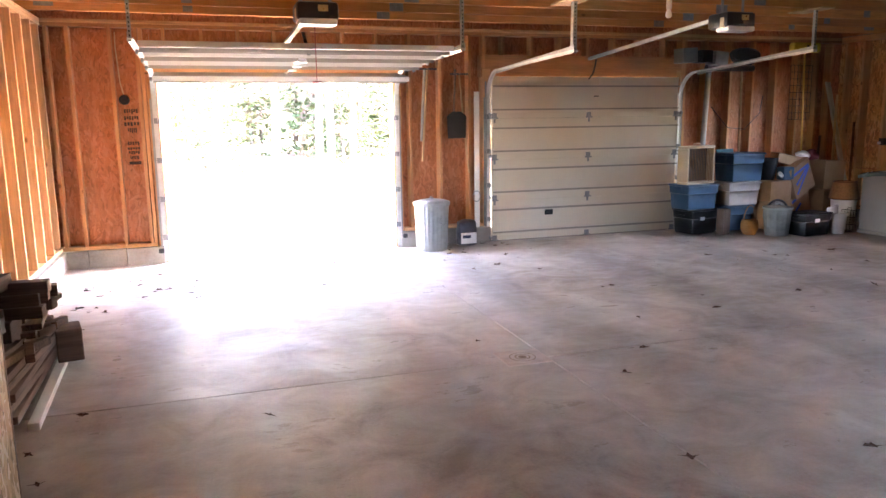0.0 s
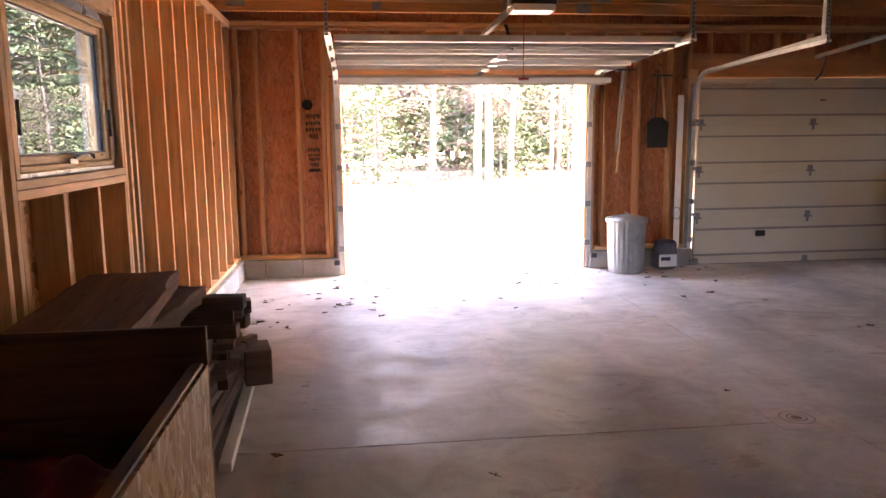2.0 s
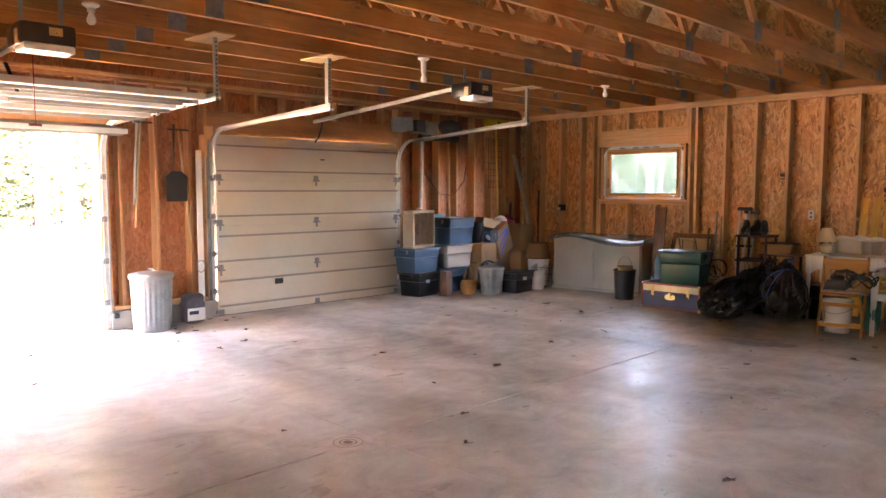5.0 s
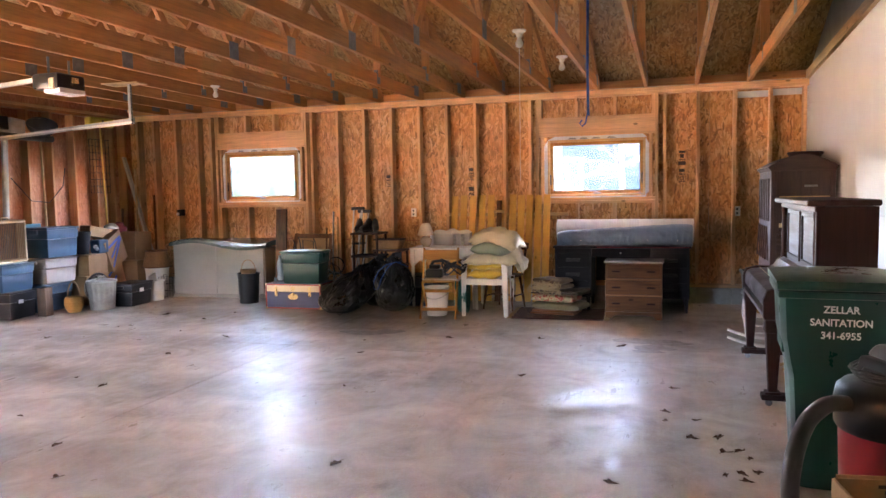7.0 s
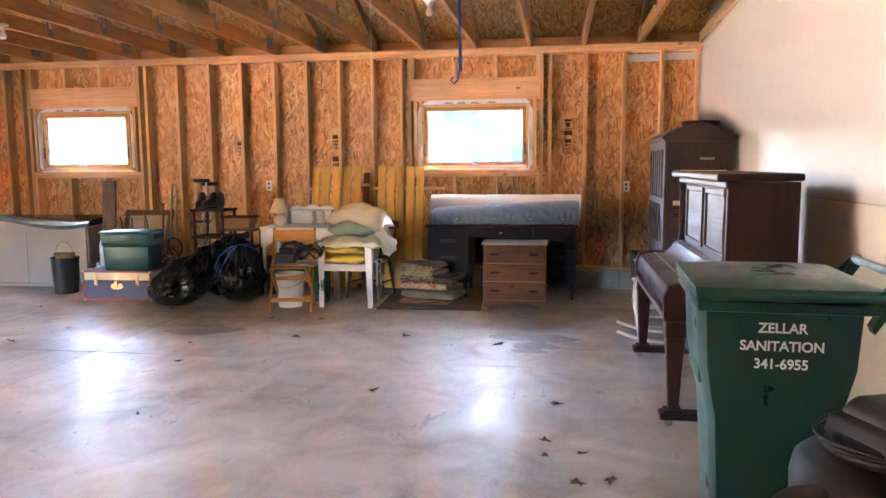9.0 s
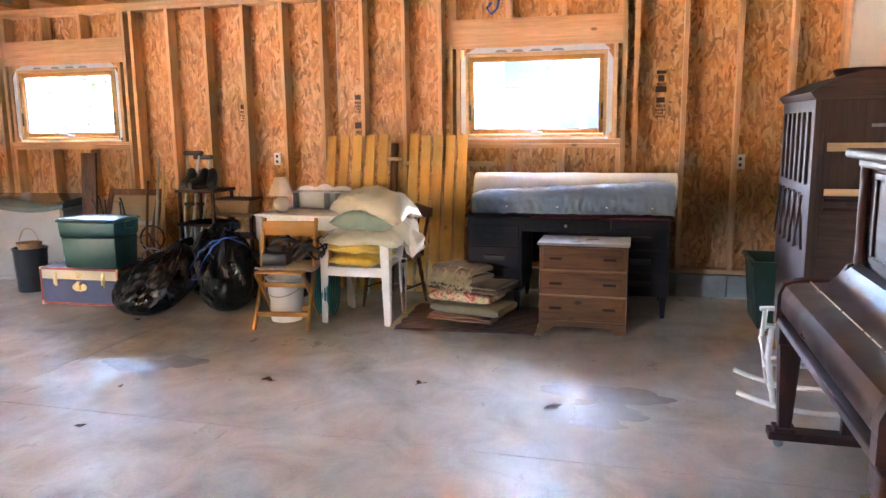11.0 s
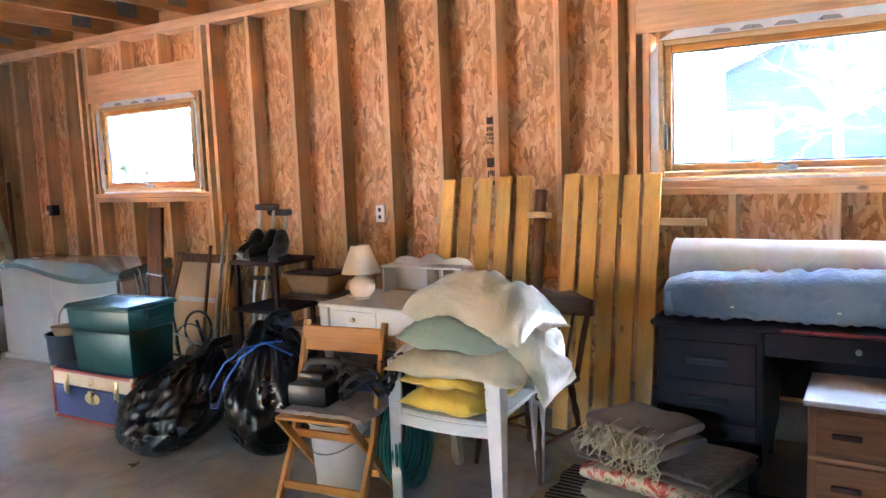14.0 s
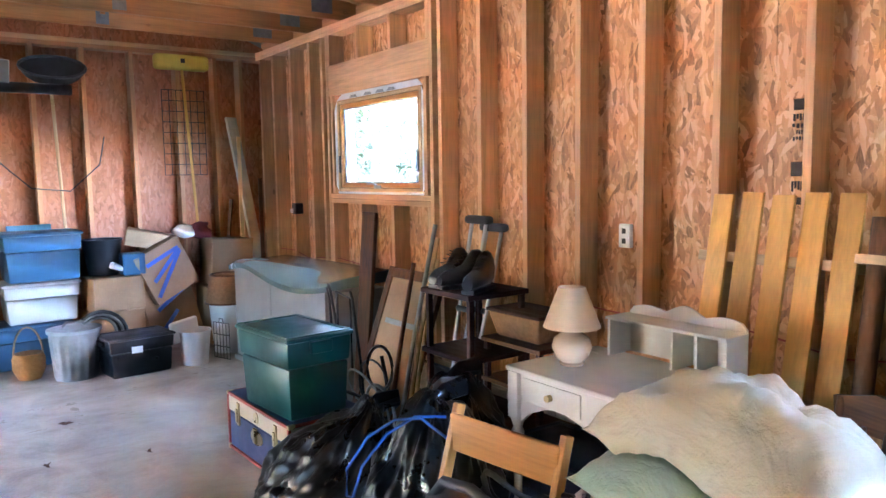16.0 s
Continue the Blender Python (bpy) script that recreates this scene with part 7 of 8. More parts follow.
def tool(label, x, ztop, zbot, dx, mat, head, w=0.014):
    t = thing("hand_tool", label, "garden tool", x, YF - 0.05, zbot, group="tools hung on the door wall")
    bm = B()
    tube(bm, [(dx, 0.02, 0.0), (dx * 0.5, 0.015, (ztop - zbot) * 0.5), (0, 0.0, ztop - zbot)], w, 8)
    part("handle", bm, mat, t, smooth=60)
    if head == "rake":
        bm = B()
        box(bm, -0.12, 0.12, -0.01, 0.01, ztop - zbot - 0.02, ztop - zbot + 0.0, 0.003)
        part("bar", bm, "black", t)
        for k in range(8):
            bm = B()
            bar(bm, (-0.11 + 0.031 * k, 0, ztop - zbot), (-0.11 + 0.031 * k, -0.06, ztop - zbot - 0.02), 0.006, 0.006)
            part("tine", bm, "black", t)
    if head == "shovel":
        bm = B()
        pts = [(-0.12, 0.0), (0.12, 0.0), (0.13, 0.28), (0.06, 0.34), (-0.06, 0.34), (-0.13, 0.28)]
        outline(bm, pts, 0.008, "y", -0.04)
        part("blade", bm, "black", t, "dark steel blade")
tool("long pale-handled rake hung on the wall", 3.20, 2.26, 1.10, -0.08, "pale_z", "rake")
tool("long grey-handled tool hung on the wall", 3.16, 2.24, 1.35, -0.05, "galv", "", 0.018)
tool("dark shovel hung with its blade down", 3.57, 2.25, 1.38, -0.03, "grey_z", "shovel")
tool("pale-handled tool hung on the wall", 3.62, 2.2, 0.93, 0.13, "pale_z", "rake", 0.012)
bd = thing("white_board", "narrow white board standing by the door post", "plank", 3.86, YF - 0.03, 0.2)
bx("board", "drywall", bd, -0.035, 0.035, -0.02, 0.0, 0.0, 1.77, 0.003)
cbx = thing("wire_coil", "loop of wire hung low on the post", "wire", 3.84, YF - 0.08, 0.62)
bm = B()
tube(bm, [(0.05 * math.cos(a), 0.0, 0.07 * math.sin(a)) for a in [2 * math.pi * j / 16 for j in range(17)]], 0.006, 6)
part("loop", bm, "galv", cbx)
bx("note", "white_label", cbx, -0.03, 0.03, 0.02, 0.024, 0.02, 0.07, 0)

# the pile in the corner
M["palegrey"] = plain("pale_tote_plastic", (0.46, 0.43, 0.38), 0.45, 0, 0.3, 4, 0.1)
fan = thing("box_fan", "cream box fan with dark grille", "fan", 6.90, 8.62, 0.70, 14)
bm = B()
for a in ((-0.28, 0.28, -0.09, 0.09, 0.0, 0.035), (-0.28, 0.28, -0.09, 0.09, 0.485, 0.52), (-0.28, -0.245, -0.09, 0.09, 0.036, 0.484), (0.245, 0.28, -0.09, 0.09, 0.036, 0.484)):
    box(bm, *a, 0.012)
part("housing", bm, "cream", fan, smooth=40)
bx("backing", "darkgrey", fan, -0.244, 0.244, 0.02, 0.03, 0.036, 0.484)
for k in range(15):
    bm = B()
    x = -0.225 + 0.45 * k / 14
    rod(bm, (x, -0.088, 0.036), (x, -0.088, 0.484), 0.004, seg=6)
    part("grille_bar", bm, "wicker", fan)
bm = B()
for a in range(5):
    m = Matrix.Translation((0, -0.02, 0.26)) @ Matrix.Rotation(2 * math.pi * a / 5, 4, "Y") @ Matrix.Rotation(0.5, 4, "Z")
    box(bm, 0.03, 0.2, -0.004, 0.004, -0.05, 0.05, 0.003, m)
part("blades", bm, "darkgrey", fan)
bm = B()
tube(bm, [(-0.07, 0, 0.52), (-0.06, 0, 0.55), (0.06, 0, 0.55), (0.07, 0, 0.52)], 0.008, 8)
part("handle", bm, "cream", fan, smooth=50)

def tote_y(*a, **k):
    """A tote that faces the room from the door wall."""
    return tote(*a, **k)
tote_y("black plastic tote with pale handle tag on the floor", "black", 7.0, 8.72, 0.0, 100, 0.52, 0.40, 0.345)
tote_y("blue plastic tote stacked on a black one", "blue", 6.95, 8.72, 0.3465, 96, 0.56, 0.42, 0.345)
tg = thing("tote_tag", "small white label stuck on a black tote", "label", 6.95, 8.495, 0.20)
bx("tag", "white_label", tg, -0.035, 0.035, -0.004, 0.0, 0.0, 0.045, 0.001)
tote_y("blue plastic tote on the floor behind a basket", "blue", 7.62, 8.80, 0.0, 95, 0.62, 0.40, 0.36)
tote_y("pale translucent tote stacked on a blue one", "palegrey", 7.72, 8.80, 0.362, 92, 0.58, 0.42, 0.33, lidmat="palegrey")
tb = tote_y("open blue tote tipped forwards on a white one", "blue", 7.74, 8.78, 0.70, 94, 0.60, 0.42, 0.40)
bm = B()
box(bm, 0.14, 0.16, -0.2, 0.15, 0.36, 0.50, 0.004, pose(0, 0, 0, 0, 16, 8))
part("contents", bm, plain("bright_blue_sheet", (0.08, 0.30, 0.48), 0.5), tb, "bright blue folder")
ps = thing("post_offcut", "short weathered timber post on the floor", "timber", 7.22, 8.40, 0.0, 8)
bx("post", "grey_z", ps, -0.07, 0.07, -0.06, 0.06, 0.0, 0.36, 0.008)
ob2 = thing("basket", "round orange basket with tall hoop handle", "basket", 7.56, 8.28, 0.0)
bm = B()
lathe(bm, [(0.0001, 0), (0.08, 0), (0.115, 0.08), (0.115, 0.16), (0.10, 0.2), (0.09, 0.2), (0.0001, 0.12)], 24)
part("body", bm, plain("orange_cane", (0.42, 0.20, 0.05), 0.7, 0, 0.5, 40, 0.5), ob2, smooth=50)
bm = B()
tube(bm, [(0.10 * math.cos(math.pi * k / 12), 0, 0.18 + 0.22 * math.sin(math.pi * k / 12)) for k in range(13)], 0.008, 6)
part("handle", bm, "wicker", ob2, smooth=50)
gp = bucket("grey galvanized pail with lid and ribs", plain("dull_zinc", (0.30, 0.30, 0.28), 0.6, 0.5, 0.5, 9, 0.3), 7.86, 8.10, 0.15, 0.18, 0.36, ribs=16, handle=None, name="pail")
bm = B()
lathe(bm, [(0.195, 0.36), (0.195, 0.385), (0.1, 0.40), (0.0001, 0.402)], 30)
part("lid", bm, "galv", gp, smooth=50)
bm = B()
tube(bm, [(-0.08, 0, 0.40), (-0.05, 0, 0.43), (0.05, 0, 0.43), (0.08, 0, 0.40)], 0.012, 8)
part("handle", bm, "galv", gp, smooth=50)
tote_y("low black plastic tote with snap lid", "black", 8.27, 7.98, 0.0, 97, 0.52, 0.36, 0.31, lidmat="darkgrey")
tg = thing("tote_tag", "small white label stuck on a black tote", "label", 8.24, 7.782, 0.19)
bx("tag", "white_label", tg, -0.04, 0.04, -0.004, 0.0, 0.0, 0.05, 0.001)
hb = thing("hose_bundle", "grey hose bundle in a loop behind the totes", "hose", 8.1, 8.38, 0.0)
for k in range(4):
    bm = B()
    r = 0.2 - 0.02 * k
    tube(bm, [(r * math.cos(a), 0.03 * k, 0.24 + r * math.sin(a)) for a in [2 * math.pi * j / 22 for j in range(23)]], 0.016, 8)
    part("loop", bm, "galv" if k % 2 else "darkgrey", hb, smooth=60)
bucket("white plastic bucket holding white rags", "whiteplastic", 8.72, 7.93, 0.10, 0.13, 0.27, handle=None)
rg = thing("cooler_panel", "rounded white plastic panel standing in a bucket", "panel", 8.66, 7.94, 0.2)
bm = B()
box(bm, -0.13, 0.12, -0.02, 0.02, 0.0, 0.18, 0.02, pose(0, 0, 0, 0, -8, 15))
part("panel", bm, "whiteplastic", rg, smooth=50)
bucket("tall white plastic bucket under a cane lampshade", "whiteplastic", 9.12, 8.22, 0.14, 0.17, 0.42, handle=None)
# a loose cane lampshade, filed under baskets
ws = thing("cane_basket", "tapered brown cane lampshade set on a white bucket", "basket", 9.12, 8.22, 0.434)
bm = B()
lathe(bm, [(0.20, 0.0), (0.15, 0.24), (0.145, 0.24), (0.195, 0.0)], 36)
part("shade", bm, "wicker", ws, smooth=50)
bm = B()
for z, r in ((0.0, 0.2), (0.24, 0.15)):
    tube(bm, [(r * math.cos(a), r * math.sin(a), z) for a in [2 * math.pi * j / 30 for j in range(31)]], 0.008, 6)
    part("rim", bm, "brown_z", ws, smooth=50)
    bm = B()
wr = thing("wire_rack", "small black wire rack standing on the floor", "wire rack", 8.95, 7.95, 0.0, 20)
bm = B()
for k in range(6):
    tube(bm, [(0, -0.1 + 0.04 * k, 0.0), (0, -0.1 + 0.04 * k, 0.30)], 0.003, 5)
for z in (0.0, 0.1, 0.2, 0.30):
    tube(bm, [(0, -0.1, z + 0.004), (0, 0.1, z + 0.004)], 0.004, 5)
tube(bm, [(0, -0.03, 0.30), (0, -0.02, 0.34), (0, 0.02, 0.34), (0, 0.03, 0.30)], 0.004, 5)
part("wire", bm, "black", wr)


def carton(label, x, y, z, rz, w, d, h, ry=0, rx=0, tape=None):
    t = thing("cardboard_box", label, "cardboard box", x, y, z, rz, "cardboard boxes in the corner")
    t.rotation_euler = Euler((radians(rx), radians(ry), radians(rz)))
    bx("body", "card", t, -w / 2, w / 2, -d / 2, d / 2, 0, h, 0.006)
    bm = B()
    box(bm, -w / 2 - 0.002, -0.002, -d / 2, d / 2, h + 0.0005, h + 0.005, 0.001, pose(0, 0, 0, 0, 0.5, 0))
    box(bm, 0.002, w / 2 + 0.002, -d / 2, d / 2, h + 0.0005, h + 0.005, 0.001)
    part("flap", bm, "card", t)
    if tape:
        bm = B()
        for a in tape:
            bar(bm, (a[0], -d / 2 - 0.002, a[1]), (a[2], -d / 2 - 0.002, a[3]), 0.003, 0.035)
        part("tape", bm, plain("blue_tape", (0.05, 0.12, 0.5), 0.4), t, "blue tape")
    return t
carton("brown cardboard box on the floor", 8.26, 8.72, 0.0, 4, 0.44, 0.36, 0.40)
carton("brown cardboard box stacked on another", 8.27, 8.70, 0.407, 8, 0.42, 0.34, 0.28)
bkt2 = bucket("dark plastic tub full of odds and ends", "black", 8.22, 8.78, 0.12, 0.16, 0.30, z=0.695, handle=None, name="tub")
bt = thing("blue_can", "small blue container tucked behind the tub", "container", 8.42, 8.62, 0.695)
bx("body", "blue", bt, -0.09, 0.1, -0.08, 0.08, 0, 0.19, 0.02)
sp = thing("white_bottle", "white bottle lying across the box", "bottle", 8.24, 8.52, 0.70, 30)
bm = B()
tube(bm, [(0, 0, 0.10), (0.12, 0, 0.05), (0.2, 0, 0.03)], 0.03, 10, 0.012)
part("body", bm, "whiteplastic", sp, smooth=50)
carton("tall taped carton leaning in the corner", 8.82, 8.80, 0.03, 6, 0.46, 0.22, 0.62, ry=-14, tape=((-0.12, 0.35, 0.15, 0.47), (-0.20, 0.1, 0.05, 0.30), (-0.1, 0.48, 0.18, 0.5)))
carton("flattened carton leaning over the pile", 8.80, 8.66, 0.5, 10, 0.44, 0.12, 0.46, ry=-26, tape=((-0.15, 0.2, 0.18, 0.36), (-0.18, 0.06, 0.18, 0.34), (-0.15, 0.36, 0.18, 0.37)))
carton("small open carton on top of the pile", 8.62, 8.84, 0.90, -16, 0.40, 0.26, 0.14, ry=12)
carton("cardboard box behind the lampshade", 9.25, 8.72, 0.0, 0, 0.40, 0.40, 0.52)
carton("large open carton standing in the corner", 9.28, 8.74, 0.528, 4, 0.40, 0.30, 0.42, ry=3)
rg2 = thing("rag_bundle", "white cap and red cloth heaped on the boxes", "cloth", 8.95, 8.86, 1.03)
bm = B()
bmesh.ops.create_icosphere(bm, subdivisions=3, radius=0.09)
for v in bm.verts:
    v.co = Vector((v.co.x * 1.2, v.co.y, v.co.z * 0.7)) * (1 + 0.3 * noise.noise(v.co * 14))
part("cap", bm, "whitecloth", rg2, smooth=70)
bm = B()
bmesh.ops.create_icosphere(bm, subdivisions=3, radius=0.1)
for v in bm.verts:
    v.co = Vector((v.co.x * 1.1 + 0.15, v.co.y, v.co.z * 0.8)) * (1 + 0.3 * noise.noise(v.co * 14))
part("red_cloth", bm, plain("maroon_cloth", (0.15, 0.02, 0.02), 0.9), rg2, "dark red cloth", smooth=70)

# leaning plank, and what hangs on the wall
wp = thing("plank", "long grey-white plank leaning into the corner", "plank", 9.69, 8.55, 0.0)
bm = B()
bar(bm, (-0.02, 0.02, 0.02), (-0.19, 0.5, 2.10), 0.12, 0.03, bevel=0.004)
part("board", bm, plain("greyed_paint", (0.56, 0.52, 0.45), 0.7, 0, 0.4, 6, 0.2), wp)
for k, (x, y0, x1, z1, mt) in enumerate(((9.60, 8.6, 9.66, 1.5, "brown_z"), (9.5, 8.85, 9.62, 1.9, "pale_z"), (9.3, 9.0, 9.5, 1.3, "grey_z"))):
    s = thing("lath", "thin wooden lath leaning in the corner", "lath", x, y0, 0.0, group="laths in the corner")
    bm = B()
    bar(bm, (0, 0, 0.01), (x1 - x, 0.12, z1), 0.035, 0.015)
    part("lath", bm, mt, s)
br = thing("push_broom", "yellow bristled snow broom hung head up on the wall", "broom", 9.06, YF - 0.05, 1.05)
bm = B()
box(bm, -0.25, 0.25, -0.08, 0.04, 1.48, 1.62, 0.03)
part("head", bm, plain("yellow_foam", (0.55, 0.42, 0.06), 0.8, 0, 0.3, 9, 0.3), br, "yellow foam head", smooth=50)
bm = B()
tube(bm, [(0.10, 0.02, 0.0), (0.0, -0.02, 1.55)], 0.014, 8)
part("handle", bm, "yellow_z", br, smooth=60)
bx("logo_block", "black", br, -0.02, 0.02, -0.085, -0.078, 1.54, 1.58, 0.002)
gr = thing("wall_rack", "black wire grid rack hung on the wall", "wire rack", 9.08, YF - 0.015, 1.55)
bm = B()
for k in range(7):
    rod(bm, (-0.2 + 0.066 * k, 0, 0.0), (-0.2 + 0.066 * k, 0, 0.8), 0.004, seg=5)
for k in range(9):
    rod(bm, (-0.2, -0.004, 0.1 * k), (0.2, -0.004, 0.1 * k), 0.004, seg=5)
part("wire", bm, "black", gr)
dp = thing("stovepipe", "long grey metal pipe standing against the wall", "pipe", 7.36, YF - 0.10, 0.0, 0)
bm = B()
tube(bm, [(-0.10, 0, 0.02), (0.02, 0.02, 2.32)], 0.038, 14)
part("pipe", bm, "galv", dp, smooth=60)
bk3 = thing("hanging_net", "round dark fishing net hung on a pole", "net", 7.95, YF - 0.07, 0.9)
bm = B()
tube(bm, [(0.05, 0.02, 0.0), (0.0, 0.0, 1.45)], 0.014, 8)
part("pole", bm, "pale_z", bk3, smooth=60)
bm = B()
outline(bm, [(0.02 + 0.25 * math.cos(math.pi * 2 * k / 20), 1.58 + (0.10 if k < 10 else 0.16) * math.sin(math.pi * 2 * k / 20)) for k in range(20)], 0.02, "y", -0.03)
for r in (0.26,):
    tube(bm, [(0.02 + r * math.cos(a), -0.03, 1.58 + 0.09 * math.sin(a) * r / 0.26) for a in [2 * math.pi * j / 22 for j in range(23)]], 0.012, 6)
part("hoop", bm, "darkgrey", bk3, smooth=60)
bm = B()
tube(bm, [(-0.5, 0.0, 0.85), (-0.2, 0.0, 0.55), (0.1, 0.0, 0.52), (0.35, 0.0, 0.75), (0.4, 0, 1.0)], 0.006, 6)
part("wire", bm, "black", bk3, smooth=60)
mb = thing("metal_shelf_goods", "grey sheet metal boxes wedged above the door track", "metal box", 7.05, YF - 0.12, 2.36)
for k, (x, w, h, mtl) in enumerate(((-0.10, 0.26, 0.20, "galv"), (0.20, 0.2, 0.17, "darkgrey"), (0.46, 0.24, 0.19, "galv"))):
    bx("box", mtl, mb, x - w / 2, x + w / 2, -0.1, 0.1, 0.0, h, 0.01, m=pose(0, 0, 0, 0, 4 * (k - 1), 6))
bm = B()
rod(bm, (0.25, 0, -0.07), (1.05, 0, -0.07), 0.045, seg=16)
part("pipe", bm, "darkgrey", mb, smooth=50)
# ---------- things along the drywall ----------
# wardrobe
wd = thing("wardrobe", "tall dark wardrobe with arched top and fretwork front", "wardrobe", 7.92, -0.33, 0.0)
# front faces +y; width along x
bx("body", "wardrobe_z", wd, 0.02, 1.0, -0.32, 0.26, 0.06, 1.62, 0.006)
bm = B()
pts = [(-0.32, 1.62), (0.26, 1.62), (0.29, 1.66)] + [(0.26 - 0.58 * k / 12, 1.68 + 0.10 * math.sin(math.pi * k / 12)) for k in range(13)] + [(-0.35, 1.66)]
outline(bm, pts, 1.04, "x", 0.0)
part("cornice", bm, "wardrobe_y", wd)
for k in range(6):
    x = 0.0
    bx("slat", "wardrobe_z", wd, 0.08 + 0.15 * k, 0.12 + 0.15 * k, 0.262, 0.28, 1.12, 1.55, 0.002)
bx("side_panel", "wardrobe_y", wd, 0.010, 0.0195, -0.27, 0.20, 0.1, 1.0, 0.003, "bare brown lower panel")
bx("stile", "wardrobe_z", wd, 0.0, 0.0195, 0.205, 0.26, 0.06, 1.62, 0.003)
bx("stile", "wardrobe_z", wd, 0.0, 0.0195, -0.32, -0.275, 0.06, 1.62, 0.003)
for k in range(5):
    for xa, xb, yy in ((0.1, 0.25, 0.268), (0.25, 0.1, 0.283)):
        bm = B()
        bar(bm, (xa + 0.17 * k, yy, 0.72), (xb + 0.17 * k, yy, 1.06), 0.014, 0.014)
        part("fret_bar", bm, "wardrobe_z", wd)
for z, hh, mt_ in ((1.37, 0.05, "pale_y"), (1.10, 0.04, "pale_y"), (1.045, 0.02, "dark_y"), (0.99, 0.02, "dark_y")):
    bx("rail", mt_, wd, 0.001, 0.0195, -0.27, 0.18, z - hh, z, 0.003, "bare wood cross rail")
bm = B()
box(bm, -0.006, 0.0, -0.16, -0.04, 1.46, 1.48, 0.003)
part("handle", bm, "plate", wd)
hw = thing("wicker_hamper_lid", "dark woven tray on top of the wardrobe", "basket", 8.6, -0.48, 1.75)
bm = B()
lathe(bm, [(0.0001, 0), (0.14, 0), (0.18, 0.07), (0.17, 0.08), (0.0001, 0.05)], 24)
part("body", bm, "dark_x", hw, smooth=50)

# upright piano: keys face +y
pn = thing("piano", "dark mahogany upright piano with closed keyboard lid", "piano", 5.20, -0.38, 0.0)
PL = 1.52
bx("case", "dark_x", pn, 0.03, PL - 0.03, 0.0, 0.30, 0.10, 1.33, 0.006)
for x0 in (0.0, PL - 0.035):
    bm = B()
    box(bm, x0, x0 + 0.035, 0.0, 0.36, 0.06, 1.33, 0.005)
    part("side", bm, "dark_z", pn)
bx("lid", "dark_x", pn, -0.03, PL + 0.03, -0.01, 0.42, 1.335, 1.375, 0.012)
bx("front_board", "dark_x", pn, 0.04, PL - 0.04, 0.301, 0.325, 0.86, 1.32, 0.004)
for k in range(2):
    a = 0.10 + (PL - 0.20) / 2 * k + 0.04
    b = a + (PL - 0.20) / 2 - 0.08
    bx("panel", "dark_x", pn, a + 0.03, b - 0.03, 0.3255, 0.329, 0.94, 1.24, 0.002)
    bm = B()
    for q in ((a, b, 1.25, 1.28), (a, b, 0.90, 0.93), (a, a + 0.03, 0.93, 1.25), (b - 0.03, b, 0.93, 1.25)):
        box(bm, q[0], q[1], 0.3255, 0.34, q[2], q[3], 0.005)
    part("moulding", bm, "dark_x", pn)
bx("cornice", "dark_x", pn, 0.0, PL, 0.301, 0.37, 1.295, 1.334, 0.01)
for x in (0.035, PL - 0.07):
    bm = B()
    lathe(bm, [(0.02, 0.0), (0.024, 0.03), (0.016, 0.06), (0.022, 0.2), (0.016, 0.36), (0.024, 0.4), (0.02, 0.43)], 14, (x + 0.018, 0.35, 0.87))
    part("pilaster", bm, "dark_z", pn, smooth=50)
# fall board with its S curve
bm = B()
prof = [(0.33, 0.62), (0.33, 0.87), (0.36, 0.885), (0.41, 0.87), (0.45, 0.82), (0.50, 0.79), (0.60, 0.785), (0.68, 0.78), (0.72, 0.765), (0.74, 0.73), (0.74, 0.66), (0.72, 0.635), (0.4, 0.62)]
outline(bm, [(0.33 + (u - 0.33) * 0.78, v) for u, v in prof], PL - 0.06, "x", 0.03)
MAHOGANY = plain("polished_mahogany", (0.035, 0.016, 0.012), 0.34, 0, 0.3, 3, 0.04)
MAHOGANY.node_tree.nodes["Principled BSDF"].inputs["Specular IOR Level"].default_value = 0.22
part("fallboard", bm, MAHOGANY, pn, "polished curved keyboard lid", smooth=35)
for x0 in (-0.005, PL - 0.05):
    bm = B()
    prof2 = [(0.30, 0.60), (0.30, 0.84), (0.40, 0.83), (0.46, 0.80), (0.62, 0.80), (0.73, 0.78), (0.76, 0.72), (0.76, 0.60)]
    outline(bm, [(0.33 + (u - 0.33) * 0.78, v) for u, v in prof2], 0.055, "x", x0)
    part("cheek", bm, "dark_x", pn, smooth=35)
bx("key_bed", "dark_x", pn, 0.0, PL, 0.3, 0.66, 0.585, 0.62, 0.008)
bx("lid_strip", "brass", pn, 0.06, PL - 0.06, 0.535, 0.54, 0.790, 0.793, 0)
for x in (0.03, PL - 0.03):
    bm = B()
    frustum(bm, 0.10, 0.50, 0.055, 0.055, 0.095, 0.095, 0.004, x, 0.60)
    box(bm, x - 0.055, x + 0.055, 0.545, 0.655, 0.50, 0.583, 0.008)
    box(bm, x - 0.048, x + 0.048, 0.552, 0.648, 0.085, 0.10, 0.004)
    part("leg", bm, "dark_z", pn, "tapered leg with carved cap")
    bx("toe_block", "dark_y", pn, x - 0.05, x + 0.05, 0.0, 0.67, 0.045, 0.084, 0.008)
    for y in (0.10, 0.62):
        bm = B()
        rod(bm, (x - 0.012, y, 0.022), (x + 0.012, y, 0.022), 0.022, seg=14)
        part("caster", bm, "plate", pn)
bx("kick_board", "dark_x", pn, 0.05, PL - 0.05, 0.301, 0.32, 0.12, 0.58, 0.004)
bm = B()
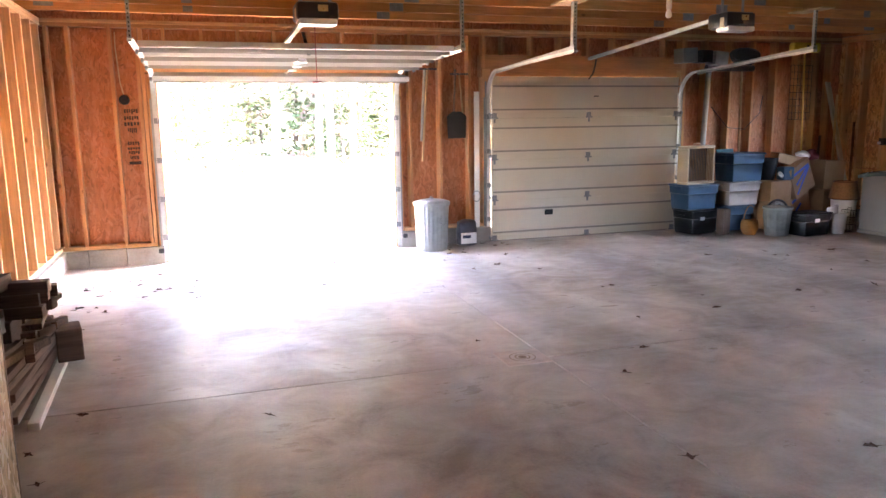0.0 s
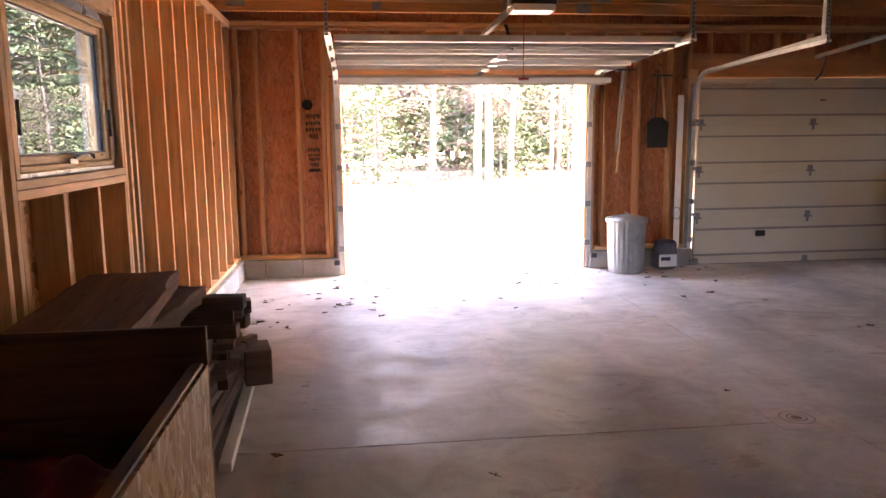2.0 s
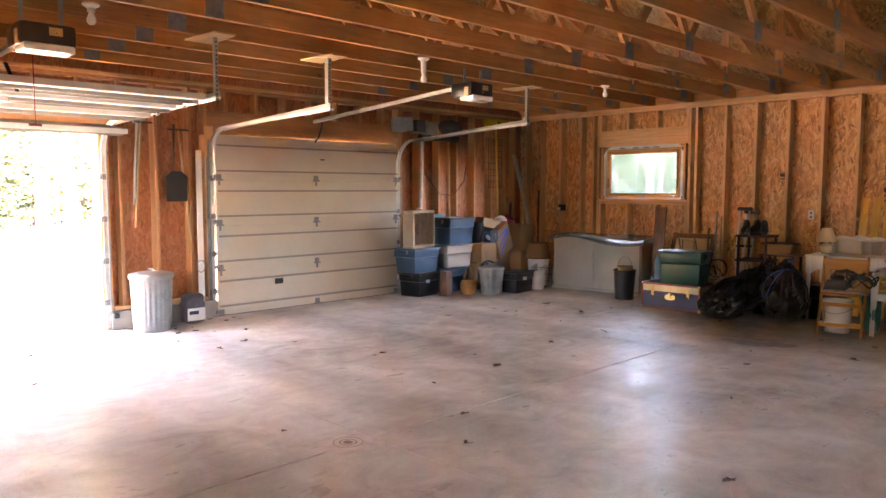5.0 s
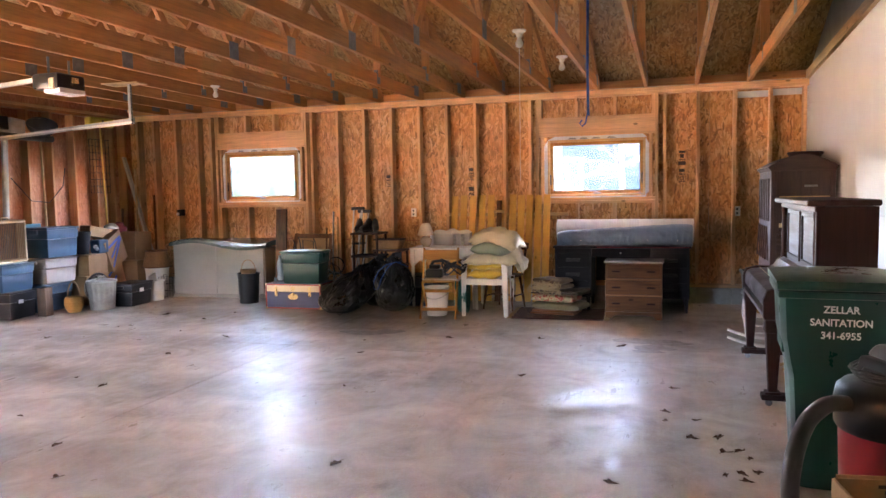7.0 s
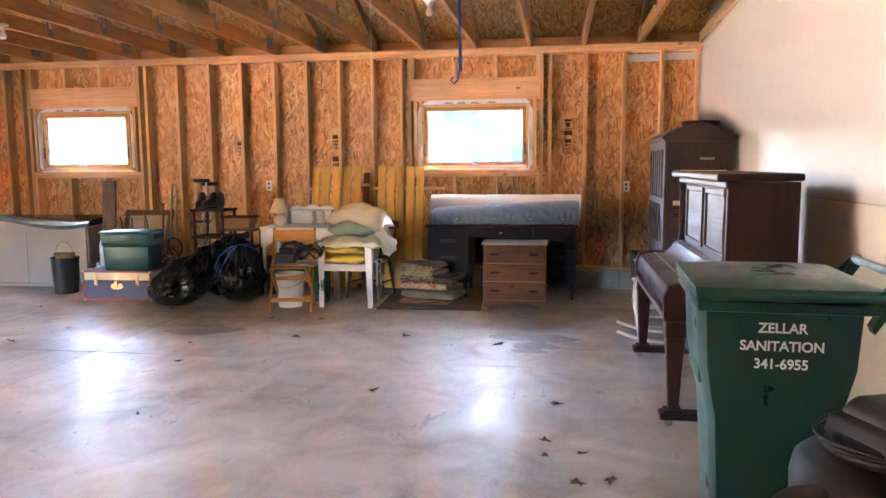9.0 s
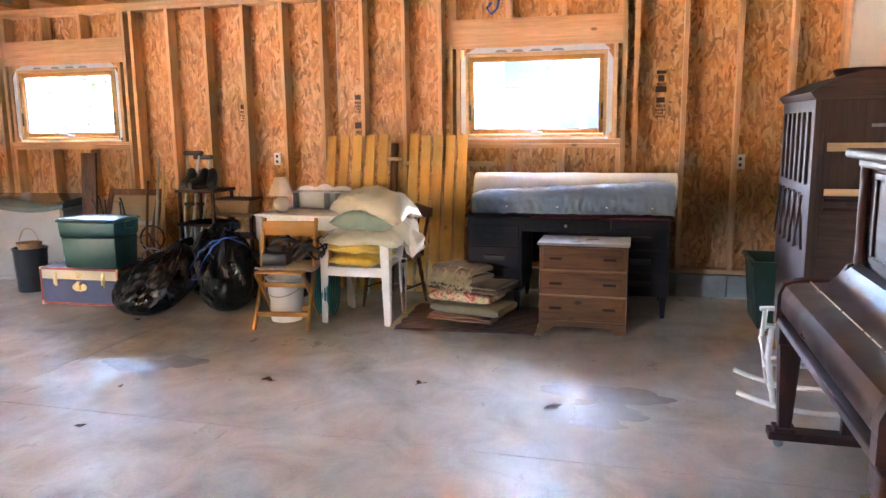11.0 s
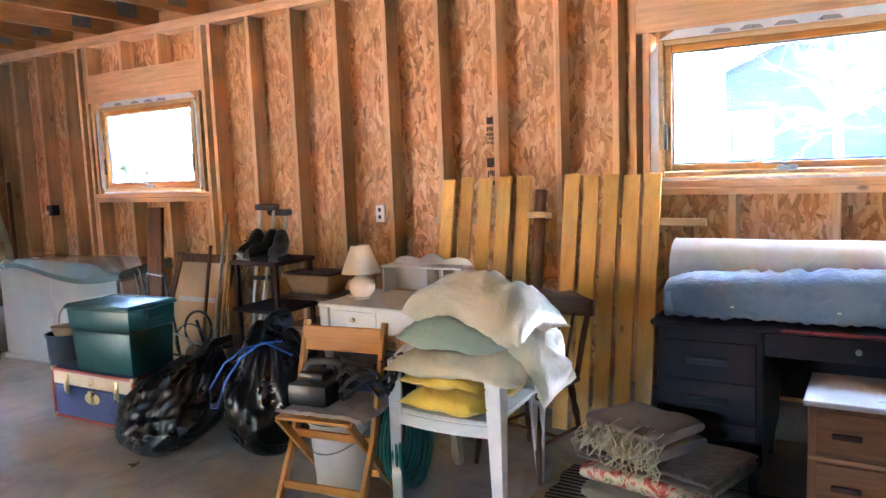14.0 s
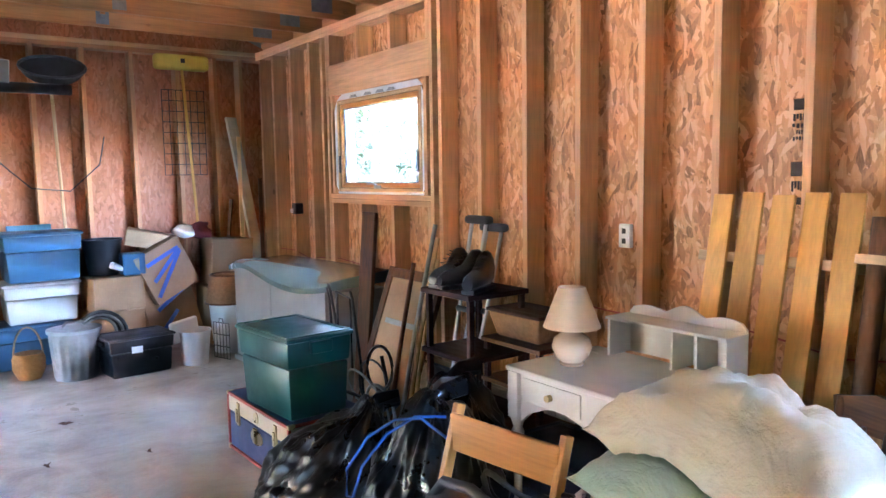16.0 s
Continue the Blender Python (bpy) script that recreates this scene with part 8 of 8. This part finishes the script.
for x in (PL / 2 - 0.08, PL / 2 + 0.08):
    tube(bm, [(x, 0.32, 0.13), (x, 0.38, 0.12), (x, 0.45, 0.10)], 0.012, 8)
part("pedal", bm, "brass", pn, "worn brass pedals", smooth=50)

# rocking chair, low and white
rc = thing("rocking_chair", "small white painted rocking chair with orange seat pad", "rocking chair", 7.30, 0.02, 0.0, -4)
for s in (-1, 1):
    x = s * 0.19
    bm = B()
    tube(bm, [(x, 0.34 - 0.75 * k / 14, 0.018 + 0.075 * (2 * k / 14 - 1) ** 2) for k in range(15)], 0.014, 8)
    part("rocker", bm, "white", rc, smooth=60)
    bm = B()
    tube(bm, [(x * 0.95, 0.16, 0.04), (x, 0.20, 0.30), (x * 1.02, 0.19, 0.46)], 0.015, 8)
    part("front_leg", bm, "white", rc, smooth=60)
    bm = B()
    tube(bm, [(x * 0.95, -0.20, 0.04), (x * 0.95, -0.18, 0.28), (x * 0.9, -0.28, 0.72)], 0.015, 8)
    part("back_post", bm, "white", rc, smooth=60)
    bm = B()
    tube(bm, [(x * 1.02, 0.22, 0.46), (x * 1.1, 0.0, 0.47), (x * 0.95, -0.22, 0.50)], 0.014, 8)
    part("armrest", bm, "white", rc, smooth=60)
    bm = B()
    bar(bm, (x, 0.19, 0.14), (x, -0.19, 0.14), 0.012, 0.012)
    part("side_rung", bm, "white", rc)
for y, z in ((0.18, 0.12), (0.19, 0.2), (-0.19, 0.16)):
    bm = B()
    rod(bm, (-0.19, y, z), (0.19, y, z), 0.009)
    part("rung", bm, "white", rc, smooth=50)
bx("seat", "white", rc, -0.2, 0.2, -0.2, 0.22, 0.28, 0.305, 0.01)
bm = B()
cushion(bm, 0.36, 0.36, 0.05, (0, 0.01, 0.332), 0, seed=8, n=12)
part("seat_pad", bm, plain("orange_pad", (0.45, 0.20, 0.05), 0.9), rc, "orange seat pad", smooth=70)
bm = B()
pts = [(-0.17, 0.40), (0.17, 0.40), (0.18, 0.70), (0.12, 0.76), (-0.12, 0.76), (-0.18, 0.70)]
vs = outline(bm, pts, 0.012, "y", -0.25)
for v in vs:
    v.co.y -= (v.co.z - 0.4) * 0.2
part("backrest", bm, "white", rc)

# dark green bin in the far corner
gb = thing("recycling_bin", "dark green open plastic bin by the wall", "bin", 9.05, -0.12, 0.0, 0)
bm = B()
w0, w1, h = 0.30, 0.40, 0.50
for s in (-1, 1):
    outline(bm, [(-w0 / 2, 0.0), (w0 / 2, 0.0), (w1 / 2, h), (-w1 / 2, h)], 0.012 * -s, "x", s * 0.25)
    vs = outline(bm, [(-0.25, 0.0), (0.25, 0.0), (0.25, h), (-0.25, h)], 0.012, "y", 0)
    for v in vs:
        v.co.y += s * (w0 / 2 + (w1 - w0) / 2 * v.co.z / h) - 0.006
box(bm, -0.25, 0.25, -w0 / 2, w0 / 2, 0.0, 0.015)
part("body", bm, plain("bin_green", (0.01, 0.035, 0.022), 0.5), gb)
bm = B()
for a in ((-0.27, 0.27, w1 / 2, w1 / 2 + 0.02), (-0.27, 0.27, -w1 / 2 - 0.02, -w1 / 2), (-0.27, -0.25, -w1 / 2, w1 / 2), (0.25, 0.27, -w1 / 2, w1 / 2)):
    box(bm, *a, h - 0.03, h, 0.004)
part("rim", bm, plain("bin_green_rim", (0.012, 0.045, 0.028), 0.45), gb)

# wheeled waste bin; its printed side faces the room's west end
wb = thing("wheeled_bin", "green wheeled waste bin with white printed words", "waste bin", 3.95, 0.105, 0.0, -3)
wb.scale = (1.0, 0.87, 1.065)
BX = 0.0
bm = B()
sec = [(0.0, 0.18, 0.19, 0.0), (0.04, 0.20, 0.205, 0.0), (0.52, 0.235, 0.24, 0.0), (0.60, 0.25, 0.262, 0.0), (0.70, 0.275, 0.285, 0.0), (0.93, 0.285, 0.30, 0.0)]
rings = []
nn = 32
for z, hx, hy, sh in sec:
    ring = []
    for j in range(nn):
        a = 2 * math.pi * j / nn
        c, s_ = math.cos(a), math.sin(a)
        f = (abs(c) ** 9 + abs(s_) ** 9) ** (-1 / 9)
        ring.append(bm.verts.new((c * f * hx, c * 0 + s_ * f * hy - sh, z + 0.01)))
    rings.append(ring)
for a, b in zip(rings, rings[1:]):
    for j in range(nn):
        bm.faces.new((a[j], a[(j + 1) % nn], b[(j + 1) % nn], b[j]))
bm.faces.new(rings[0][::-1])
part("body", bm, "bingreen", wb, smooth=40)
bm = B()
box(bm, -0.315, 0.315, -0.325, 0.325, 0.925, 0.965, 0.03)
box(bm, -0.305, 0.305, -0.315, 0.315, 0.89, 0.92, 0.01)
part("rim", bm, "bingreen", wb, smooth=40)
bm = B()
gl = [[bm.verts.new((x * 0.318, y * 0.325, 0.968 + 0.022 * (1 - x ** 4) * (1 - y ** 4) ** 0.6)) for y in [k / 7 for k in range(-7, 8)]] for x in [k / 7 for k in range(-7, 8)]]
for i in range(14):
    for j in range(14):
        bm.faces.new((gl[i][j], gl[i + 1][j], gl[i + 1][j + 1], gl[i][j + 1]))
r = bmesh.ops.extrude_face_region(bm, geom=bm.faces[:])
for v in [g for g in r["geom"] if isinstance(g, bmesh.types.BMVert)]:
    v.co.z -= 0.012
part("lid", bm, plain("dark_green_lid", (0.003, 0.045, 0.032), 0.3), wb, smooth=50)
bm = B()
tube(bm, [(-0.24, -0.34, 0.94), (-0.24, -0.41, 1.0), (0.24, -0.41, 1.0), (0.24, -0.34, 0.94)], 0.016, 8)
outline(bm, [(-0.30, 0.85), (-0.39, 0.99), (-0.43, 1.015), (-0.44, 0.99), (-0.31, 0.83)], 0.05, "x", -0.27)
outline(bm, [(-0.30, 0.85), (-0.39, 0.99), (-0.43, 1.015), (-0.44, 0.99), (-0.31, 0.83)], 0.05, "x", 0.22)
part("handle", bm, "bingreen", wb, smooth=50)
for s in (-1, 1):
    bm = B()
    rod(bm, (s * 0.2, -0.25, 0.12), (s * 0.25, -0.25, 0.12), 0.12, seg=24)
    part("wheel", bm, "black", wb, smooth=40)
bx("recess", plain("bin_shadow_green", (0.006, 0.08, 0.055), 0.5), wb, -0.14, 0.14, 0.268, 0.286, 0.62, 0.70, 0.008, m=pose(0, -0.008, 0, 0, 0, 0))
for k, (txt, z, size) in enumerate((("ZELLAR", 0.832, 0.043), ("SANITATION", 0.776, 0.043), ("341-6955", 0.720, 0.043))):
    cu = bpy.data.curves.new("lettering", "FONT")
    cu.body, cu.size, cu.extrude, cu.offset, cu.align_x = txt, size, 0.0012, 0.0009, "CENTER"
    tmp = new("lettering_source", cu)
    dep = bpy.context.evaluated_depsgraph_get()
    me = bpy.data.meshes.new_from_object(tmp.evaluated_get(dep))
    bpy.data.objects.remove(tmp)
    me.materials.clear()
    me.materials.append(M["white_label"])
    o = new("lettering", me)
    o.parent = wb
    tilt = 4.5
    zz = z
    xx = -(0.275 + (zz - 0.71) / 0.23 * 0.010) - 0.002
    o.matrix_basis = Matrix.Translation((xx - 0.020, 0.012, zz)) @ Matrix.Rotation(radians(-90), 4, "Z") @ Matrix.Rotation(radians(92.4), 4, "X") @ Matrix.Diagonal((1.16, 1.0, 1, 1))
    tagged(o, "white printed word")

# shop vacuum
sv = thing("shop_vacuum", "red and black shop vacuum with hose", "vacuum cleaner", 3.02, 0.055, 0.0, 20)
bm = B()
lathe(bm, [(0.0001, 0.09), (0.17, 0.09), (0.185, 0.12), (0.20, 0.58), (0.205, 0.60)], 36)
part("tank", bm, "red", sv, smooth=50)
bm = B()
lathe(bm, [(0.206, 0.585), (0.215, 0.60), (0.218, 0.70), (0.21, 0.745), (0.19, 0.765), (0.14, 0.78), (0.13, 0.80), (0.12, 0.82), (0.0001, 0.83)], 36)
part("head", bm, "black", sv, smooth=45)
bm = B()
frustum(bm, 0.79, 0.86, 0.24, 0.20, 0.22, 0.18, 0.012)
frustum(bm, 0.861, 0.915, 0.20, 0.16, 0.14, 0.12, 0.02)
part("motor_cover", bm, "darkgrey", sv, smooth=50)
bm = B()
for k in range(3):
    tube(bm, [((0.15 + 0.008 * k) * math.cos(a), (0.15 + 0.008 * k) * math.sin(a), 0.80 + 0.012 * k + 0.005 * math.sin(3 * a + k)) for a in [2 * math.pi * j / 24 for j in range(25)]], 0.005, 6)
part("cord", bm, "black", sv, smooth=60)
for a in (160, 340):
    bm = B()
    m = Matrix.Rotation(radians(a), 4, "Z")
    box(bm, 0.20, 0.235, -0.06, 0.06, 0.62, 0.65, 0.008, m)
    part("latch", bm, "darkgrey", sv, smooth=40)
for a in range(4):
    bm = B()
    c, s_ = math.cos(math.pi / 2 * a + 0.6), math.sin(math.pi / 2 * a + 0.6)
    rod(bm, (c * 0.2, s_ * 0.2 - 0.012, 0.03), (c * 0.2, s_ * 0.2 + 0.012, 0.03), 0.03, seg=14)
    bar(bm, (c * 0.15, s_ * 0.15, 0.1), (c * 0.2, s_ * 0.2, 0.05), 0.05, 0.03)
    part("caster", bm, "black", sv, smooth=40)
bm = B()
pts = [(-0.02, 0.20, 0.70), (-0.05, 0.30, 0.72), (-0.09, 0.40, 0.67), (-0.12, 0.46, 0.55), (-0.13, 0.48, 0.40), (-0.12, 0.45, 0.25), (-0.08, 0.38, 0.10), (0.05, 0.34, 0.05), (0.2, 0.3, 0.04)]
cu = []
for a, b in zip(pts, pts[1:]):
    for k in range(6):
        cu.append(Vector(a).lerp(Vector(b), k / 6))
sm = cu[:]
for _ in range(6):
    sm = [sm[0]] + [(sm[i - 1] + sm[i] * 2 + sm[i + 1]) / 4 for i in range(1, len(sm) - 1)] + [sm[-1]]
tube(bm, sm, 0.031, 12)
part("hose", bm, "darkgrey", sv, "ribbed dark hose", smooth=60)
bm = B()
m = Matrix.Rotation(radians(205), 4, "Z")
for k in range(3):
    z = 0.56 - 0.055 * k
    box(bm, 0.199, 0.2025, -0.02, 0.02, z - 0.02, z + 0.018, 0, m)
part("decal", bm, "white_label", sv, "white decal mark")

sv.scale = (1.02, 1.02, 0.95)

# open carton in front of the vacuum
cb = thing("cardboard_box", "open cardboard box with dark printed mark on its flap", "cardboard box", 2.53, 0.10, 0.0, 8)
for a in ((-0.17, -0.165, -0.22, 0.22), (0.165, 0.17, -0.22, 0.22), (-0.165, 0.165, -0.22, -0.215), (-0.165, 0.165, 0.215, 0.22)):
    bx("side", "card", cb, *a, 0.0, 0.48, 0.001)
bx("bottom", "card", cb, -0.165, 0.165, -0.215, 0.215, 0.0, 0.005)
bx("flap", "card", cb, -0.165, 0.165, 0.223, 0.227, 0.30, 0.48, 0.001)
fl = bx("flap", "card", cb, 0.172, 0.177, -0.21, 0.21, 0.30, 0.49, 0.001)
bm = B()
for k, w in enumerate((0.10, 0.16, 0.12)):
    box(bm, 0.1695, 0.1715, -w / 2, w / 2, 0.42 - 0.02 * k, 0.432 - 0.02 * k)
    box(bm, 0.163, 0.1648, -w / 2, w / 2, 0.47 - 0.02 * k, 0.482 - 0.02 * k)
part("print", bm, "ink", cb, "dark printed mark")
# ---------- things along the west wall ----------
M["osb_obj"] = osb("strand_board_bin", (0.50, 0.31, 0.16), "yz", 0.6)
lb = thing("plywood_bin", "open strand board bin with a worn wooden rim", "storage bin", -0.72, 2.75, 0.0, 0)
LX = 0.385
LY0, LY1 = -1.35, 0.45
for y0, y1 in ((LY0, -0.45), (-0.444, LY1)):
    bx("front_panel", "osb_obj", lb, LX - 0.012, LX, y0, y1 - 0.002, 0.0, 0.83, 0.002, m=pose(0, 0, 0, 0, 0, 0))
bx("back_panel", "osb_obj", lb, -0.36, -0.348, LY0, LY1, 0.0, 0.86, 0.002)
bx("end_panel", "brown_x", lb, -0.347, LX + 0.0, LY1 + 0.001, LY1 + 0.02, 0.0, 0.95, 0.003, "dark end board")
bx("end_panel", "osb_obj", lb, -0.347, LX - 0.013, LY0, LY0 + 0.012, 0.0, 0.86, 0.002)
bx("bottom", "osb_obj", lb, -0.347, LX - 0.013, LY0 + 0.013, LY1, 0.0, 0.012)
bx("rim", "brown_y", lb, LX - 0.05, LX - 0.0125, LY0, LY1, 0.80, 0.838, 0.004, "worn wooden rim")
bx("rim", "brown_y", lb, LX - 0.05, LX - 0.0125, LY0 + 0.02, LY1 - 0.02, 0.0125, 0.05, 0.004)
rs = thing("red_sheet", "dark red plastic sheet in the bin", "plastic sheet", -0.72, 2.6, 0.45)
bm = B()
bmesh.ops.create_grid(bm, x_segments=24, y_segments=40, size=0.5)
for v in bm.verts:
    x, y = v.co.x * 0.70, v.co.y * 1.5
    v.co = Vector((x + 0.02, y - 0.25, 0.10 + 0.14 * noise.noise(Vector((x * 3, y * 2.5, 0))) + 0.22 * max(0, -x) + 0.06 * noise.noise(Vector((x * 9, y * 8, 4)))))
part("sheet", bm, plain("wine_plastic", (0.10, 0.006, 0.016), 0.35), rs, smooth=70)
pb = thing("paper_bag", "crumpled brown paper bag among the bin's contents", "bag", -0.85, 2.35, 0.55)
bm = B()
bmesh.ops.create_icosphere(bm, subdivisions=4, radius=1.0)
for v in bm.verts:
    p = v.co.copy()
    v.co = Vector((p.x * 0.16, p.y * 0.2, (p.z + 1) * 0.14)) * (1 + 0.3 * noise.noise(p * 2.2) - 0.2 * abs(noise.noise(p * 6)))
part("bag", bm, "card", pb, smooth=70)

# stacked scrap timber beside the bin
def scrap(x, y, z, rz, w, d, h, mat, label="rough scrap board on the timber stack", n=""):
    t = thing("scrap_board", label, "scrap timber", x, y, z, rz, "scrap timber stack")
    bx("board", mat, t, -w / 2, w / 2, -d / 2, d / 2, 0, h, 0.004)
    return t
rng = random.Random(21)
z = 0.0
# low stack on the floor, north of the bin
pl = thing("pallet_board", "pale white plank lying under the scrap stack", "plank", -0.50, 4.95, 0.0, 2.5)
bx("plank", "drywall", pl, -0.06, 0.0, -0.72, 0.75, 0.0, 0.045, 0.004)
for k in range(5):
    s = scrap(-0.80 + 0.012 * k, 4.90 + rng.uniform(-0.05, 0.05), 0.0465 + 0.05 * k, rng.uniform(-3, 3), 0.44 - 0.03 * k, 1.25 + rng.uniform(-0.1, 0.1), 0.045, "grey_y")
for k in range(4):
    scrap(-0.78 + rng.uniform(-0.03, 0.03), 5.15 + 0.05 * k, 0.30 + 0.042 * k, rng.uniform(-8, 8), 0.36, 0.7, 0.038, "grey_y", "short dark scrap board with rough sawn ends")
for k in range(10):
    a = rng.uniform(-40, 40)
    scrap(-0.62 + rng.uniform(-0.1, 0.06), 4.55 + 0.1 * k, 0.30 + 0.0, a, 0.05, 0.30, 0.05, rng.choice(("grey_x", "grey_y", "brown_x")), "short offcut on the scrap stack")
cl2 = thing("concrete_block", "grey timber block end on the scrap stack", "timber", -0.50, 5.42, 0.0465, 12)
bx("block", "grey_x", cl2, -0.08, 0.08, -0.12, 0.12, 0.0, 0.22, 0.008)
# dark bark slabs and boards piled high behind the bin
for k in range(9):
    t = thing("slab_wood", "dark rough-edged wooden slab laid across the pile", "slab", -0.92 + rng.uniform(-0.03, 0.04), 3.98 + rng.uniform(-0.06, 0.06), 0.0 + 0.099 * k, rng.uniform(-5, 7), "dark slab pile")
    bm = B()
    vs = box(bm, -0.17, 0.19 + 0.03 * (k % 3), -0.60, 0.66 + 0.12 * (k % 2), 0.0, 0.088)
    bmesh.ops.subdivide_edges(bm, edges=bm.edges[:], cuts=9, use_grid_fill=True)
    for v in bm.verts:
        nz = noise.noise(Vector((v.co.x * 4 + k * 3, v.co.y * 3, v.co.z * 6)))
        v.co.x += 0.05 * nz + 0.02 * noise.noise(Vector((v.co.y * 14, v.co.z * 20, k)))
        v.co.y += 0.06 * noise.noise(Vector((v.co.x * 8, k, v.co.z * 9)))
        v.co.z = max(0.001, min(0.097, v.co.z + 0.012 * nz * (1 if v.co.z > 0.05 else -1) - 0.004))
    part("slab", bm, "grey_y" if k % 2 else wood("rotten_wood", (0.15, 0.08, 0.06), "y", 0.9, 0.6), t, smooth=30)
for k in range(7):
    bm = B()
    t = thing("offcut", "short square timber offcut poking from the pile", "timber", -0.60, 4.75 + 0.11 * (k % 3), 0.50 + 0.075 * (k // 3) + 0.005, rng.uniform(-12, 12), "offcuts by the slab pile")
    bx("block", "grey_x", t, -0.24, 0.10 + rng.uniform(-0.05, 0.05), -0.045, 0.045, 0.0, 0.07, 0.004)
sup = thing("crate", "rough dark crate under the offcuts", "crate", -0.86, 4.87, 0.3, 0)
bx("side", "grey_y", sup, -0.18, 0.2, -0.2, 0.2, 0.0, 0.2, 0.006)

# torn tape hanging at the west window
tt = thing("torn_strip", "curled black strip of torn tape on the sill", "tape", XL - 0.09, 5.02, WZ0 + 0.01)
bm = B()
for k, (a, b) in enumerate((((0, -0.45, 0.03), (0.06, -0.05, 0.05)),)):
    for j in range(10):
        y = -0.45 + 0.045 * j
        p = (0.03 + 0.02 * math.sin(j * 1.3), y, 0.03 + 0.03 * abs(math.sin(j * 0.9)))
        q = (0.03 + 0.02 * math.sin((j + 1) * 1.3), y + 0.045, 0.03 + 0.03 * abs(math.sin((j + 1) * 0.9)))
        bar(bm, p, q, 0.035, 0.003)
part("strip", bm, "black", tt)

# ---------- dry leaves on the floor ----------
def leaf_mesh(seed):
    rr = random.Random(seed)
    bm = B()
    n = 9
    c = bm.verts.new((0, 0, 0.006))
    ring = []
    for k in range(n):
        a = 2 * math.pi * k / n
        r = (0.035 if k % 2 else 0.018) * rr.uniform(0.7, 1.25)
        ring.append(bm.verts.new((r * math.cos(a) * 1.25, r * math.sin(a) * 0.7, 0.003 + rr.uniform(0.0, 0.016))))
    for k in range(n):
        bm.faces.new((c, ring[k], ring[(k + 1) % n]))
    r = bmesh.ops.extrude_face_region(bm, geom=bm.faces[:])
    for v in [g for g in r["geom"] if isinstance(g, bmesh.types.BMVert)]:
        v.co.z += 0.0012
    return finish("leaf", bm, "leaf")
leafs = [leaf_mesh(k) for k in range(7)]
places = [(2.30, 4.92), (2.95, 3.95), (0.72, 4.02), (-0.28, 4.36), (-0.46, 3.9), (-0.35, 3.55), (3.35, 4.35), (4.05, 6.15), (5.65, 5.35), (4.55, 5.1), (6.5, 5.3), (5.0, 3.25), (6.1, 3.6), (6.95, 3.0), (7.1, 2.1), (6.65, 3.8), (5.6, 2.0), (6.9, 1.3), (5.5, 0.85), (4.9, 0.9), (4.75, 0.72), (4.7, 0.9), (4.4, 0.75), (4.45, 0.6), (4.24, 0.50), (4.20, 0.58), (4.14, 0.46), (3.90, 0.52), (3.86, 0.60), (3.93, 0.44), (3.80, 0.50), (3.6, 1.15), (3.5, 2.6), (2.6, 2.8), (1.1, 2.2), (8.0, 4.7), (7.9, 6.1)]
rng = random.Random(77)
for _ in range(58):
    places.append((rng.uniform(-0.2, 4.2), 8.95 - abs(rng.gauss(0, 0.85))))
for _ in range(16):
    places.append((-0.75 + abs(rng.gauss(0, 0.25)), rng.uniform(5.9, 8.2)))
for _ in range(12):
    places.append((rng.uniform(3.5, 8.0), rng.uniform(5.0, 8.2)))
for x, y in places:
    o = new("leaf", leafs[rng.randrange(7)])
    s = rng.uniform(0.6, 1.3)
    o.matrix_basis = pose(x, y, 0.0, 0, 0, rng.uniform(0, 360)) @ Matrix.Scale(s, 4)
    tagged(o, "small dry curled brown leaf on the concrete", "leaf", "dry leaves on the floor")
# dark water marks on the slab near the windows
def stain_mat():
    return plain("damp_stain", (0.20, 0.175, 0.155), 0.35, 0, 0.4, 14, 0.05)
rng = random.Random(31)
for k, (x, y, r) in enumerate(((7.05, 3.98, 0.16), (7.16, 3.74, 0.13), (7.22, 1.22, 0.15), (7.18, 0.92, 0.16), (6.92, 1.02, 0.14), (6.76, 1.06, 0.10))):
    bm = B()
    n = 36
    vs = []
    for j in range(n):
        a = 2 * math.pi * j / n
        rr_ = r * (1 + 0.45 * noise.noise(Vector((math.cos(a) * 1.6 + k * 5, math.sin(a) * 1.6, 0))) + 0.15 * noise.noise(Vector((math.cos(a) * 6, math.sin(a) * 6, k))))
        vs.append(bm.verts.new((x + rr_ * 0.8 * math.cos(a), y + rr_ * 1.4 * math.sin(a), 0.0012)))
    bm.faces.new(vs)
    tagged(part("floor_stain", bm, stain_mat(), None, "dark irregular damp stain on the concrete"), kind="structure")
